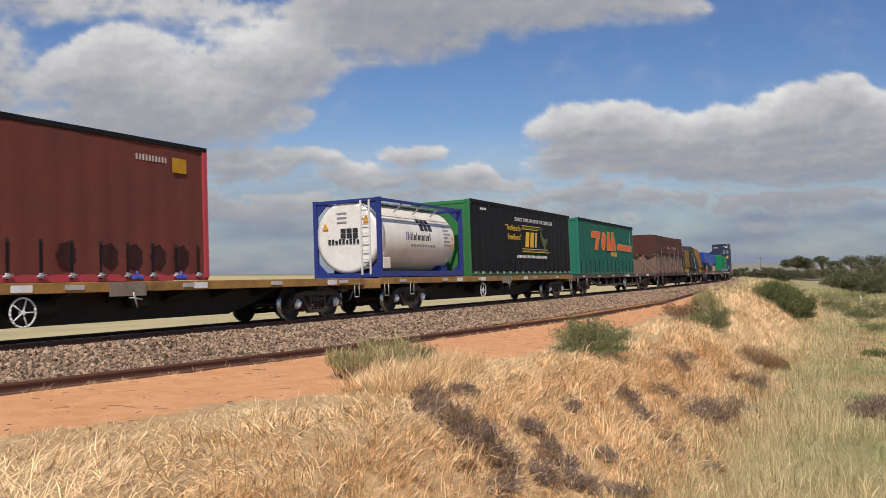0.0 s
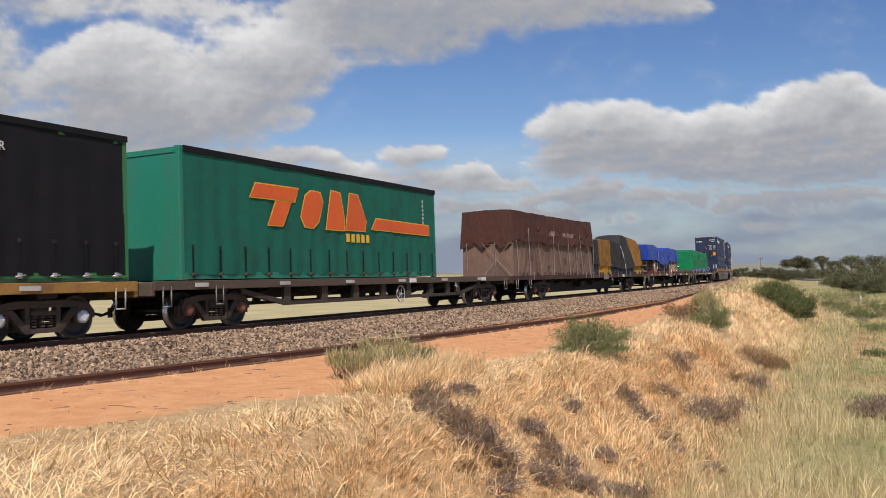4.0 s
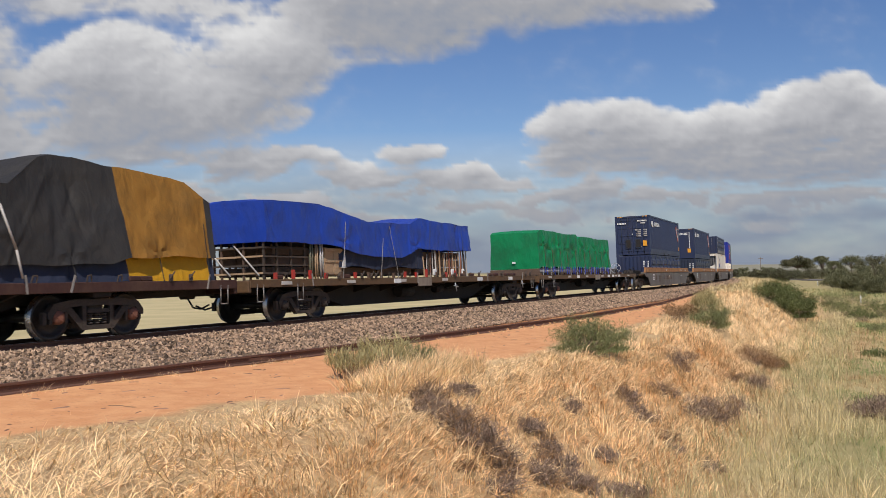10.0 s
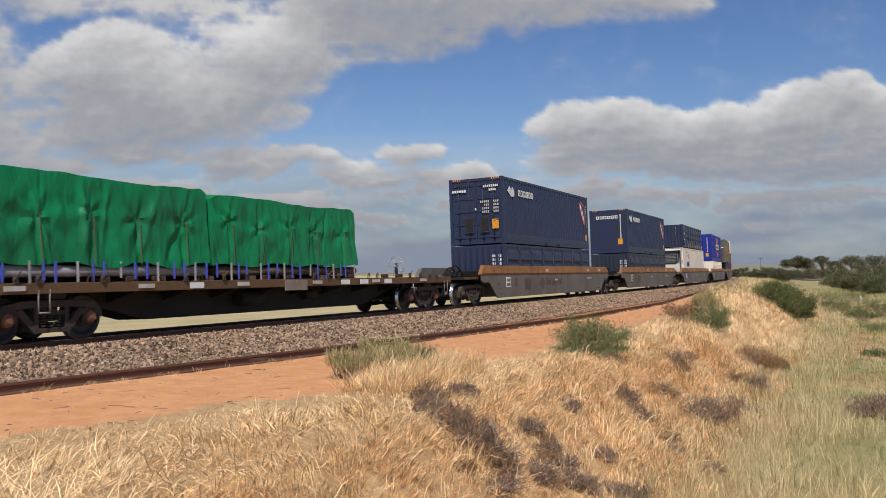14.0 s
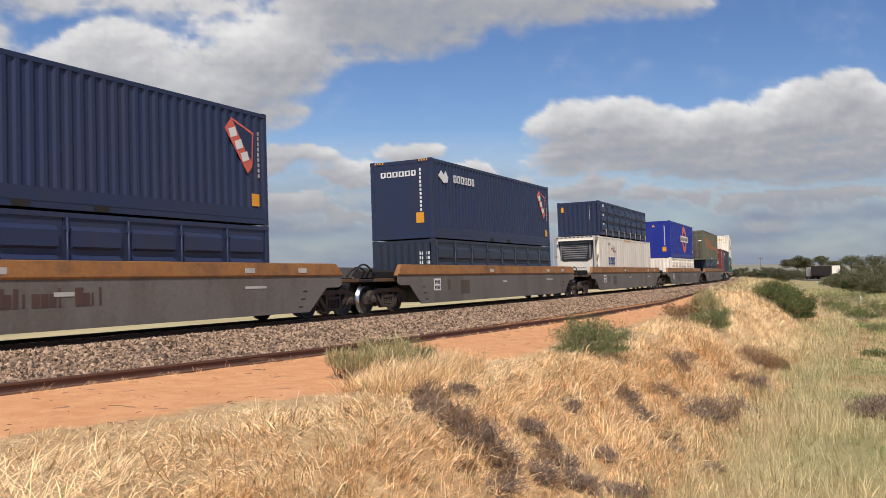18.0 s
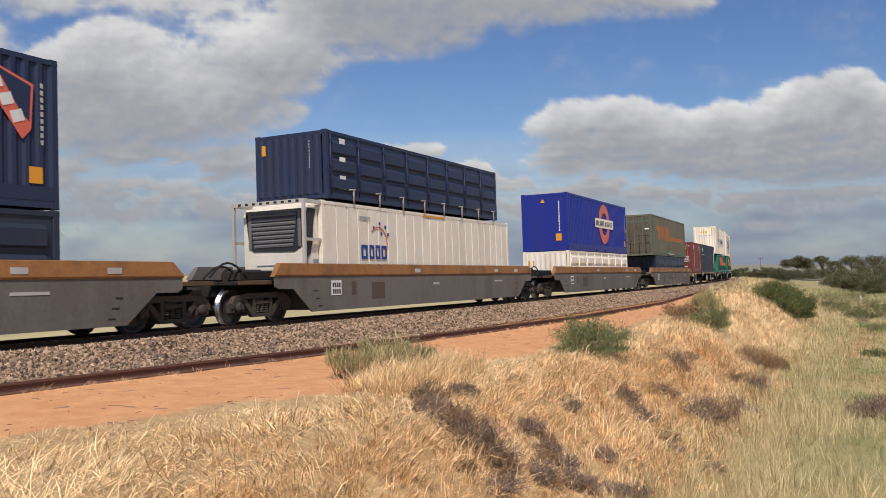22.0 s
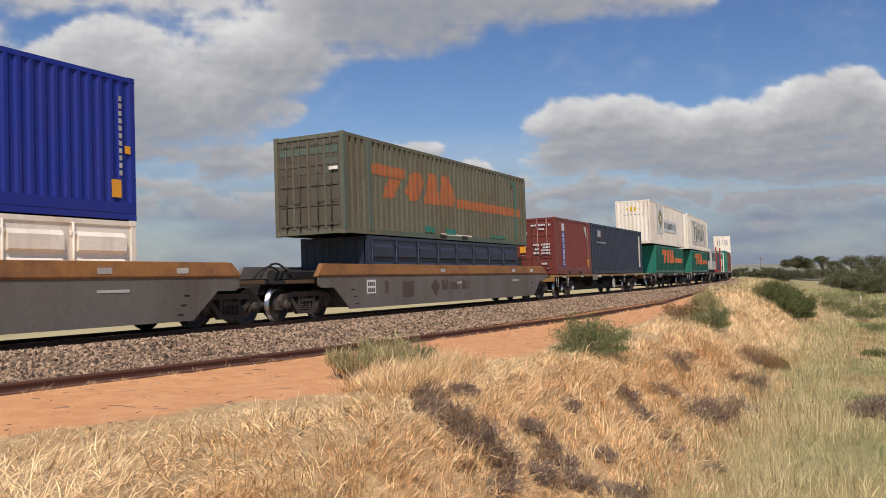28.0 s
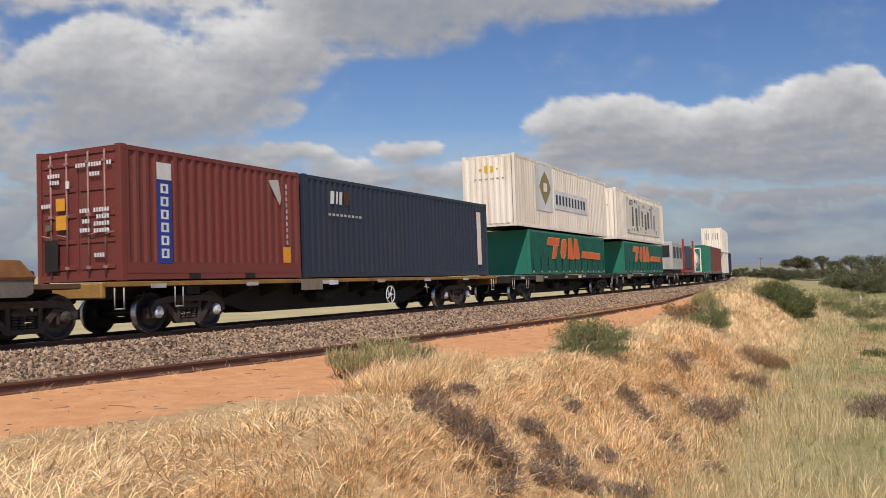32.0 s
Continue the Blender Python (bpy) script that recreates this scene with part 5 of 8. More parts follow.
hump = sheeted("sheeted_load", "humped load under charcoal and ochre striped tarpaulins", 11.9, gy_out, [CHARTARP, OCHRETARP], gy_pick, C4, H4, -38.5, 1.06, 8,
        [(0.1, 0, 1.2), (2.6, 0.1, 0.8), (4.4, -0.1, 0.7), (6.1, -0.35, 1.9), (8.0, 0.1, 0.7), (10.2, 0.1, 0.9), (11.6, 0, 1.3)], strap_mat=CHARTARP, crease=0.05, folds=1.2, under=(gy_low, [NIGHTTARP, YELLOWTARP], gy_pick, 0, 11.9), ties=((2.6, 0.55), (4.4, 0.5), (6.3, 0.9), (8.0, 0.5), (10.2, 0.6)))

# one pale strap over the dip between the humps
bm = bmesh.new()
pts_ = [(6.15, -0.6, 1.86), (6.35, -1.08, 1.78), (6.5, -1.2, 1.4), (6.75, -1.29, 0.6), (6.85, -1.31, 0.1)]
for p_, q_ in zip(pts_, pts_[1:]):
    rod(bm, p_, q_, 0.022, 6)
part("strap", bm, PALE, hump, "pale webbing strap")

# fifth wagon: timber and steel under blue sheets
w5 = flat_wagon("yellow-brown bogie flat wagon with stanchions", -25.45, -5.75, -22.93, -8.06, OCHRE, BROWNDECK, "dull", STEP_G, extras=(("white", -3.0), ("plate", -1.4), ("lever", 8.0), ("white", 3.4), ("lever", 1.4), ("white", 6.5)))
C5, H5 = (-22.93 - 8.06) / 2, 7.435


def blue_out(u):
    h = np.interp(u, [0, 0.2, 0.24, 0.4, 0.62, 0.68, 1.0], [1.98, 2.05, 1.98, 1.68, 1.72, 1.95, 1.86])
    d = np.interp(u, [0, 0.2, 0.36, 0.42, 0.56, 0.66, 1.0], [0.92, 0.95, 0.70, 0.62, 0.62, 0.93, 0.92])
    return (1.26, 1.16, float(h), float(d))


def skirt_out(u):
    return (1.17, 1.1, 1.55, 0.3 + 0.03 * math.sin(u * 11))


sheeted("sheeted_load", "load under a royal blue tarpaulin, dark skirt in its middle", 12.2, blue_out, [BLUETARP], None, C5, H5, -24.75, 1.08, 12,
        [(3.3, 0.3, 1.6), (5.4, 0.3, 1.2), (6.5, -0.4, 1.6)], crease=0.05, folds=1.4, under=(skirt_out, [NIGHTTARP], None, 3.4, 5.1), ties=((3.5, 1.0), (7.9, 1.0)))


def stacked_goods():
    c = thing("stacked_goods", "steel frames, tan crates and upright slats lashed on the deck", "stacked goods", "sheeted loads on the train")
    rng = random.Random(5)
    # dark packs inside, well back from the edge
    for x0_, x1_ in ((0.7, 2.5), (3.7, 5.9), (6.0, 8.2), (8.5, 10.1), (10.2, 11.9)):
        for zk in range(3):
            part("steel_pack", boxed(x0_, x1_, -0.86, 0.9, 0.1 + zk * 0.27, 0.33 + zk * 0.27, 0.02), DARKTIMBER, c)
    # open frames at the near end
    for x in (0.02, 0.55, 1.15, 1.75):
        for y in (-1.12, -0.5, 0.2, 0.9):
            part("frame_post", boxed(x, x + 0.05, y, y + 0.05, 0.02, 0.98), BOGIE if y < -1 else DARKTIMBER, c)
    for z in (0.14, 0.34, 0.56, 0.78, 0.95):
        part("frame_rail", boxed(0.0, 1.9, -1.14, -1.1, z, z + 0.04), BOGIE, c)
        part("frame_rail", boxed(0.0, 0.04, -1.1, 1.0, z, z + 0.045), rng.choice((RUST_CAP, BOGIE, TIMBER)), c)
    for y in (-1.0, -0.1):
        part("frame_brace", rodded((-0.02, y, 0.1), (-0.02, y + 0.8, 0.9), 0.022, 6), PALE, c)
    for x in (1.95, 2.06, 2.2, 2.31, 2.46, 2.58):
        part("upright_bar", rodded((x, -1.15, 0.0), (x + rng.uniform(-0.04, 0.04), -1.14, rng.uniform(0.92, 1.05)), rng.uniform(0.02, 0.034), 6), rng.choice((OLIVE, TIMBER, RUST_CAP, PALE)), c)
    # tan crates
    for x, wd in ((2.7, 0.42), (3.15, 0.4)):
        cr = part("crate", boxed(x, x + wd, -1.12, -0.5, 0.08, 0.86, 0.015), TIMBER, c, "tan timber crate")
        for z in (0.12, 0.45, 0.76):
            part("batten", boxed(x - 0.01, x + wd + 0.01, -1.14, -1.12, z, z + 0.07), TIMBER, cr)
    bm = bmesh.new()
    prism(bm, [(3.5, 0.3), (3.72, 0.3), (3.68, 0.82)], -1.16, -1.14, "Y")
    part("white_board", bm, WHITE, c)
    # upright slats at the far end
    x = 8.55
    while x < 12.0:
        a = rng.uniform(-0.1, 0.1)
        part("upright_bar", rodded((x, -1.17, 0.0), (x + a, -1.15, rng.uniform(0.7, 1.08)), rng.uniform(0.014, 0.034), 5), rng.choice((TIMBER, TIMBER, PALE, RUST_CAP, DARKTIMBER, BOGIE)), c)
        x += rng.uniform(0.07, 0.17)
    for x in (9.2, 10.6, 11.5):
        part("white_bundle", boxed(x, x + 0.22, -1.2, -1.14, 0.05, 0.28, 0.03), WHITE, c)
    for x in np.arange(0.3, 12, 0.75):
        part("stanchion", boxed(x, x + 0.09, -1.25, -1.19, 0, rng.uniform(0.12, 0.26)), REDSTEEL if rng.random() < 0.5 else DARKTIMBER, c)
    return c


load(stacked_goods(), C5, H5, -24.75, 1.08)

# sixth wagon: pipes under green sheets
w6 = flat_wagon("yellow-brown bogie flat wagon carrying green sheeted loads", -5.2, 13.6, -2.85, 11.9, OCHRE, BROWNDECK, "rusty", STEP_G, extras=(("plate", -0.6), ("white", 2.0), ("lever", 6.2), ("white", 3.0), ("white", 4.4), ("white", -4.0)))
C6, H6 = (-2.85 + 11.9) / 2, 7.375


def green_out(u, top=1.66):
    end = 0.1 * max(0, 1 - u / 0.04) + 0.1 * max(0, 1 - (1 - u) / 0.03)
    return (1.24 - 0.025 * math.sin(u * 40), 1.15 + 0.02 * math.sin(u * 17), top + 0.025 * math.sin(u * 7) - end, 0.05 * math.sin(u * 21))


for x, L_, sd, top in ((-4.95, 6.2, 21, 1.70), (1.38, 6.15, 27, 1.62)):
    green_load = sheeted("sheeted_load", "load under a glossy emerald green tarpaulin", L_, lambda u, top=top: green_out(u, top), [GREENTARP], None, C6, H6, x, 1.42, sd, [(tx, 0.02, 0.95) for tx in (0.6, 1.7, 2.9, 4.1, 5.4)], strap_mat=DARKTIMBER, crease=0.06, folds=3, ties=[(tx, 0.95 + 0.1 * math.sin(tx * 3)) for tx in (0.6, 1.7, 2.9, 4.1, 5.4)])
    if x < 0:
        part("label_patch", boxed(-0.16, -0.13, -0.1, 0.06, 0.22, 0.31), WHITE, green_load, "small white label")


def pipe_stack():
    c = thing("pipe_bundle", "grey pipes on bearers under the sheets with blue straps", "pipes", "sheeted loads on the train")
    for x in np.arange(0.2, 12.4, 1.5):
        part("bearer", boxed(x, x + 0.14, -1.2, 1.2, 0.0, 0.1), DARKTIMBER, c)
    for y in np.arange(-1.05, 1.1, 0.24):
        part("pipe", rodded((0.05, y, 0.22), (6.2, y, 0.22), 0.11, 12), GREYINK, c)
        part("pipe", rodded((6.5, y, 0.22), (12.5, y, 0.22), 0.11, 12), BROWNDECK, c)
    part("end_bearer", boxed(-0.06, 0.04, -1.2, 1.2, 0.0, 0.3, 0.02), DARKTIMBER, c)
    rng = random.Random(9)
    for i in range(34):
        x = 0.3 + i * 0.36 + rng.uniform(-0.1, 0.1)
        part("strap_tail", boxed(x, x + 0.045, -1.27, -1.25, rng.uniform(-0.05, 0.08), 0.4), LASHBLUE if i % 3 else SILVER, c)
    return c


load(pipe_stack(), C6, H6, -4.95, 1.08)
lash_gear(w5, -9.2, 9.4, 34, 2)
lash_gear(w6, -9.3, 8.4, 26, 3)
lash_gear(w4, -12.2, 11.8, 44, 4)
part("brake_stand", rodded((6.2, -0.7, 1.05), (6.2, -0.7, 1.55), 0.05, 8), BLACK_STEEL, w6)
handwheel(w6, Matrix.Translation((6.15, -0.7, 1.45)) @ Matrix.Rotation(math.pi / 2, 4, "Z"), SILVER, 0.3)

# five well wagons
WC = [25.05 + 21.25 * i for i in range(5)]
for i, c0 in enumerate(WC):
    well_wagon("dusty grey well wagon with weathered orange top rails", c0, i in (0, 4))
WH = 9.1


def low_container(c0, mat, label, rods=None, H=1.95):
    c = container(label, 12.19, H, mat, "half-height side-door containers", "plain", "sidedoor", rods, panels=8, name="half_height_container")
    return load(c, c0, WH, c0 - 6.1, 0.36)


def navy_forty(c0, doors):
    c = container("dark navy forty-foot container with white lettering", 12.19, 2.78, NAVY, "navy containers of one fleet", "doors" if doors else "smooth", "corr", SLATE)
    load(c, c0, WH, c0 - 6.1, 2.42)
    lower_band(c, 12.19, 0.4, NAVY, (5.0, 6.8))
    bm = bmesh.new()
    prism(bm, [(0.5, 2.2), (0.75, 2.4), (0.95, 2.25), (1.1, 2.42), (1.3, 2.2), (1.25, 2.0), (0.9, 1.98), (0.7, 2.1)], -CW - 0.012, -CW - 0.004, "Y")
    part("emblem", bm, WHITE, c, "white emblem")
    block_word(c, 1.75, 2.06, (0.3, 0.28, 0.32, 0.3, 0.32, 0.24), 0.27, WHITE, 0.02)
    bm = bmesh.new()
    prism(bm, [(10.62, 2.22), (10.86, 2.5), (11.66, 2.24), (11.6, 1.42), (11.42, 1.22)], -CW - 0.010, -CW - 0.004, "Y")
    part("emblem", bm, SIGNRED, c, "red, white and blue slanted emblem")
    bm = bmesh.new()
    prism(bm, [(10.9, 2.44), (11.6, 2.2), (11.56, 1.55), (11.38, 1.72)], -CW - 0.014, -CW - 0.010, "Y")
    part("emblem_field", bm, NAVY, c)
    for i in range(3):
        bm = bmesh.new()
        q = i * 0.21
        prism(bm, [(10.74 + q, 2.22 - 1.28 * q), (10.98 + q, 2.3 - 1.28 * q), (11.05 + q, 2.1 - 1.28 * q), (10.82 + q, 2.02 - 1.28 * q)], -CW - 0.018, -CW - 0.014, "Y")
        part("letter_shape", bm, WHITE, c)
    side_mark(c, 11.55, 0.45, 0.28, 0.3, AMBER, "placard", "yellow placard")
    for i in range(9):
        side_mark(c, 11.8, 2.2 - i * 0.13, 0.06, 0.09, PALE, "letter_bar")
    if doors:
        for y, z, n_, m_ in ((0.2, 2.36, 8, WHITE), (0.3, 2.2, 4, WHITE), (0.2, 1.72, 3, PALE), (0.2, 1.58, 3, PALE), (0.2, 1.44, 3, PALE), (0.2, 1.3, 3, PALE), (0.62, 1.72, 5, PALE), (0.62, 1.58, 3, PALE), (0.62, 1.44, 4, PALE), (0.62, 1.3, 4, PALE), (1.2, 1.42, 1, WHITE), (0.62, 0.52, 2, WHITE)):
            for i in range(n_):
                end_mark(c, y + i * 0.085, z, 0.055, 0.09, m_, "letter_bar", x=-0.03)
        end_mark(c, 0.22, 0.62, 0.28, 0.4, AMBER, "placard", x=-0.03)
        for i in range(6):
            end_mark(c, 1.65 + i * 0.11, 2.2, 0.085, 0.1, WHITE, "letter_bar", x=-0.03)
        for y in (0.62, 1.32):
            fr_ = end_mark(c, y, 0.48, 0.42, 0.66, SLATE, "hatch_frame", x=-0.03)
            part("hatch", boxed(-0.045, -0.036, -CW + y + 0.06, -CW + y + 0.36, 0.54, 1.08), BLACK_STEEL, fr_)
    else:
        block_word(c, 0.42, 2.2, (0.24, 0.22, 0.25, 0.24, 0.25, 0.2), 0.19, WHITE, 0.005, end=True, x_end=0.016)
        for i in range(11):
            end_mark(c, 0.42, 2.35 - i * 0.14, 0.07, 0.1, WHITE, "letter_bar", x=0.016)
        end_mark(c, 0.35, 0.55, 0.3, 0.36, AMBER, "placard", "yellow placard", x=0.016)
    for y in (0.15, 1.9):
        for i in range(4):
            end_mark(c, y + i * 0.1, 2.69, 0.05, 0.06, AMBER, "hazard_stripe", x=0.004)
    return c


for i in (0, 1):
    lc = low_container(WC[i], NAVY if i == 0 else SLATE, "dark blue half-height side-door container in the well", H=2.04)
    for r_ in range(3):
        for q in range(4):
            end_mark(lc, 0.15 + q * 0.12, 1.5 - r_ * 0.16, 0.08, 0.11, WHITE, "letter_bar", x=0.0)
    navy_forty(WC[i], i == 0)

# refrigerated box with a half-height container on its roof
c0 = WC[2]


GRILLE = paint("dull grey grille plastic", (0.15, 0.15, 0.148), rough=0.6, stain=0.4)


def reefer():
    L, H = 13.6, 2.86
    c = thing("refrigerated_container", "off-white ribbed refrigerated container with its cooling unit", "container", "containers on the train")
    frame_parts(c, L, H, OFFWHITE)
    castings(c, L, H, OFFWHITE)
    n = 23
    for i in range(n):
        w_ = (L - 0.28) / n
        x = 0.14 + i * w_
        part("wall_panel", boxed(x + 0.018, x + w_ - 0.018, -CW + 0.012, -CW + 0.06, 0.16, H - 0.1, 0.012), OFFWHITE, c)
    part("backing_wall", boxed(0.14, L - 0.14, -CW + 0.052, -CW + 0.08, 0.16, H - 0.1), GREYINK, c)
    part("far_wall", boxed(0.14, L - 0.14, CW - 0.05, CW - 0.01, 0.16, H - 0.1), OFFWHITE, c)
    part("end_wall", boxed(0.05, 0.1, -CW + 0.1, CW - 0.1, 0.1, H - 0.1), OFFWHITE, c)
    part("end_wall", boxed(L - 0.1, L - 0.05, -CW + 0.1, CW - 0.1, 0.1, H - 0.1), OFFWHITE, c)
    bm = bmesh.new()
    prism(bm, [(-0.62, 0.35), (-0.78, 0.6), (-0.84, 1.1), (-0.86, 2.5), (-0.74, 2.7), (0.05, 2.72), (0.05, 0.35)], -1.08, 1.08, "Y")
    bmesh.ops.bevel(bm, geom=list(bm.edges), offset=0.06, segments=2, affect="EDGES")
    u = part("cooling_unit", bm, OFFWHITE, c, "off-white rounded cooling unit")
    bm = bmesh.new()
    prism(bm, [(-1.04, 2.62), (0.98, 2.62), (0.86, 1.66), (0.74, 1.5), (-0.66, 1.46), (-0.94, 1.62)], -0.89, -0.855)
    part("unit_surround", bm, INK, u, "dark surround of the louvred intake")
    bm = bmesh.new()
    prism(bm, [(-0.88, 2.62), (-0.2, 2.6), (-0.42, 2.25), (-0.5, 1.75), (-0.68, 1.4), (-0.88, 1.3)], -1.105, -1.075, "Y")
    part("unit_surround", bm, INK, u, "dark surround swept round the corner")
    for k_ in range(8):
        z = 1.6 + k_ * 0.12
        half_w = 0.62 + 0.02 * k_
        bm = bmesh.new()
        prism(bm, [(-0.92, z), (-0.885, z + 0.02), (-0.885, z + 0.085), (-0.94, z + 0.05)], -half_w, half_w + 0.06, "Y")
        part("louvre", bm, GRILLE, u, "grey intake louvre")
    for y_ in (-0.84, 0.82):
        part("louvre_frame", boxed(-0.93, -0.885, y_ - 0.05, y_ + 0.05, 1.58, 2.56, 0.015), GRILLE, u)
    part("panel_line", boxed(-0.875, -0.84, -0.55, 0.62, 1.1, 1.12), GREYINK, u)
    part("control_box", boxed(-0.5, -0.1, -1.13, -1.07, 0.8, 1.25, 0.02), GREYINK, u)
    for ob in (u, *[o for o in bpy.data.objects if o.parent is u]):
        for v in ob.data.vertices:
            v.co.x = v.co.x * 0.58
    bm = bmesh.new()
    for y in (-1.17, 1.17):
        box(bm, -0.82, -0.73, y - 0.04, y + 0.04, 0.1, H - 0.02)
        box(bm, -0.73, 0.05, y - 0.04, y + 0.04, H - 0.12, H - 0.02)
        box(bm, -0.73, 0.02, y - 0.03, y + 0.03, 1.72, 1.8)
    box(bm, -0.82, -0.73, -1.13, 1.13, H - 0.12, H - 0.02)
    part("guard_frame", bm, PALE, c, "pale steel guard frame")
    for i_ in range(9):
        part("hazard_stripe", boxed(-0.826, -0.82, -1.05 + i_ * 0.24, -0.95 + i_ * 0.24, H - 0.1, H - 0.04), BLACK_STEEL, c)
    block_word(c, 2.0, 1.26, (0.42, 0.34, 0.32, 0.36), 0.42, DEEPBLUE, 0.03)
    for i_, (x, z) in enumerate(((2.7, 2.15), (3.05, 2.3), (3.4, 2.2), (3.15, 2.0), (3.55, 1.98))):
        side_mark(c, x, z, 0.1, 0.1, DEEPBLUE, "emblem_dot")
    bm = bmesh.new()
    ring = [(3.0 + 0.55 * math.cos(a) * r_, 1.75 + 0.5 * math.sin(a) * r_) for a, r_ in [(t, 1.0) for t in np.linspace(-0.8, 2.4, 14)] + [(t, 0.93) for t in np.linspace(2.4, -0.8, 14)]]
    prism(bm, ring, -CW - 0.012, -CW - 0.004, "Y")
    part("emblem_ring", bm, SIGNRED, c, "thin red ring of the emblem")
    for i_ in range(20):
        side_mark(c, 1.95 + i_ * 0.115, 0.98, 0.08, 0.11, DEEPBLUE if i_ < 12 else GREYINK, "letter_bar")
    for x in (0.3, 7.0, 11.6):
        side_mark(c, x, 0.55, 0.55, 0.12, BLACK_STEEL, "fork_pocket")
    side_mark(c, 6.0, 2.72, 1.6, 0.06, AMBER, "caution_strip")
    for i_ in range(6):
        side_mark(c, 1.95 + i_ * 0.1, 2.42, 0.07, 0.1, GREYINK, "letter_bar")
    return c


load(reefer(), c0, WH, 60.9, 0.38)
hc = container("navy half-height side-door container with taped white patches", 12.19, 1.93, NAVY, "half-height side-door containers", "plain", "sidedoor", panels=8, name="half_height_container")
load(hc, c0, WH, 61.2, 3.31)
for i in range(3):
    side_mark(hc, 0.62, 0.3 + i * 0.53, 0.3, 0.38, WHITE, "taped_patch", out=0.03)
end_mark(hc, 1.95, 1.35, 0.28, 0.3, AMBER, "placard", x=-0.004)
for i in range(9):
    end_mark(hc, 0.55, 1.6 - i * 0.09, 0.05, 0.06, WHITE, "letter_bar", x=-0.004)
for i in range(6):
    end_mark(hc, 0.35, 1.6 - i * 0.09, 0.06, 0.06, WHITE, "letter_bar", x=-0.004)
for i in range(8):
    x = 0.14 + (i + 1) * (12.19 - 0.28) / 8 - 0.3
    bm = bmesh.new()
    rod(bm, (x, -CW - 0.03, -0.1), (x, -CW - 0.03, 0.35), 0.03, 6)
    rod(bm, (x - 0.25, -CW - 0.03, 0.3), (x + 0.1, -CW - 0.03, 0.34), 0.025, 6)
    part("door_handle", bm, LASH, hc)

# royal blue over white
c0 = WC[3]
lw = low_container(c0, CREAM, "white half-height side-door container in the well")
end_mark(lw, 1.85, 1.2, 0.3, 0.3, AMBER, "placard", x=-0.004)
rb = container("royal blue forty-foot container with a red ring sign", 12.19, 2.93, ROYAL, "containers on the train", "smooth", "corr", pitch=0.26)
load(rb, c0, WH, 82.72, 2.31)
lower_band(rb, 12.19, 0.36, ROYAL, (5.0, 6.8))
bm = bmesh.new()
n = 40
ring = [(6.95 + 1.13 * math.cos(i * math.tau / n), 1.62 + 1.13 * math.sin(i * math.tau / n)) for i in range(n)]
vo = [bm.verts.new((x, -CW - 0.012, z)) for x, z in ring]
vi = [bm.verts.new((6.95 + (x - 6.95) * 0.56, -CW - 0.012, 1.62 + (z - 1.62) * 0.56)) for x, z in ring]
vb = [bm.verts.new((v_.co.x, -CW - 0.002, v_.co.z)) for v_ in vo]
for i in range(n):
    j = (i + 1) % n
    bm.faces.new((vo[i], vo[j], vi[j], vi[i]))
    bm.faces.new((vb[i], vb[j], vo[j], vo[i]))
sign = part("ring_sign", bm, SIGNRED, rb, "coral red ring sign with a white band")
side_mark(rb, 5.0, 1.38, 3.9, 0.52, CREAM, "sign_band", "white sign band", out=0.014)
x = 5.15
for i, w_ in enumerate((0.22, 0.24, 0.1, 0.2, 0.0, 0.22, 0.26, 0.24, 0.24, 0.0, 0.2, 0.22, 0.24, 0.22, 0.2, 0.22, 0.1, 0.2)):
    if w_:
        side_mark(rb, x + 0.03, 1.49, w_ * 0.5, 0.28, INK, "letter_bar", out=0.022)
    x += max(w_, 0.1) * 0.98
side_mark(rb, 11.55, 0.45, 0.24, 0.36, AMBER, "placard")
for i in range(11):
    side_mark(rb, 11.75, 2.4 - i * 0.15, 0.07, 0.1, PALE, "letter_bar")
side_mark(rb, 11.9, 1.35, 0.14, 0.16, AMBER, "placard")
end_mark(rb, 0.35, 0.5, 0.3, 0.36, AMBER, "placard", "yellow placard", x=0.016)
for i in range(11):
    end_mark(rb, 0.42, 2.4 - i * 0.14, 0.06, 0.1, WHITE, "letter_bar", x=0.016)
bm = bmesh.new()
prism(bm, [(-0.05, 2.45), (0.2, 2.45), (0.075, 2.65)], 0.008, 0.018)
part("placard", bm, AMBER, rb)

# old green domestic container over a dark blue half-height one
c0 = WC[4]
ll = low_container(c0, SLATE, "dark blue half-height side-door container in the well", H=2.0)
og = container("chalky faded green container, rust-stained, faded orange lettering", 14.63, 2.95, OLIVE, "containers on the train", "doors", "corr", OLIVEEND, pitch=0.33, end_mat=OLIVEEND, prof=(0.55, 0.58, 0.96), depth=0.095)
load(og, c0, WH, 102.7, 2.37)
FADEDTEAL = paint("faded blue-green paint", (0.105, 0.138, 0.102), stain=0.7, dirt=(0.12, 0.10, 0.065), rough=0.7)
for x_, w_ in ((-0.004, 0.15), (1.35, 0.2), (14.5, 0.134)):
    part("side_post", boxed(x_, x_ + w_, -CW - 0.012, -CW + 0.06, 0.12, 2.86, 0.01), FADEDTEAL, og, "faded blue-green post")
part("base_rail", boxed(2.1, 14.5, -CW - 0.008, -CW + 0.03, 0.02, 0.17), FADEDTEAL, og, "faded blue-green base rail")
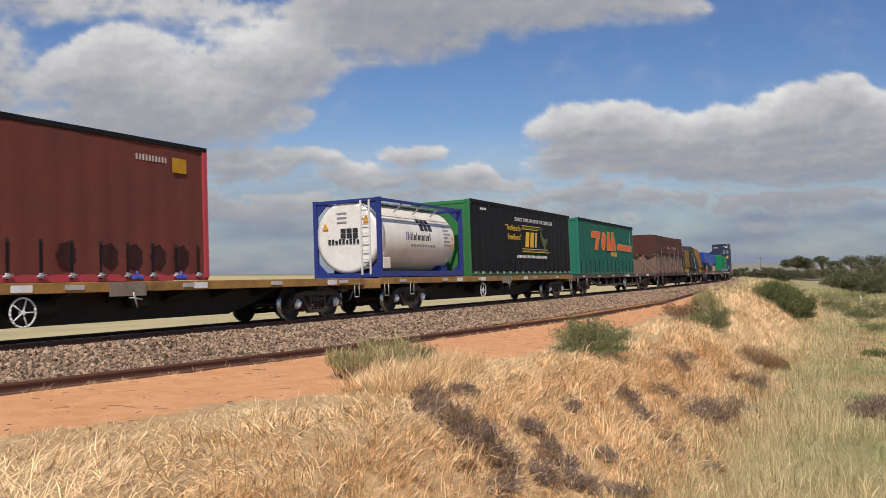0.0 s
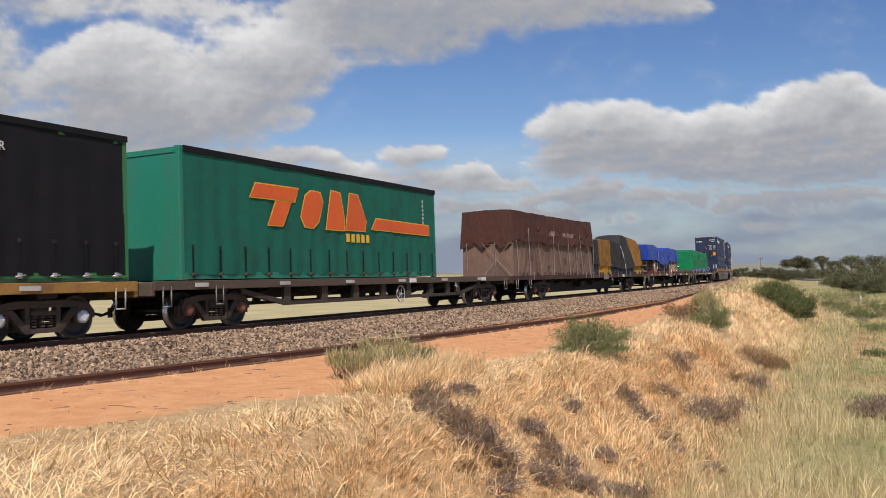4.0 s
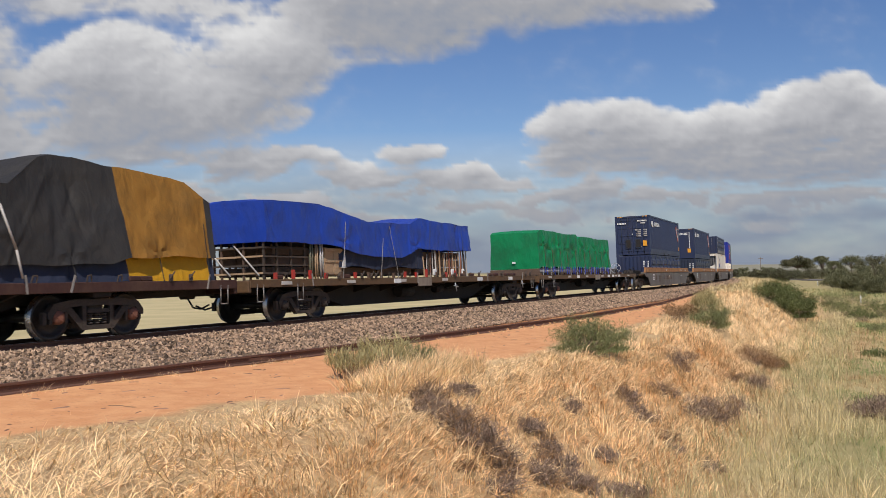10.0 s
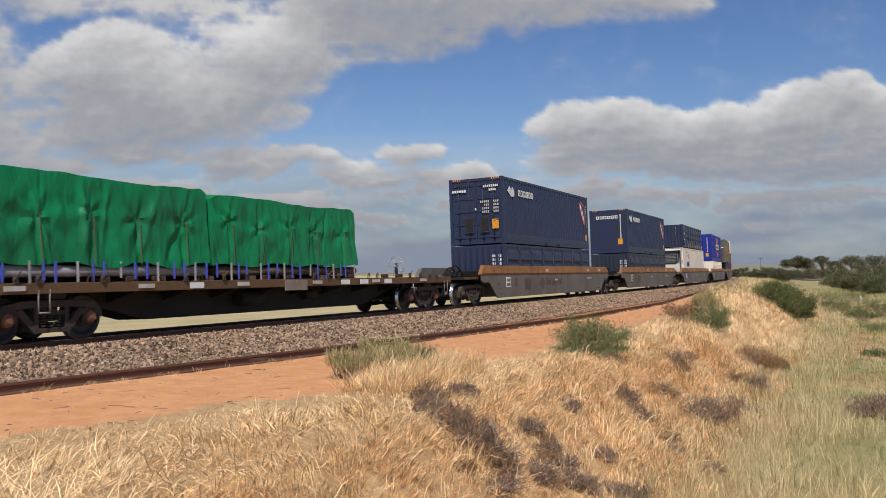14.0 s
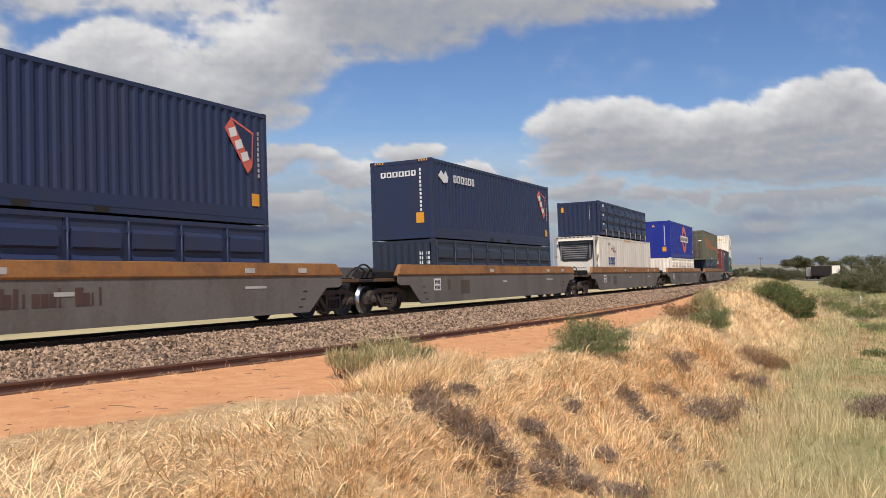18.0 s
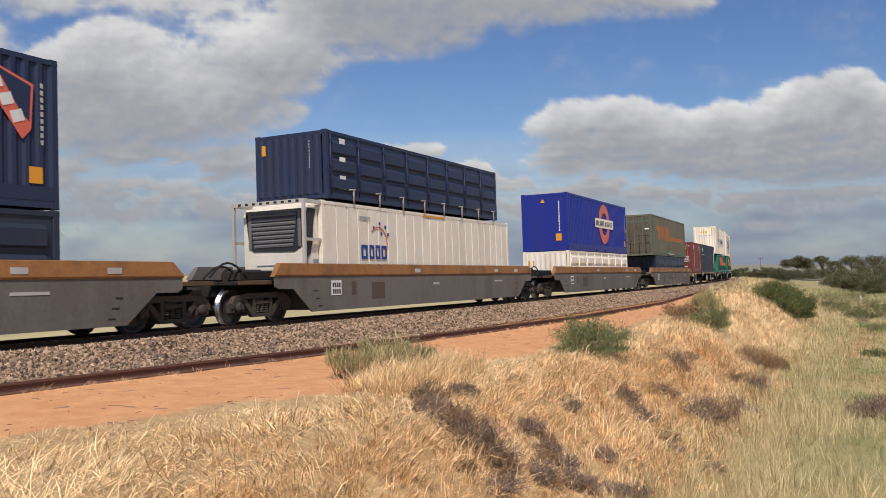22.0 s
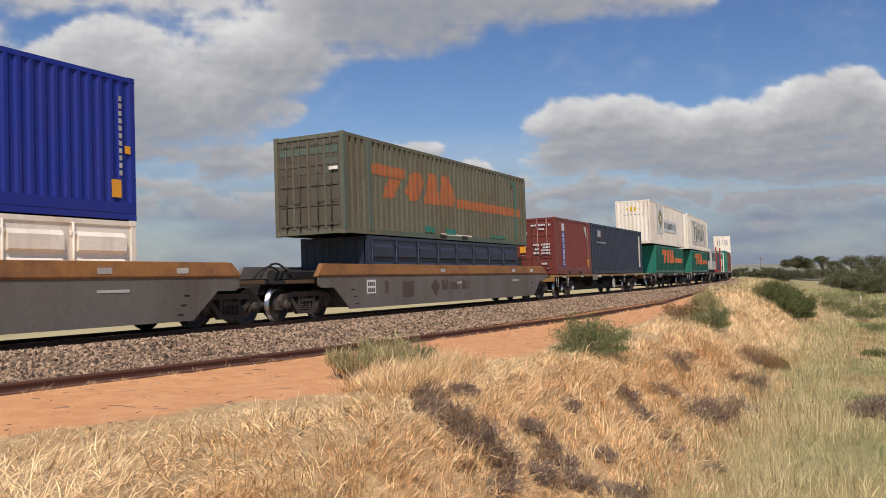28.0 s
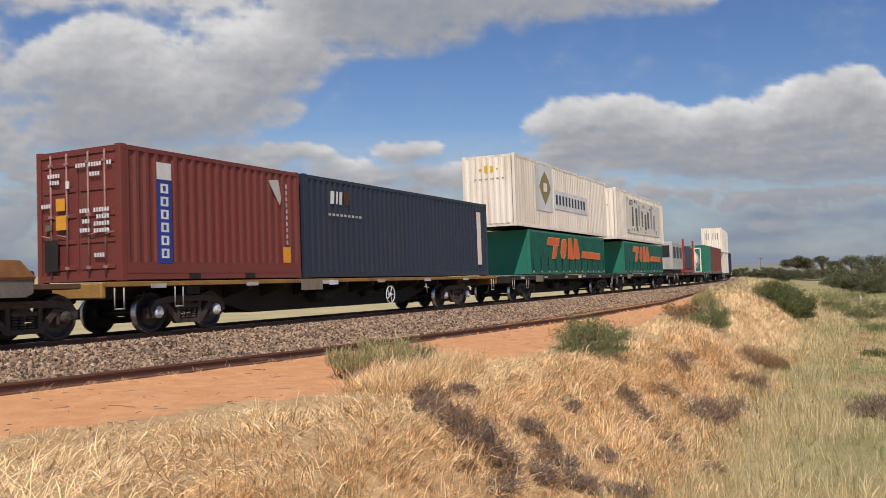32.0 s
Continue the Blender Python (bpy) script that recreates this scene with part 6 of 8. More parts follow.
for y_ in (-1.02, -0.5, 0.06, 0.58):
    part("door_panel", boxed(0.024, 0.036, y_, y_ + 0.44, 2.36, 2.7), FADEDTEAL, og, "door panel still blue-green")
    part("door_panel", boxed(0.026, 0.036, y_ + 0.02, y_ + 0.42, 1.78, 2.2), FADEDTEAL if y_ < -0.9 else OLIVEEND, og)
for y_ in (-0.56, 0.02, 0.54):
    part("door_edge", boxed(0.01, 0.034, y_ - 0.03, y_ + 0.03, 0.18, 2.78), OLIVE, og)


def crest_strips(c, x0, x1, z0, z1, mat, pitch=0.33, first=0.14, L=14.63):
    """Paint laid on the crests, flanks and hollows of the corrugation, strip by strip."""
    nn = round((L - 0.28) / pitch)
    p_ = (L - 0.28) / nn
    for i in range(nn):
        b = first + i * p_
        for xa, xb, ya, yb in ((b + 0.004, b + 0.27 * p_, 0.001, 0.008), (b + 0.27 * p_, b + 0.548 * p_, 0.001, 0.008), (b - 0.021, b - 0.014, 0.012, 0.098), (b + 0.585 * p_, b + 0.955 * p_, 0.095, 0.103)):
            m = (xa + xb) / 2
            lo, hi = (z0(m), z1(m)) if callable(z0) else (z0, z1)
            if x0 <= m <= x1 and hi - lo > 0.06:
                part("paint_strip", boxed(xa, xb, -CW + ya, -CW + yb, lo, hi), mat, c)


def word_span(b, sh, x0, z0, k):
    """Lowest and highest point of an outline above b."""
    q, zs = (b - x0) / k, []
    for (xa, za), (xb, zb) in zip(sh, sh[1:] + sh[:1]):
        if min(xa, xb) <= q <= max(xa, xb) and xa != xb:
            zs.append(za + (zb - za) * (q - xa) / (xb - xa))
    return (z0 + k * min(zs), z0 + k * max(zs)) if len(zs) > 1 else (0, 0)


for sh in SWOOSH:
    mid_ = sum(q[0] for q in sh) / len(sh)
    wide = [(mid_ + (q[0] - mid_) * 1.1, q[1]) for q in sh]
    lo_, hi_ = 1.5 + min(q[0] for q in wide), 1.5 + max(q[0] for q in wide)
    crest_strips(og, lo_, hi_, lambda b, sh=wide: word_span(b, sh, 1.5, 1.2, 1.0)[0], lambda b, sh=wide: word_span(b, sh, 1.5, 1.2, 1.0)[1], FADEDORANGE)
crest_strips(og, 7.6, 13.9, 1.2, 1.54, FADEDORANGE)
for x, z, w_, h_ in ((13.32, 0.2, 0.12, 2.5), (13.0, 2.5, 0.2, 0.16), (5.0, 0.22, 0.7, 0.2), (6.6, 0.2, 0.8, 0.2), (10.6, 0.22, 1.5, 0.1)):
    side_mark(og, x, z, w_, h_, TEALSTEEL, "spray_mark", "teal spray paint mark", out=0.002)
side_mark(og, 6.2, 0.1, 2.6, 0.13, CREAM, "pale_rail_patch", out=0.0)
for x in (6.1, 7.9):
    side_mark(og, x, 0.05, 0.5, 0.14, BLACK_STEEL, "fork_pocket", out=0.004)
end_mark(og, 0.18, 1.85, 0.3, 0.1, CREAM, x=-0.02)

# flat wagon with a red twenty-foot and a slate forty-foot
w11 = flat_wagon("yellow-sided bogie flat wagon under two containers", 120.75, 140.35, 123.3, 137.1, YELLOW, BROWNDECK, "silver", wheel=1.8, sd=0.1, extras=(("white", -1.7), ("plate", -3.0), ("lever", 4.0)))
C11, H11 = (123.3 + 137.1) / 2, 6.9
rd = container("brick red twenty-foot container with locking bars", 6.06, 2.77, BRICKRED, "containers on the train", "doors", "corr", REDROD)
load(rd, C11, H11, 121.25, 1.1)
lower_band(rd, 6.06, 0.38, BRICKRED, (1.9, 3.8))
side_mark(rd, 0.98, 0.36, 0.42, 1.75, DEEPBLUE, "name_panel", "blue upright panel")
side_mark(rd, 0.98, 2.13, 0.42, 0.36, WHITE, "emblem_panel", "white emblem panel")
for i in range(6):
    block_word(rd, 1.08, 1.84 - i * 0.275, (0.26,), 0.2, WHITE)
bm = bmesh.new()
prism(bm, [(4.75, 2.45), (5.15, 2.5), (5.25, 2.05), (5.2, 1.85), (5.0, 2.1)], -CW - 0.012, -CW - 0.004, "Y")
part("emblem", bm, PALE, rd)
side_mark(rd, 5.3, 0.4, 0.3, 0.4, AMBER, "placard")
for i in range(10):
    side_mark(rd, 5.45, 2.3 - i * 0.16, 0.06, 0.11, PALE, "letter_bar")
for y, z, n_ in ((0.22, 2.36, 2), (0.5, 2.36, 5), (0.95, 2.36, 4), (0.55, 2.16, 4), (0.3, 1.42, 6), (0.3, 1.28, 5), (0.3, 1.14, 6), (0.3, 1.0, 6), (0.85, 1.42, 4), (0.85, 1.2, 3), (0.85, 1.02, 4), (1.7, 2.2, 5), (1.72, 2.06, 4), (1.98, 1.58, 4), (0.45, 0.5, 4)):
    for i in range(n_):
        end_mark(rd, y + i * 0.075, z, 0.05, 0.085, WHITE, "letter_bar", x=-0.03)
for y, z, w_, h_, m_ in ((1.55, 1.5, 0.26, 0.26, AMBER), (1.52, 1.1, 0.3, 0.3, AMBER), (1.95, 1.1, 0.2, 0.12, OLIVE), (1.95, 0.82, 0.22, 0.08, AMBER), (1.42, 1.95, 0.1, 0.16, WHITE)):
    end_mark(rd, y, z, w_, h_, m_, x=-0.03)
end_mark(rd, 1.75, 0.25, 0.4, 0.65, BLACK_STEEL, "data_box", "black equipment box on the door", x=-0.05)
sb = container("slate blue forty-foot container with a tall white bar", 12.19, 2.78, SLATE, "containers on the train", "smooth", "corr")
load(sb, C11, H11, 127.5, 1.1)
side_mark(sb, 11.2, 0.42, 0.36, 2.0, CREAM, "white_bar", "tall white bar")
bar_word(sb, 1.25, 2.06, (0.24, 0.1, 0.2), 0.36, WHITE, 0.05, slant=0.1)
bar_word(sb, 1.15, 1.72, [0.16] * 9, 0.07, PALE, 0.04)
side_mark(sb, 1.98, 2.06, 0.26, 0.38, REDOXIDE, "red_patch")
C12, C13 = 150.4, 167.3


EMBLEMGOLD = paint("olive-gold print", (0.3, 0.22, 0.07), stain=0.3)


def white_box(x, centre, label, ad):
    c = container(label, 14.63, 3.12, CREAM, "white high containers", "plain", "corr", pitch=0.3, depth=0.022)
    for x_ in (3.0, 11.6):
        side_mark(c, x_, 0.17, 0.03, 2.84, PALE, "seam", out=-0.002)
    load(c, centre, 6.2, x, 3.2)
    if ad:
        side_mark(c, 2.6, 0.5, 10.6, 2.2, OFFWHITE, "poster", "faded illegible poster in white, black and straw", out=0.004)
        rng = random.Random(3)
        for i in range(8):
            xx = 4.2 + i * 0.95 + rng.uniform(-0.1, 0.1)
            side_mark(c, xx, rng.uniform(0.85, 1.05), rng.uniform(0.35, 0.6), rng.uniform(1.0, 1.45), rng.choice((GREYINK, GREYINK, OLIVE)), "poster_block", out=0.012)
        for i in range(30):
            xx, zz = rng.uniform(2.7, 12.6), rng.choice((rng.uniform(0.55, 0.8), rng.uniform(2.2, 2.55)))
            side_mark(c, xx, zz, rng.uniform(0.15, 0.5), rng.uniform(0.08, 0.25), rng.choice((OLIVE, GREYINK, PALE)), "poster_patch", out=0.012)
    else:
        bm = bmesh.new()
        prism(bm, [(3.1, 1.95), (3.35, 2.3), (3.9, 2.72), (4.45, 2.3), (4.7, 1.95), (4.4, 1.6), (3.9, 1.15), (3.4, 1.6)], -CW - 0.012, -CW - 0.004, "Y")
        part("emblem", bm, EMBLEMGOLD, c, "olive-gold star-shaped emblem")
        side_mark(c, 3.65, 1.75, 0.5, 0.4, CREAM, "emblem_field", out=0.016)
        bar_word(c, 5.45, 1.28, [0.36] * 10, 0.46, INK, 0.15)
        side_mark(c, 2.7, 0.85, 2.2, 2.1, WHITE, "white_patch", out=-0.001)
        side_mark(c, 5.2, 1.05, 5.6, 0.9, WHITE, "white_patch", out=-0.001)
    bm = bmesh.new()
    prism(bm, [(-0.5, 2.5), (0.0, 2.7), (0.5, 2.5), (0.0, 2.3)], -0.012, -0.004)
    part("badge", bm, GOLD, c, "green and yellow badge")
    for i in range(10):
        end_mark(c, 0.5 + i * 0.14, 2.05, 0.1, 0.07, GREYINK, "letter_bar", x=-0.006)
    return c


for x, centre, ad in ((142.9, C12, False), (159.9, C13, True)):
    flat_wagon("dark grey bogie container wagon", centre - 8.6, centre + 8.0, centre - 6.2, centre + 6.2, BLACK_STEEL, BROWNDECK, "dull", extras=(("plate", -5.5), ("white", 1.0)))
    gc = curtain_container("low teal green curtain-sided container with orange-red lettering", 12.3, 2.0, TEAL, TEALSTEEL, TEALSTEEL, straps=12)
    load(gc, centre, 6.2, x + 1.5, 1.12)
    swoosh(gc, 2.3, 0.75, 0.95, VERMILION, -CW - 0.03)
    white_box(x, centre, "white high container with dark lettering, rust-streaked" if not ad else "white high container with a faded poster on its side", ad)

# mixed machinery and containers on the last wagons in view
C14 = 187.2
flat_wagon("red-brown bogie flat wagon with stanchions", C14 - 9.4, C14 + 9.4, C14 - 7.2, C14 + 7.2, REDOXIDE, BROWNDECK, "dull")


def cabin():
    c = thing("site_cabin", "pale site cabin with dark windows", "cabin", "mixed freight")
    part("body", boxed(0, 5.4, -1.15, 1.15, 0.25, 2.5, 0.06), PALE, c)
    for y in (-0.95, -0.05):
        part("window", boxed(-0.015, 0.02, y, y + 0.8, 1.25, 2.2), INK, c)
    for x in (0.6, 2.2, 3.8):
        part("window", boxed(x, x + 1.1, -1.165, -1.14, 1.2, 2.1), INK, c)
    part("skid", boxed(0.1, 5.3, -1.0, 1.0, 0.0, 0.26), BLACK_STEEL, c)
    return c


load(cabin(), C14, 7.2, C14 - 9.0, 1.1)
rk = thing("flat_rack", "red steel flat rack with end posts and a grey boxed machine", "flat rack", "mixed freight")
part("base", boxed(0, 6.0, -1.2, 1.2, 0, 0.25, 0.02), REDSTEEL, rk)
for x in (0, 5.85):
    part("end_post", boxed(x, x + 0.15, -1.2, -1.05, 0.25, 2.9), REDSTEEL, rk)
    part("end_post", boxed(x, x + 0.15, 1.05, 1.2, 0.25, 2.5), REDSTEEL, rk)
part("machine", boxed(0.5, 5.5, -1.1, 1.1, 0.3, 2.3, 0.05), SLATE, rk)
load(rk, C14, 7.2, C14 - 3.0, 1.1)
lf = thing("framed_tank", "white framed water tank on a pallet", "tank", "mixed freight")
part("tank", rodded((0.4, 0, 1.2), (4.0, 0, 1.2), 1.05, 20), CREAM, lf)
for x in (0.0, 4.2):
    for y in (-1.15, 1.05):
        part("post", boxed(x, x + 0.1, y, y + 0.1, 0.0, 2.4), CREAM, lf)
    part("top_bar", boxed(x, x + 0.1, -1.15, 1.15, 2.3, 2.4), CREAM, lf)
part("base", boxed(0, 4.3, -1.15, 1.15, 0, 0.12), CREAM, lf)
part("blue_panel", boxed(-0.03, 0.0, -1.0, 0.1, 0.1, 0.9), ROYAL, lf)
load(lf, C14, 7.2, C14 + 4.0, 1.1)
C15 = 207.2
flat_wagon("dark bogie container wagon", C15 - 9.6, C15 + 9.6, C15 - 7.4, C15 + 7.4, BLACK_STEEL, BROWNDECK, "dull")
load(container("leaf green twenty-foot container", 6.06, 2.75, TEALSTEEL, "containers on the train", "doors"), C15, 7.4, C15 - 9.3, 1.1)
load(container("rust-brown forty-foot container with faded marks", 12.19, 2.77, BRICKRED, "containers on the train", "plain"), C15, 7.4, C15 - 2.9, 1.1)
C16 = 228.2
flat_wagon("dark bogie well container wagon", C16 - 9.8, C16 + 9.8, C16 - 7.6, C16 + 7.6, BLACK_STEEL, BROWNDECK, "dull", z_top=0.9)
load(container("white refrigerated container, low in its wagon", 12.19, 2.6, OFFWHITE, "containers on the train", "plain"), C16, 7.6, C16 - 7.5, 0.92)
tw = container("white high container stacked on another", 14.63, 3.05, CREAM, "white high containers", "plain", "corr", pitch=0.38)
load(tw, C16, 7.6, C16 - 8.8, 3.53)
for i in range(5):
    end_mark(tw, 0.4 + i * 0.33, 1.6, 0.2, 0.8, GREYINK, "faded_patch", x=-0.004)
C17 = 249.2
flat_wagon("dark bogie container wagon", C17 - 9.6, C17 + 9.6, C17 - 7.4, C17 + 7.4, BLACK_STEEL, BROWNDECK, "dull")
load(container("slate blue forty-foot container", 12.19, 2.77, SLATE, "containers on the train", "plain"), C17, 7.4, C17 - 6.0, 1.1)


# ---- sky: one drifting sheet of cumulus far behind everything ----
def billow(x, y, octaves=4, seed=0, gain=0.5):
    """Rounded puffs with creases between them, about -1..1."""
    v, a, tot = 0, 1.0, 0
    for o in range(octaves):
        v = v + a * (1 - 2.6 * np.abs(value_noise(x * 2 ** o, y * 2 ** o, seed + o * 13)))
        tot, a = tot + a, a * gain
    return v / tot


def soft(a, lo, hi):
    t = np.clip((a - lo) / (hi - lo), 0, 1)
    return t * t * (3 - 2 * t)


def cloud_sheet():
    f, ds = 1534.4, 5.0
    us, vs = np.arange(-760, 2340, ds), np.arange(-900, 548, ds)
    U, V = np.meshgrid(us, vs)
    pu = U + 22 * fbm(U / 110, V / 80, 4, 40)
    pv = V + 15 * fbm(U / 110, V / 80, 4, 60)
    # cx, cy, rx, ry, weight
    lobes = [(215, 120, 150, 85, 1.0), (465, 105, 160, 82, 1.0), (320, 190, 215, 105, 1.0), (180, 210, 150, 90, 0.9), (120, 140, 100, 80, 0.75), (440, 190, 90, 70, 0.8),
             (-60, 170, 150, 190, 0.8), (20, 260, 130, 60, 0.6), (60, -5, 250, 38, 0.8), (-200, 60, 240, 120, 0.8), (360, 15, 150, 40, 0.55),
             (640, 25, 175, 95, 1.0), (800, 20, 205, 82, 1.0), (990, 8, 190, 62, 0.95), (1140, 15, 100, 48, 0.8), (880, -60, 420, 90, 1.0), (1215, 35, 45, 22, 0.4),
             (1010, 245, 78, 58, 1.0), (1110, 238, 100, 55, 1.0), (1205, 240, 70, 62, 1.0), (1310, 240, 120, 62, 1.0), (1420, 225, 110, 72, 1.0), (1480, 186, 85, 58, 1.0), (1560, 250, 120, 68, 1.0), (1250, 280, 270, 44, 0.95), (1090, 285, 150, 36, 0.9), (1440, 288, 200, 44, 0.95), (1540, 205, 70, 50, 0.9), (1660, 220, 130, 90, 0.9),
             (420, 292, 95, 30, 0.9), (540, 290, 110, 26, 0.8), (900, 318, 90, 22, 0.7), (330, 330, 80, 26, 0.7), (690, 350, 130, 26, 0.7), (1000, 385, 160, 24, 0.6), (620, 400, 160, 24, 0.6), (260, 270, 110, 30, 0.7), (90, 300, 150, 40, 0.7), (735, 272, 62, 30, 1.0), (845, 296, 40, 26, 0.95), (640, 312, 150, 26, 0.8), (780, 322, 180, 28, 0.75),
             (1045, 348, 72, 34, 1.0), (1130, 350, 70, 24, 0.7), (960, 352, 60, 20, 0.6), (440, 365, 110, 32, 0.9), (560, 375, 90, 22, 0.7), (160, 360, 190, 60, 0.8), (20, 400, 160, 60, 0.7), (830, 365, 150, 22, 0.6), (1400, 345, 220, 34, 0.8), (1240, 352, 90, 24, 0.6), (1380, 390, 90, 20, 0.6),
             (-350, 150, 300, 160, 0.9), (1950, 120, 300, 160, 0.9)]
    den = np.full(U.shape, math.exp(-6.0))
    for cx, cy, rx, ry, w in lobes:
        d = ((pu - cx) / rx) ** 2 + ((pv - cy) / ry) ** 2
        den = den + np.exp(6 * np.clip(w * (1.1 - d), -2.5, 1.2))
    den = np.log(den) / 6
    above = np.clip((-120 - V) / 200, 0, 1)
    den = np.maximum(den, above * (0.35 + 0.9 * fbm(U / 420, V / 300, 3, 77)))
    low = np.clip((V - 230) / 120, 0, 1)
    puffs = billow(U / (120 - 50 * low), V / (95 - 50 * low), 5, 91, 0.5)
    wisps = fbm(U / 60, V / 40, 5, 15, 0.6)
    near_cloud = soft(den, -0.12, 0.2)
    fine_puffs = billow(U / 38, V / 30, 4, 191, 0.55)
    dn = den + near_cloud * (0.30 * puffs + 0.13 * fine_puffs + 0.12 * wisps)
    # crisp sunlit tops, ragged soft undersides
    k = 4
    rise = np.zeros_like(dn)
    rise[k:] = dn[k:] - dn[:-k]
    crisp = np.clip(rise * 2.2 + 0.35, 0, 1)
    alpha = soft(dn, -0.02, 0.92 - 0.46 * crisp)
    # light falls from above: what lies under much cloud turns grey
    tau, acc = np.zeros_like(dn), np.zeros(U.shape[1])
    cover = np.clip(dn, 0, 1)
    for i in range(len(vs)):
        fall = ds / np.clip(62 - 0.09 * max(0.0, vs[i]), 26, 62)
        acc = acc * (1 - fall) + cover[i] * fall
        tau[i] = acc
    form = np.zeros_like(dn)
    form[2:, 1:] = dn[2:, 1:] - dn[:-2, :-1]
    shade = 0.84 - 0.38 * tau + 0.16 * np.clip(form, -0.5, 0.5) + 0.05 * puffs + 0.03 * fine_puffs + 0.04 * wisps
    for cx, cy, rx, ry, w in ((225, 85, 130, 55, 0.16), (470, 75, 130, 50, 0.20), (330, 170, 190, 60, 0.10), (1200, 200, 330, 45, 0.10), (1050, 335, 80, 30, 0.10)):
        shade = shade + w * np.exp(-((U - cx) / rx) ** 2 - ((V - cy) / ry) ** 2)
    hazy = np.clip((V - 290) / 160, 0, 1)
    shade = shade * (1 - 0.75 * hazy) + 0.345 * 0.75 * hazy
    veil = np.clip((V - 235) / 150, 0, 1) * np.clip(0.86 + 0.2 * fbm(U / 150, V / 45, 4, 33) + 0.2 * np.clip((V - 400) / 80, 0, 1), 0, 0.985)
    edge = np.clip((V + 900) / 300, 0, 1) * np.clip((U + 760) / 300, 0, 1) * np.clip((2340 - U) / 300, 0, 1)
    part_veil = np.clip(veil - alpha, 0, 1)
    shade = (0.31 + 0.04 * wisps) * part_veil + shade * (1 - part_veil)
    alpha = np.maximum(alpha * 0.985, veil) * edge
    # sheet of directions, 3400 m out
    d = np.stack([(U - 784) / f, np.ones_like(U), -(V - 441) / f], -1)
    c, s = math.cos(0.0269), math.sin(0.0269)
    d = np.stack([d[..., 0], d[..., 1] * c - d[..., 2] * s, d[..., 1] * s + d[..., 2] * c], -1)
    P = d / np.linalg.norm(d, axis=-1, keepdims=True) * 3400
    nv, nu = U.shape
    i, j = np.meshgrid(np.arange(nv - 1), np.arange(nu - 1), indexing="ij")
    faces = np.stack([i * nu + j, (i + 1) * nu + j, (i + 1) * nu + j + 1, i * nu + j + 1], -1).reshape(-1, 4)
    m = bpy.data.materials.new("sunlit cumulus")
    m.use_nodes = True
    t = m.node_tree
    t.nodes.clear()
    out, mix = t.nodes.new("ShaderNodeOutputMaterial"), t.nodes.new("ShaderNodeMixShader")
    tr, em = t.nodes.new("ShaderNodeBsdfTransparent"), t.nodes.new("ShaderNodeEmission")
    aa, ab = t.nodes.new("ShaderNodeAttribute"), t.nodes.new("ShaderNodeAttribute")
    aa.attribute_name, ab.attribute_name = "cover", "lit"
    ramp = t.nodes.new("ShaderNodeValToRGB")
    el = ramp.color_ramp.elements
    el[0].position, el[0].color = 0.0, (0.25, 0.255, 0.295, 1)
    el[1].position, el[1].color = 1.0, (0.85, 0.845, 0.84, 1)
    for pos, col in ((0.33, (0.262, 0.308, 0.40, 1)), (0.55, (0.40, 0.405, 0.435, 1)), (0.75, (0.555, 0.555, 0.575, 1))):
        e = el.new(pos)
        e.color = col
    t.links.new(ab.outputs["Fac"], ramp.inputs[0])
    t.links.new(ramp.outputs[0], em.inputs["Color"])
    t.links.new(aa.outputs["Fac"], mix.inputs[0])
    t.links.new(tr.outputs[0], mix.inputs[1])
    t.links.new(em.outputs[0], mix.inputs[2])
    t.links.new(mix.outputs[0], out.inputs[0])
    me = fast_mesh("cloud_backdrop", P.reshape(-1, 3), faces, m, True)
    for name, val in (("cover", alpha), ("lit", np.clip(shade, 0, 1))):
        at = me.attributes.new(name, "FLOAT", "POINT")
        at.data.foreach_set("value", val.ravel().astype(np.float32))
    ob = tagged(new("cloud_backdrop", me), "white and grey cumulus clouds drifting over a blue sky", "clouds", kind="structure")
    ob.matrix_basis = Matrix.Translation(EYE)
    return ob


clouds = cloud_sheet()


# ---- grass ----
def tri_mesh(name, verts, tris, mat):
    me = bpy.data.meshes.new(name)
    me.vertices.add(len(verts))
    me.vertices.foreach_set("co", np.ascontiguousarray(verts, np.float32).ravel())
    me.loops.add(tris.size)
    me.loops.foreach_set("vertex_index", tris.astype(np.int32).ravel())
    me.polygons.add(len(tris))
    me.polygons.foreach_set("loop_start", np.arange(0, tris.size, 3, dtype=np.int32))
    me.polygons.foreach_set("loop_total", np.full(len(tris), 3, np.int32))
    me.materials.append(mat)
    me.update(calc_edges=True)
    return me


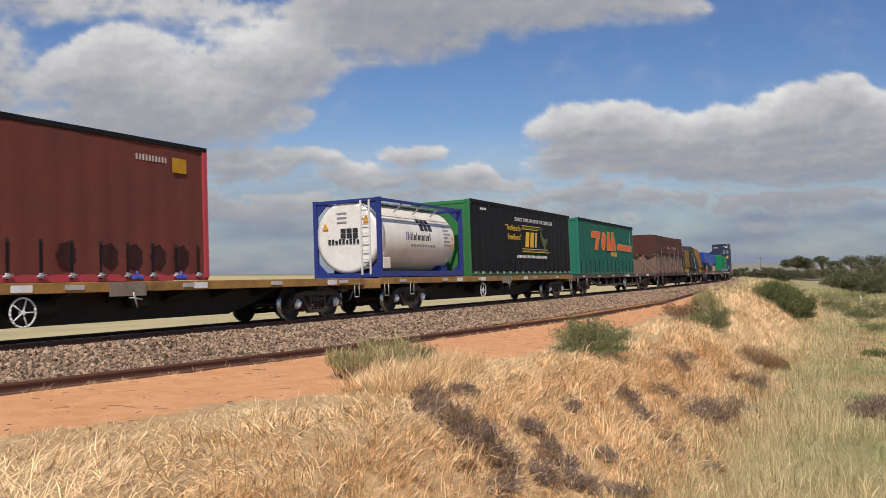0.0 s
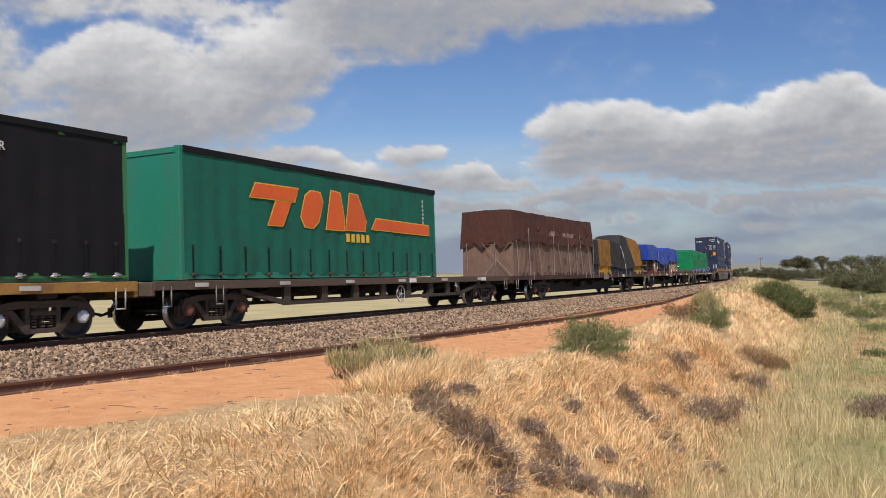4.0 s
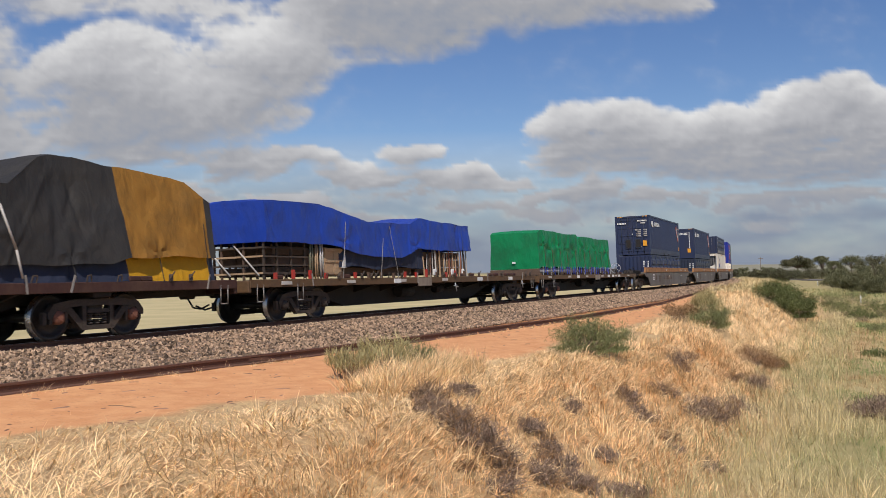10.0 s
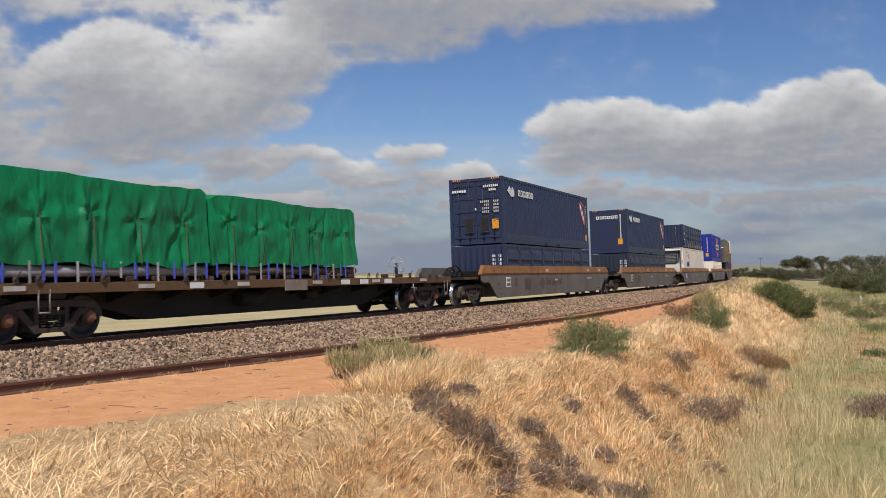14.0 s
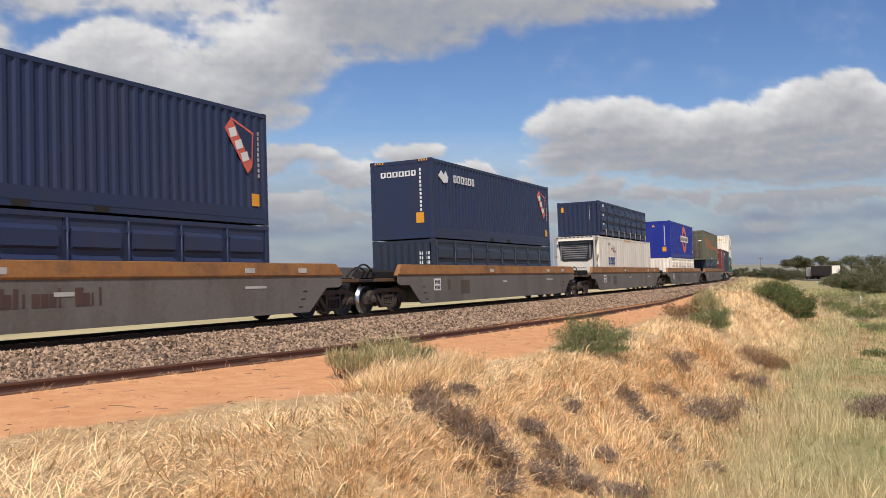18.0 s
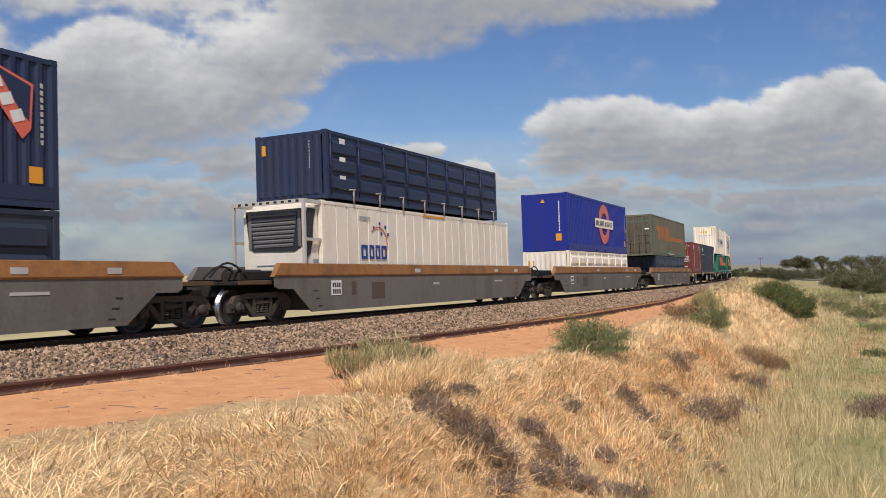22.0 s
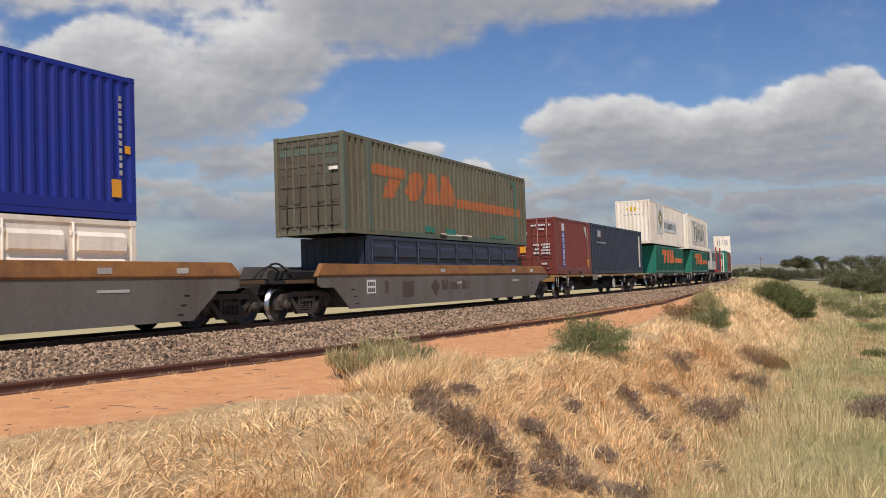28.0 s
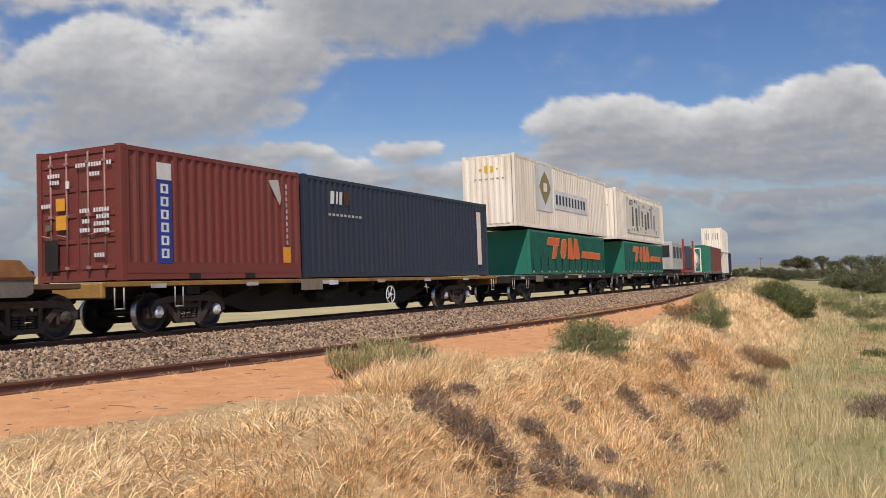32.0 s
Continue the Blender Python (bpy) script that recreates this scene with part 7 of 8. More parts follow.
def blades(name, label, x, y, length, width, lean_dir, lean, mat, rng, droop=0.5):
    """Bent tapering blades rooted on the ground. lean: radians off the vertical."""
    n = len(x)
    z = ground_z(x, y) - 0.02
    base = np.stack([x, y, z], 1)
    h = np.stack([np.cos(lean_dir), np.sin(lean_dir), np.zeros(n)], 1)
    side = np.stack([-np.sin(lean_dir + rng.normal(0, 0.8, n)), np.cos(lean_dir + rng.normal(0, 0.8, n)), rng.normal(0, 0.2, n)], 1)
    up = np.array([0, 0, 1.0])
    l1, l2 = lean, lean + droop
    mid = base + 0.5 * length[:, None] * (np.sin(l1)[:, None] * h + np.cos(l1)[:, None] * up)
    tip = mid + 0.5 * length[:, None] * (np.sin(l2)[:, None] * h + np.cos(l2)[:, None] * up)
    w = width[:, None] * side / 2
    v = np.stack([base - w, base + w, mid - 0.75 * w, mid + 0.75 * w, tip], 1).reshape(-1, 3)
    t = np.array([(0, 1, 3), (0, 3, 2), (2, 3, 4)])
    tris = (t[None] + 5 * np.arange(n)[:, None, None]).reshape(-1, 3)
    return tagged(new(name, tri_mesh(name, v, tris, mat)), label, "grass", kind="stuff")


STRAW = material("dry straw grass", (0.88, 0.64, 0.345), 0.75, fine=3.5, broad=0.9, vary=0.26, stain=0.6, dirt=(0.60, 0.38, 0.18), spread=0.62, islands=True, bump=0, spec=0.25)
BROWNSTRAW = material("browned straw grass", (0.76, 0.47, 0.22), 0.75, fine=3.5, broad=0.9, vary=0.28, stain=0.65, dirt=(0.44, 0.25, 0.125), spread=0.6, islands=True, bump=0, spec=0.2)
PALESTRAW = material("pale seeding grass", (0.64, 0.50, 0.26), 0.75, fine=1.6, broad=0.45, vary=0.25, stain=0.7, dirt=(0.47, 0.44, 0.21), spread=0.5, islands=True, bump=0, spec=0.2)
GREENGRASS = material("grey-green grass", (0.37, 0.35, 0.15), 0.7, fine=1.5, broad=0.4, vary=0.25, stain=0.5, dirt=(0.46, 0.43, 0.22), spread=0.45, islands=True, bump=0, spec=0.25)
rng = np.random.default_rng(11)


def scatter(n, s_rng, e_lo, e_hi, near=1.6, tuft=9, spread=0.09):
    """Tufted places along the bank: s denser near the camera, e between two functions of s."""
    k = n // tuft
    s = s_rng[0] + (s_rng[1] - s_rng[0]) * rng.random(k) ** near
    lo, hi = e_lo(s), e_hi(s)
    e = lo + (hi - lo) * rng.random(k)
    s, e = np.repeat(s, tuft), np.repeat(e, tuft)
    s = s + rng.normal(0, spread, len(s))
    e = e + rng.normal(0, spread, len(e))
    x, y = line(s, e)
    ids = np.repeat(np.arange(k), tuft)
    return x, y, s, e, ids


def tuft_rand(ids, fn):
    k = ids.max() + 1
    return fn(k)[ids]


crest = lambda s: np.interp(s, CREST_S, CREST_E)
dirt_edge = lambda s: np.interp(s, DIRT_S, DIRT_E) + 0.25 * fbm(s * 0.9, s * 0 + 2.0, 3, 31)


def dry_bank(n, s_rng, lo, hi, near, lmin, lmax, wid, label, mat=STRAW, lean=(0.75, 0.3), tuft=11, spread=0.09, taper=True):
    x, y, s, e, ids = scatter(n, s_rng, lo, hi, near, tuft, spread)
    m = len(x)
    th = np.interp(s, S_ARR, TH)
    down = -th                                   # the downhill way is square to the line
    swirl = 2.6 * fbm(x * 0.8, y * 0.8, 3, 51) + tuft_rand(ids, lambda k: rng.normal(0, 1.25, k)) + rng.normal(0, 0.55, m)
    length = rng.uniform(lmin, lmax, m) * tuft_rand(ids, lambda k: rng.uniform(0.65, 1.25, k)) * (1 + 0.25 * fbm(x * 0.8, y * 0.8, 2, 70))
    if taper:
        length = length * np.clip(0.3 + 0.7 * (e - dirt_edge(s)) / 1.3, 0.3, 1)
    wd = rng.uniform(0.6, 1.3, m) * wid * (1 + np.hypot(x, y) / 26)
    le = np.clip(tuft_rand(ids, lambda k: rng.normal(lean[0], lean[1], k)) + rng.normal(0, 0.18, m), 0.05, 1.45)
    return blades("dry_grass", label, x, y, length, wd, down + swirl, le, mat, rng)


dry_bank(62000, (4.0, 32), lambda s: crest(s) + 0.5, lambda s: crest(s) + 3.5, 1.1, 0.14, 0.38, 0.0068, "browned straw grass on the steep of the bank", BROWNSTRAW, (0.95, 0.45))
dry_bank(20000, (4.0, 32), lambda s: crest(s) + 0.4, lambda s: crest(s) + 3.6, 1.1, 0.2, 0.46, 0.0066, "pale straw tufts on the steep of the bank", STRAW, (0.9, 0.45), tuft=26, spread=0.12)
dry_bank(58000, (3.0, 26), lambda s: dirt_edge(s) - 0.05, lambda s: crest(s) + 0.9, 1.15, 0.16, 0.42, 0.0068, "dry golden straw grass lying in locks on the bank", lean=(1.25, 0.3), tuft=7, spread=0.1)
dry_bank(16000, (3.0, 26), lambda s: dirt_edge(s) + 0.3, lambda s: crest(s) + 3.4, 1.15, 0.25, 0.58, 0.0064, "long loose straw tangled over the bank", STRAW, lean=(1.05, 0.35), tuft=4, spread=0.2)
dry_bank(34000, (28, 75), lambda s: dirt_edge(s) + 0.2, lambda s: crest(s) + 3.7, 1.3, 0.3, 0.6, 0.0055, "dry golden straw grass on the far bank")
dry_bank(15000, (70, 190), lambda s: np.interp(s, [70, 85], [3.2, 2.7]), lambda s: crest(s) + 3, 1.3, 0.4, 0.8, 0.007, "pale grass along the far crest", PALESTRAW, (0.4, 0.2), taper=False)
dry_bank(9500, (11.6, 15.2), lambda s: 6.55 + 0.25 * abs(s - 13.4), lambda s: 7.9 + 0 * s, 1.0, 0.25, 0.6, 0.0064, "straw tufts round a shrub", STRAW, (0.6, 0.35), taper=False)
# the hollow beside the bank: taller pale, tawny and green grass in drifts
TAWNY = material("tawny dried grass", (0.50, 0.34, 0.17), 0.75, fine=2.0, broad=0.5, vary=0.25, stain=0.5, dirt=(0.34, 0.22, 0.11), spread=0.5, islands=True, bump=0, spec=0.2)
FRESH = material("fresh green grass", (0.20, 0.26, 0.08), 0.7, fine=2.0, broad=0.5, vary=0.25, stain=0.4, dirt=(0.34, 0.34, 0.14), spread=0.4, islands=True, bump=0, spec=0.25)


def drift_of(x, y, s, e):
    """Which grass grows where: 0 pale, 1 grey-green, 2 tawny, 3 fresh green."""
    a = fbm(x * 0.33, y * 0.22, 4, 19) + rng.normal(0, 0.3, len(x))
    kind = np.where(a > 0.42, 1, np.where(a < -0.62, 2, 0))
    path = np.abs(e - 14.4 - 0.012 * (s - 40)) + rng.normal(0, 0.3, len(x))
    kind = np.where((path < 0.9) & (s > 27), np.where(fbm(x * 0.18, y * 0.12, 2, 71) > 0.0, 2, 3), kind)
    seam = np.abs(e - np.interp(s, CREST_S, CREST_E) - 3.3) + rng.normal(0, 0.25, len(x))
    kind = np.where((seam < 0.45) & (rng.random(len(x)) < 0.55), 1, kind)
    return np.where((np.hypot(s - 20.5, e - 15.2) < 0.8 + 0.4 * a) | (np.hypot((s - 38) * 0.3, e - 14.8) < 1.0 + 0.4 * a), 3, kind)


KINDS = ((PALESTRAW, "tall pale seeding grass in the hollow"), (GREENGRASS, "grey-green grass in the hollow"), (TAWNY, "tawny dried grass in the hollow"), (FRESH, "fresh green grass in the hollow"))
x, y, s, e, ids = scatter(88000, (6, 70), lambda s: crest(s) + 2.6, lambda s: crest(s) + 11.0, 1.3, 12, 0.13)
kind = drift_of(x, y, s, e)
stand = 0.8 + 0.35 * fbm(x * 0.5, y * 0.5, 3, 23)
for i, (mat_, nm) in enumerate(KINDS):
    sel = kind == i
    m_ = int(sel.sum())
    tall = (0.34, 0.86) if i == 0 else ((0.3, 0.65) if i == 1 else (0.12, 0.32))
    blades("tall_grass", nm, x[sel], y[sel], rng.uniform(*tall, m_) * stand[sel], rng.uniform(0.6, 1.2, m_) * 0.0048 * (1 + np.hypot(x[sel], y[sel]) / 26), rng.uniform(0, math.tau, m_), np.clip(rng.normal(0.5, 0.3, m_), 0, 1.3), mat_, rng, 0.45)
# drooping seed heads over the pale grass
sel = (kind == 0) & (rng.random(len(x)) < 0.16) & (s < 40)
m_ = int(sel.sum())
blades("seed_heads", "pale drooping seed heads over the hollow grass", x[sel], y[sel], rng.uniform(0.75, 1.0, m_) * stand[sel], rng.uniform(0.8, 1.3, m_) * 0.010, rng.uniform(0, math.tau, m_), np.clip(rng.normal(0.35, 0.2, m_), 0, 1.0), PALESTRAW, rng, 0.7)
x, y, s, e, ids = scatter(30000, (30, 170), lambda s: crest(s) + 3.0, lambda s: crest(s) + 42.0, 1.4, 8, 0.3)
kind = np.where(fbm(x * 0.08, y * 0.08, 3, 29) > 0.05, 0, np.where(fbm(x * 0.1, y * 0.05, 3, 37) > 0.25, 3, 1))
for i, nm in ((0, "straw-coloured grass of the low paddock"), (1, "grey-green grass of the low paddock"), (3, "green grass of the low paddock")):
    sel = kind == i
    m_ = int(sel.sum())
    blades("paddock_grass", nm, x[sel], y[sel], rng.uniform(0.3, 0.7, m_), rng.uniform(0.6, 1.2, m_) * 0.007 * (1 + np.hypot(x[sel], y[sel]) / 26), rng.uniform(0, math.tau, m_), np.clip(rng.normal(0.3, 0.2, m_), 0, 1.2), KINDS[i][0], rng, 0.3)
# sparse weeds along the ballast edge and the dirt track
x, y, s, e, ids = scatter(2600, (5, 60), lambda s: np.interp(s, TOE_S, TOE_E) + 0.2, lambda s: np.interp(s, TOE_S, TOE_E) + 0.55, 1.2, 16, 0.06)
m_ = len(x)
blades("track_weeds", "sparse dry weeds along the spare rail", x, y, rng.uniform(0.06, 0.2, m_), np.full(m_, 0.006), rng.uniform(0, math.tau, m_), rng.uniform(0.2, 0.9, m_), STRAW, rng)



def dirt_litter():
    """Bits of bark, twigs and pebbles strewn over the dirt track."""
    n = 330
    s = 5 + 45 * rng.random(n) ** 1.3
    lo, hi = np.interp(s, TOE_S, TOE_E) + 0.4, dirt_edge(s)
    e = lo + (hi - lo) * rng.random(n) ** 0.8
    x, y = line(s, e)
    z = ground_z(x, y)
    a = rng.uniform(0, math.tau, n)
    L, w, h = 0.012 + 0.14 * rng.random(n) ** 2.5, rng.uniform(0.005, 0.016, n), rng.uniform(0.005, 0.014, n)
    c, q = np.cos(a), np.sin(a)
    P = []
    for dx, dy, dz in ((-1, -1, -0.4), (1, -1, -0.4), (1, 1, -0.4), (-1, 1, -0.4), (-0.7, 0, 1), (0.7, 0, 1)):
        P.append(np.stack([x + dx * L * c - dy * w * q, y + dx * L * q + dy * w * c, z + dz * h], 1))
    v = np.stack(P, 1).reshape(-1, 3)
    t = np.array([(0, 1, 5), (0, 5, 4), (1, 2, 5), (2, 3, 4), (2, 4, 5), (3, 0, 4)])
    tris = (t[None] + 6 * np.arange(n)[:, None, None]).reshape(-1, 3)
    m = material("bark and pebble litter", (0.3, 0.16, 0.1), 0.9, fine=8, vary=0.3, spread=0.6, islands=True, bump=0)
    return tagged(new("track_litter", tri_mesh("track_litter", v, tris, m)), "scattered bark, twigs and pebbles on red dirt", "litter", kind="stuff")


dirt_litter()

# ---- shrubs ----
OLEAF = material("grey-green shrub leaves", (0.20, 0.21, 0.085), 0.7, fine=3, vary=0.25, stain=0.5, dirt=(0.28, 0.26, 0.11), spread=0.45, spec=0.2, islands=True, bump=0)
YLEAF = material("yellow-green shrub leaves", (0.36, 0.305, 0.13), 0.6, fine=3, vary=0.2, stain=0.5, dirt=(0.45, 0.36, 0.16), spread=0.4, islands=True, bump=0)
DLEAF = material("dark green shrub leaves", (0.135, 0.15, 0.05), 0.7, fine=3, vary=0.25, stain=0.4, dirt=(0.19, 0.20, 0.07), spread=0.45, spec=0.2, islands=True, bump=0)
RLEAF = material("russet dead leaves", (0.33, 0.19, 0.085), 0.8, fine=3, vary=0.2, stain=0.4, dirt=(0.2, 0.09, 0.04), spread=0.35, islands=True, bump=0)
GTWIG = material("grey-brown dead twigs", (0.285, 0.195, 0.135), 0.9, fine=8, vary=0.2, spread=0.4, islands=True, bump=0)
BARK = material("grey-brown bark", (0.16, 0.12, 0.09), 0.9, fine=6, stain=0.4, bump=0.2, streak=4)
GUMLEAF = material("olive tree leaves", (0.145, 0.142, 0.07), 0.7, fine=0.6, vary=0.25, stain=0.4, dirt=(0.18, 0.18, 0.085), spread=0.4, spec=0.2, islands=True, bump=0)
PINELEAF = material("dark tree leaves", (0.118, 0.112, 0.06), 0.7, fine=0.6, vary=0.25, stain=0.4, dirt=(0.13, 0.125, 0.06), spread=0.35, spec=0.2, islands=True, bump=0)


def leaf_cloud(pts, size, rg, flat=0.6, spiky=0.0):
    """One pointed leaf of two triangles at each point."""
    n = len(pts)
    a = rg.normal(size=(n, 3))
    a[:, 2] = a[:, 2] * flat + 0.25 + spiky
    a /= np.linalg.norm(a, axis=1, keepdims=True)
    b = np.cross(a, rg.normal(size=(n, 3)))
    b /= np.linalg.norm(b, axis=1, keepdims=True)
    L = size * rg.uniform(0.6, 1.4, (n, 1))
    wd = 0.28 if spiky == 0 else (0.1 if spiky < 1 else 0.045)
    v = np.stack([pts - a * L, pts + b * L * wd, pts + a * L, pts - b * L * wd], 1).reshape(-1, 3)
    t = np.array([(0, 1, 2), (0, 2, 3)])
    return v, (t[None] + 4 * np.arange(n)[:, None, None]).reshape(-1, 3)


def shrub(label, s, e, w, h, leaf, seed, count=2600, size=0.045, twig=GTWIG, upright=0.5, spiky=0.0, category="shrub", name="shrub", full=0.0):
    """Stems fanned from the root, with leaves along their outer halves; full draws the leaves down to the root."""
    rg = np.random.default_rng(seed)
    x, y = line(s, e)
    z = float(ground_z(np.array([x]), np.array([y]))[0])
    c = thing(name, label, category, "shrubs on the bank", Matrix.Translation((x, y, z - 0.03)))
    k = 46
    bm = bmesh.new()
    ends = []
    for i in range(k):
        a, r = rg.uniform(0, math.tau), math.sqrt(rg.random())
        root = Vector((rg.normal(0, 0.12 * w), rg.normal(0, 0.12 * w), 0))
        top = Vector((r * w * 0.5 * math.cos(a), r * w * 0.5 * math.sin(a), h * (upright + (1 - upright) * math.sqrt(max(0, 1 - r * r))) * rg.uniform(0.65, 1.05)))
        mid = root.lerp(top, 0.5) + Vector((rg.normal(0, 0.03), rg.normal(0, 0.03), 0.08 * h))
        rod(bm, root, mid, 0.012, 4, 0.008)
        rod(bm, mid, top, 0.008, 4, 0.003)
        ends.append((mid, top))
    tagged(part("twig_mass", bm, twig, c, "thin woody stems"), kind="stuff")
    mids, tops = np.array([m for m, _ in ends]), np.array([t for _, t in ends])
    j = rg.integers(0, k, count)
    q = rg.random(count)[:, None] ** 0.7
    pts = mids[j] + (tops[j] - mids[j]) * q * 1.05 + rg.normal(0, 0.055 * w, (count, 3)) * (0.4 + 0.6 * q)
    drop = rg.random(count) < full
    pts[drop] = pts[drop] * np.array([0.95, 0.95, 0.35]) + np.array([0, 0, 0.04])
    pts[:, 2] = np.maximum(pts[:, 2], 0.04)
    v, t = leaf_cloud(pts, size, rg, 0.6, spiky)
    tagged(part("foliage", tri_mesh("foliage", v, t, leaf), None, c, "small narrow leaves"), kind="stuff")
    return c


shrub("yellow-green broom-like shrub among straw grass", 13.9, 6.5, 1.45, 0.7, YLEAF, 1, 1500, 0.13, upright=0.8, spiky=1.3)
shrub("dark green tuft at the end of a broom-like shrub", 14.35, 6.95, 0.7, 0.62, OLEAF, 33, 1500, 0.07, upright=0.7, spiky=1.3, full=0.3)
shrub("fringe of dry yellow-green stems", 12.9, 6.3, 0.9, 0.5, YLEAF, 31, 1200, 0.11, upright=0.85, spiky=1.6)
shrub("rounded grey-green shrub on the bank's edge", 20.75, 8.35, 2.0, 0.98, OLEAF, 2, 15000, 0.05, spiky=0.7, full=0.35)
shrub("grey-green shrub with bare twigs on one side", 34.2, 9.1, 2.0, 1.0, OLEAF, 3, 11000, 0.055, spiky=0.7, full=0.35)
shrub("bare russet twiggy shrub beside a green one", 34.4, 7.9, 1.5, 0.8, RLEAF, 4, 2200, 0.045)
shrub("yellow-green upright shrub on the crest", 40.0, 8.0, 1.5, 1.2, YLEAF, 5, 3000, 0.12, upright=0.8, spiky=1.6)
shrub("dense dark green shrub on the far bank", 63.2, 9.2, 3.6, 1.8, DLEAF, 6, 16000, 0.065, full=0.35)
shrub("dense dark green shrub lower on the bank", 61.0, 10.6, 2.8, 1.9, DLEAF, 7, 13000, 0.065, full=0.35)
shrub("dead russet bush slumped on the slope", 31.6, 10.75, 2.3, 0.62, RLEAF, 8, 9000, 0.045, upright=0.4, spiky=0.5, full=0.35)
shrub("dead russet bush slumped on the slope", 32.6, 11.0, 1.9, 0.5, RLEAF, 35, 6000, 0.045, upright=0.4, spiky=0.5, full=0.35)
shrub("low dark green bush at a russet one's foot", 34.3, 11.3, 1.1, 0.45, DLEAF, 36, 3000, 0.05, full=0.3)
rd_ = random.Random(77)
# clumps of dead scrub: each clump a few merging bushes (s, e, spread, bushes, size)
SCRUB = ((11.5, 8.6, 0.1, 2, 0.8), (11.0, 8.95, 0.12, 3, 0.9), (10.8, 9.3, 0.12, 3, 1.0), (10.7, 9.6, 0.1, 3, 1.0), (10.7, 9.85, 0.1, 3, 1.0), (10.5, 10.15, 0.12, 3, 0.9), (10.2, 9.85, 0.1, 1, 0.7), (12.5, 8.7, 0.08, 2, 0.6), (12.65, 9.85, 0.1, 2, 0.9), (12.4, 10.15, 0.1, 3, 0.9),
         (12.1, 10.45, 0.12, 2, 0.9), (12.3, 10.75, 0.15, 2, 0.8), (11.3, 10.45, 0.12, 2, 0.8), (13.2, 11.0, 0.2, 2, 0.7), (14.5, 9.9, 0.15, 1, 0.8), (17.6, 10.0, 0.15, 2, 0.9), (17.5, 10.3, 0.15, 2, 0.8), (24.2, 9.65, 0.2, 2, 1.2), (20.5, 10.2, 0.2, 2, 0.9), (20.7, 10.85, 0.25, 3, 1.2),
         (20.6, 11.1, 0.25, 3, 1.2), (21.4, 11.35, 0.2, 2, 1.2), (23.9, 11.3, 0.3, 3, 1.2), (27.6, 11.05, 0.4, 3, 1.3), (17.2, 11.1, 0.3, 2, 0.9), (17.0, 11.7, 0.2, 1, 0.8), (14.0, 10.65, 0.2, 1, 0.7), (25.6, 9.8, 0.2, 1, 1.0))
for i, (s, e, sp_, n_, k_) in enumerate(SCRUB):
    for k in range(n_):
        w_ = rd_.uniform(0.55, 0.95) * k_
        shrub("low dead grey-brown bush on the straw slope", s + rd_.gauss(0, sp_), e + rd_.gauss(0, sp_ * 0.7), w_, w_ * rd_.uniform(0.35, 0.6), GTWIG if (i + k) % 3 else RLEAF, 140 + i * 5 + k, 750, 0.042, upright=0.35, name="dead_shrub", spiky=0.5, full=0.35)
for i, (s, e, w, h) in enumerate(((44, 17.5, 1.8, 0.6), (70, 17, 2.6, 0.9), (85, 22, 3.0, 1.0), (95, 16, 3.0, 1.1))):
    shrub("low grey-green shrub in the hollow", s, e, w * 1.3, h, OLEAF, 80 + i, 1500, 0.08, spiky=0.6)


for s, e, w_, h_, sd_ in ((25.4, 14.5, 1.5, 0.5, 91), (25.9, 15.2, 1.6, 0.65, 92), (24.9, 15.3, 1.4, 0.5, 93)):
    shrub("low dead dark brown bush in the hollow", s, e, w_, h_, GTWIG, sd_, 2600, 0.05, upright=0.45, name="dead_shrub", spiky=0.5, full=0.4)
for i, (s, e, w, h) in enumerate(((43.0, 14.9, 1.6, 0.3), (81, 13.6, 3.4, 1.1), (70, 14.6, 3.0, 1.0), (102, 12.4, 4.0, 1.3), (79, 16.4, 3.6, 1.3), (108, 15.2, 4.2, 1.4), (92, 13.0, 3.0, 0.9), (60, 15.6, 2.2, 0.5))):
    shrub("grey-green bush in the hollow by the paddock", s, e, w, h, OLEAF if i % 2 else DLEAF, 95 + i, 3600, 0.08, spiky=0.5)


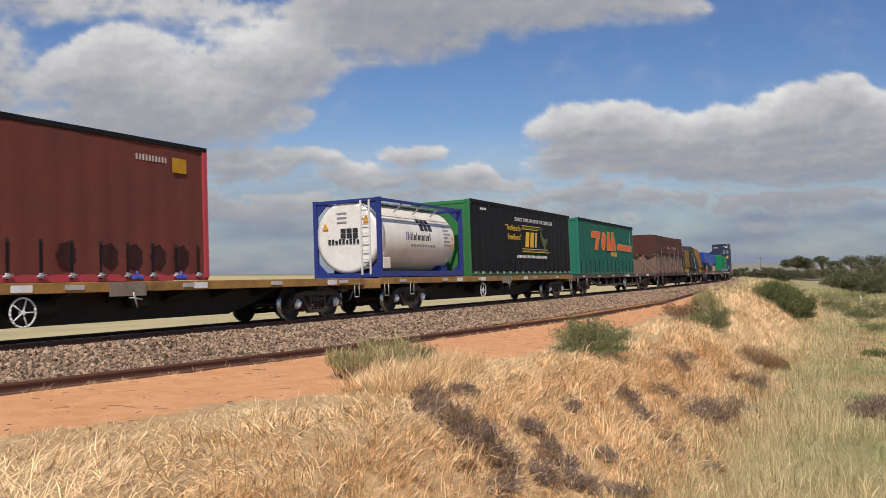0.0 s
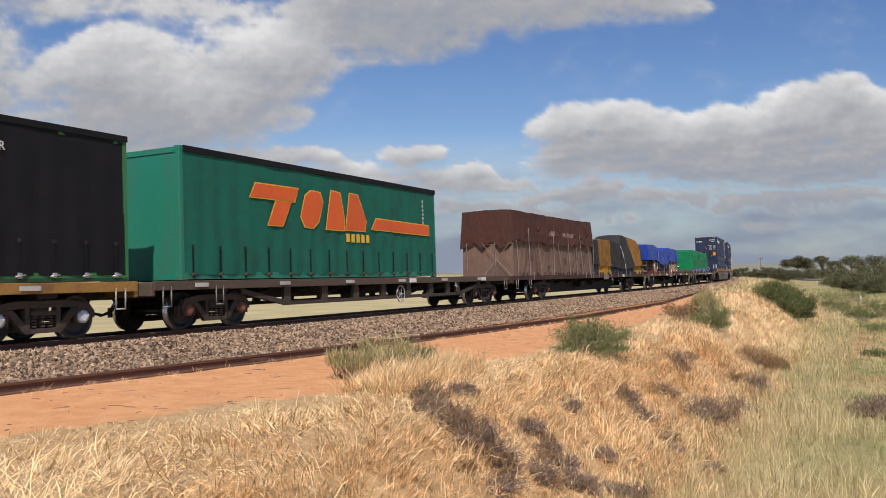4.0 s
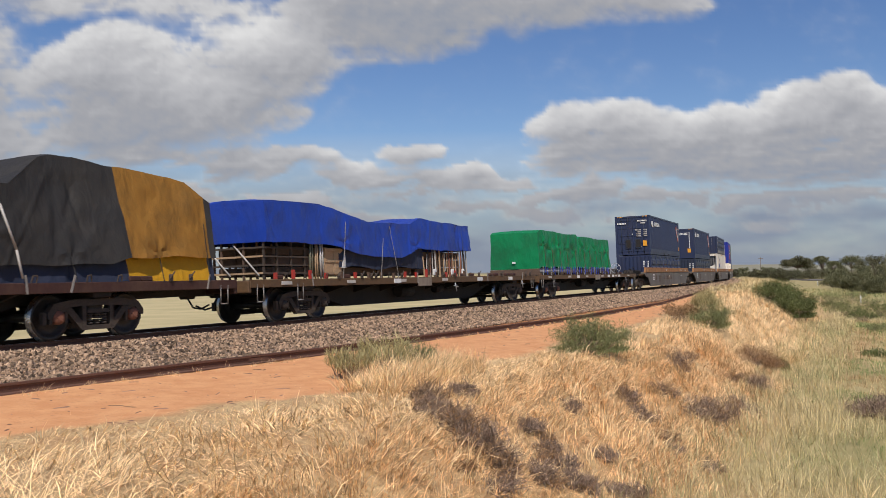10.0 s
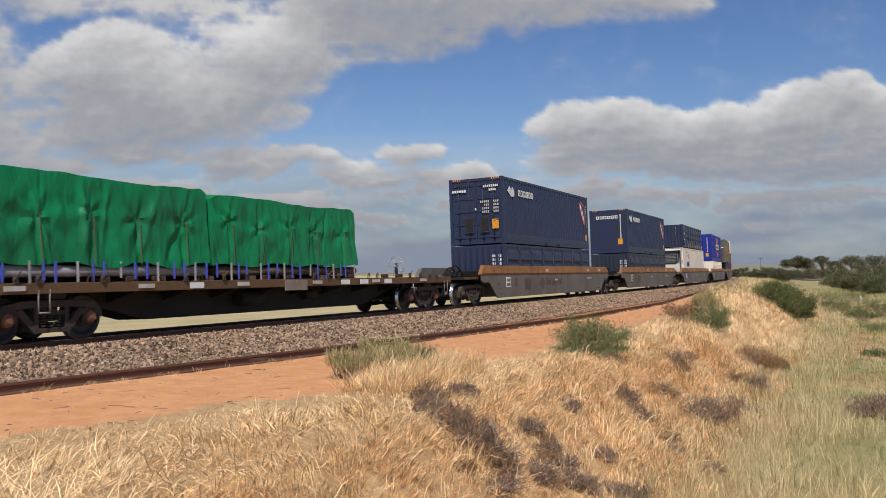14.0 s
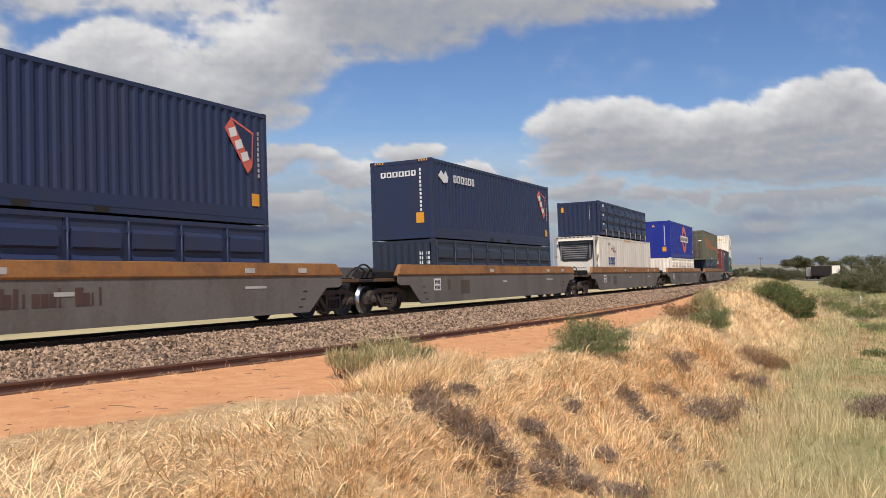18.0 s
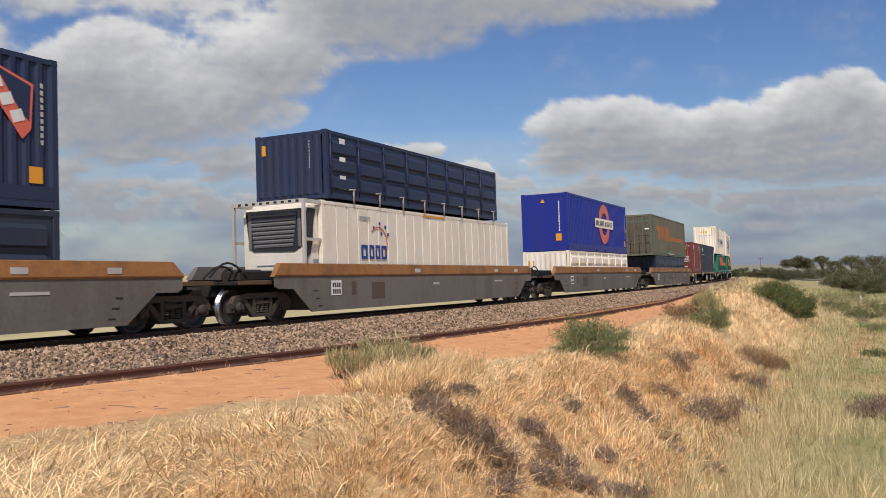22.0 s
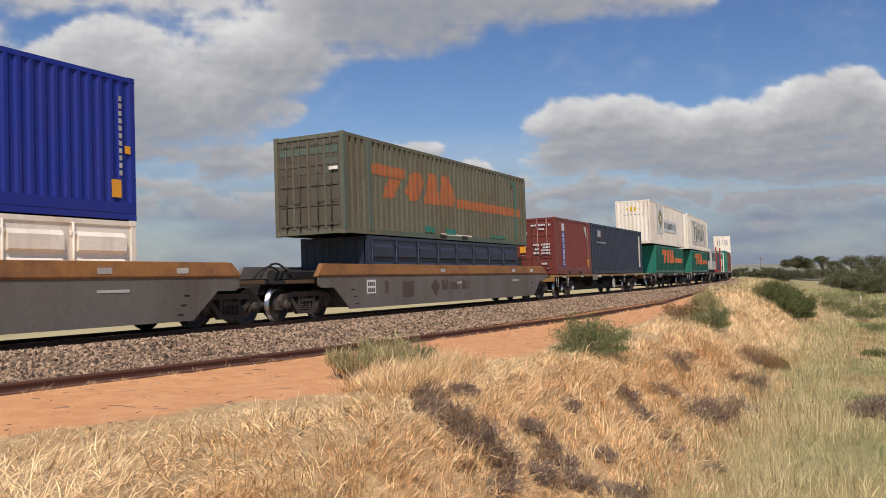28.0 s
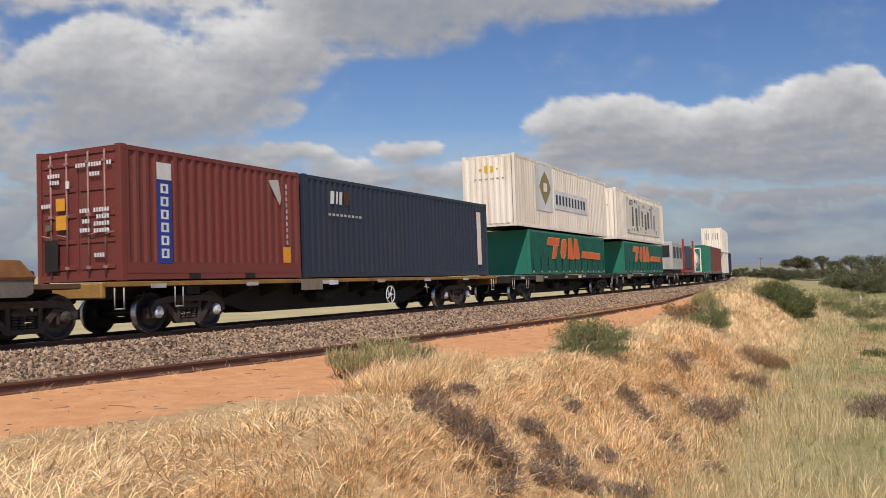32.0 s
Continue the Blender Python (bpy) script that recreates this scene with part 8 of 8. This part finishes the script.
# ---- trees along the road ----
def tree(label, X, Y, h, w, leaf, seed, clear=0.35, lobes=14, count=2600, size=0.2, flat=False, base=None):
    """Tapered trunk, forked limbs and a crown of leaf clumps with gaps."""
    rg = np.random.default_rng(seed)
    z = float(ground_z(np.array([X]), np.array([Y]))[0]) if base is None else base
    c = thing("tree", label, "tree", "trees along the road", Matrix.Translation((X, Y, z - 0.1)))
    bm = bmesh.new()
    fork = Vector((rg.normal(0, 0.1), rg.normal(0, 0.1), h * clear))
    rod(bm, (0, 0, 0), fork, h * 0.045, 7, h * 0.03)
    cents = []
    bushy = clear < 0.2
    for i in range(lobes):
        a, r = i * 2.399 + rg.normal(0, 0.3), math.sqrt((i + 0.5) / lobes)
        zz = h * (0.82 + 0.1 * rg.normal()) if flat else h * (clear + (1 - clear) * (0.3 + 0.62 * math.sqrt(max(0, 1 - r * r)) * rg.uniform(0.75, 1.1)))
        if bushy:
            zz = h * rg.uniform(0.16, 0.86)
            r = rg.random() ** 0.6 * math.sqrt(max(0.05, 1 - ((zz / h - 0.4) / 0.56) ** 2))
        p = Vector((r * w * 0.42 * math.cos(a), r * w * 0.42 * math.sin(a), zz))
        rod(bm, fork, fork.lerp(p, 0.55) + Vector((0, 0, 0.05 * h)), h * 0.02, 5, h * 0.012)
        rod(bm, fork.lerp(p, 0.55) + Vector((0, 0, 0.05 * h)), p, h * 0.012, 4, h * 0.004)
        cents.append(p)
    part("trunk", bm, BARK, c, "forked grey-brown trunk")
    cents = np.array(cents)
    j = rg.integers(0, lobes, count)
    d = rg.normal(size=(count, 3))
    d /= np.linalg.norm(d, axis=1, keepdims=True)
    rad = w * (0.17 if flat else 0.2) * rg.uniform(0.7, 1.15, lobes)[j]
    pts = cents[j] + d * (rad * rg.random(count) ** 0.45)[:, None] * np.array([1, 1, 0.55 if flat else 0.72])
    v, t = leaf_cloud(pts, size, rg)
    tagged(part("crown", tri_mesh("crown", v, t, leaf), None, c, "uneven leafy crown"), kind="stuff")
    return c


def tree_at(label, u, Y, top, wpx, leaf, seed, base_v=None, **kw):
    """A tree at depth Y in the direction u, as high as top and as wide as wpx, both angles times 1534."""
    X = (u - 784) / 1534.4 * Y
    z0 = float(ground_z(np.array([X]), np.array([Y]))[0])
    h = EYE_H + (481 - top) / 1534.4 * Y - z0
    return tree(label, X, Y, h, wpx / 1534.4 * Y, leaf, seed, **kw)


tree_at("dark umbrella-shaped tree with bare forked trunk", 1411, 320, 459, 56, PINELEAF, 1, clear=0.5, flat=True, lobes=34, count=11000, size=0.26)
tree_at("dark spreading tree under the umbrella-shaped one", 1428, 325, 468, 40, PINELEAF, 2, clear=0.3, count=2200)
tree_at("sparse grey gum tree", 1453, 345, 455, 30, GUMLEAF, 3, clear=0.4, lobes=14, count=3400, size=0.26)
tree_at("sparse grey gum tree", 1475, 335, 464, 28, GUMLEAF, 4, clear=0.4, lobes=14, count=3200, size=0.26)
tree_at("sparse grey gum tree", 1507, 340, 456, 42, GUMLEAF, 5, clear=0.4, lobes=16, count=4200, size=0.26)
tree_at("dark green tree by the paddock", 1548, 205, 455, 60, PINELEAF, 6, clear=0.25, lobes=16, count=3600)
for i, (u, Y, top, w_) in enumerate(((1492, 150, 476, 52), (1528, 142, 470, 60), (1566, 132, 462, 66), (1600, 138, 456, 74), (1506, 138, 488, 44), (1545, 128, 482, 50), (1472, 170, 486, 40), (1640, 140, 452, 80))):
    tree_at("bushy olive-green tree beside the paddock", u, Y, top, w_, GUMLEAF, 20 + i, clear=0.12, lobes=26, count=8000, size=0.12)
for i, (u, Y, top, w_) in enumerate(((1318, 300, 473, 26), (1302, 330, 474, 22), (1340, 290, 476, 26), (1360, 236, 474, 36), (1382, 232, 477, 34), (1440, 340, 478, 36), (1466, 350, 474, 32), (1490, 330, 474, 36), (1518, 320, 472, 40), (1390, 320, 478, 34), (1372, 300, 478, 40), (1350, 230, 478, 30), (1412, 300, 480, 46), (1432, 290, 481, 46), (1456, 300, 480, 46), (1480, 290, 480, 44), (1400, 290, 481, 40), (1330, 260, 479, 34))):
    tree_at("dark low tree in the roadside hedge", u, Y, top, w_, PINELEAF if i % 3 else GUMLEAF, 50 + i, clear=0.15, lobes=16, count=2400, size=0.24)

# ---- the road and what stands along it ----
ASPHALT = material("grey bitumen road", (0.16, 0.15, 0.14), 0.9, fine=3, broad=0.1, stain=0.3, bump=0.02)
ys = np.arange(-260, 620, 5.0)
RX = 114.0
rv = []
for yy in ys:
    for dx in (-3.4, -3.3, 3.3, 3.4):
        rv.append((RX + dx - 0.033 * (yy - 270), yy))
rv = np.array(rv)
gz = ground_z(RX - 0.033 * (ys - 270), ys)
rz = np.stack([gz - 0.3, gz + 0.22, gz + 0.22, gz - 0.3], 1).ravel()
rf = [(i * 4 + k, i * 4 + k + 1, i * 4 + k + 5, i * 4 + k + 4) for i in range(len(ys) - 1) for k in range(3)]
tagged(new("road", fast_mesh("road", np.column_stack([rv, rz]), rf, ASPHALT)), "straight grey bitumen country road", "road", kind="structure")


def far_pole(u, Y, top, r=0.16):
    X = (u - 784) / 1534.4 * Y
    z0 = float(ground_z(np.array([X]), np.array([Y]))[0])
    h = EYE_H + (481 - top) / 1534.4 * Y - z0
    c = thing("utility_pole", "thin dark timber utility pole far off", "pole", at=Matrix.Translation((X, Y, z0 - 0.2)))
    part("pole", rodded((0, 0, 0), (0, 0, h + 0.2), r, 7, r * 0.7), BARK, c)
    part("crossarm", boxed(-1.1, 1.1, -0.08, 0.08, h - 0.6, h - 0.4), BARK, c)


far_pole(1346, 420, 457)
for u, Y, v_, h in ((1522, 92, 518, 1.0), (1446, 200, 494, 0.9)):
    X = (u - 784) / 1534.4 * Y
    z0 = float(ground_z(np.array([X]), np.array([Y]))[0])
    tagged(new("guide_post", mesh_of("guide_post", boxed(-0.06, 0.06, -0.04, 0.04, -0.2, h, 0.02), WHITE)), "white roadside guide post", "post").matrix_basis = Matrix.Translation((X, Y, z0))


def truck():
    c = thing("semi_trailer_truck", "brown-sided semi-trailer truck with white rear doors", "truck")
    BROWN = paint("dark brown trailer side", (0.065, 0.04, 0.033), stain=0.3)
    part("trailer_body", boxed(-1.25, 1.25, 0.0, 13.6, 1.2, 4.15, 0.03), BROWN, c)
    for x in (-1.24, 0.01):
        part("rear_door", boxed(x, x + 1.23, -0.04, 0.0, 1.22, 4.12), CREAM, c, "white rear door")
    part("roof", boxed(-1.26, 1.26, 0.0, 13.6, 4.15, 4.2), CREAM, c)
    part("chassis", boxed(-0.5, 0.5, 0.2, 17.0, 0.75, 1.2), BLACK_STEEL, c)
    part("cab", boxed(-1.2, 1.2, 14.3, 17.2, 0.9, 3.7, 0.15), CREAM, c)
    part("windscreen", boxed(-1.05, 1.05, 17.18, 17.22, 2.2, 3.3), INK, c)
    wm = bmesh.new()
    lathe(wm, [(0.1, -0.16), (0.5, -0.16), (0.5, 0.16), (0.1, 0.16)], 18, "X")
    wme = mesh_of("wheel", wm, BLACK_STEEL)
    for y in (0.9, 2.2, 3.5, 12.9, 14.0, 16.6):
        for x in (-1.05, 1.05):
            part("wheel", wme, None, c, at=(x, y, 0.5))
    return c


TRUCK = truck()


# ---- what moves ----
def run(t):
    """Metres the train has run by t seconds, counted from t = 16."""
    q = t - 16
    return 6.930184 * q - 0.0090564 * q * q + 0.0000282754 * q ** 3


def vehicle_pose(centre, half, t):
    s = centre - run(t)
    (xa, ya), (xb, yb) = line(s - half), line(s + half)
    return Matrix.Translation(((xa + xb) / 2, (ya + yb) / 2, 0)) @ Matrix.Rotation(math.atan2(yb - ya, xb - xa), 4, "Z") @ Matrix.Rotation(-CANT, 4, "X")


def motions():
    times = [i * 2.0 for i in range(17)]
    poses = {}
    for ob, centre, half, local in MOVING:
        key = (centre, half)
        if key not in poses:
            poses[key] = [vehicle_pose(centre, half, t) for t in times]
        walk(ob, [(t, m @ local) for t, m in zip(times, poses[key])])
    ticks = [i / 15 for i in range(481)]
    turns = [Matrix.Rotation(-run(t) / WR, 4, "Y") for t in ticks]
    for ob, dx in ROLLING:
        walk(ob, [(t, Matrix.Translation((dx, 0, 0)) @ r) for t, r in zip(ticks, turns)])

    drift = Vector((math.sin(radians(8)), math.cos(radians(8)), 0)) * -119
    walk(clouds, [(t, Matrix.Translation(EYE + drift * (t / 32))) for t in (0.0, 16.0, 32.0)])
    # the truck drives away along the road
    rows = []
    for t in range(0, 33, 2):
        y = 270 + 27.5 * (t - 18.5)
        x = RX - 0.033 * (y - 270) + 1.6
        z = float(ground_z(np.array([x]), np.array([y]))[0]) + 0.22
        rows.append((float(t), Matrix.Translation((x, y, z)) @ Matrix.Rotation(0.033, 4, "Z")))
    walk(TRUCK, rows)


motions()
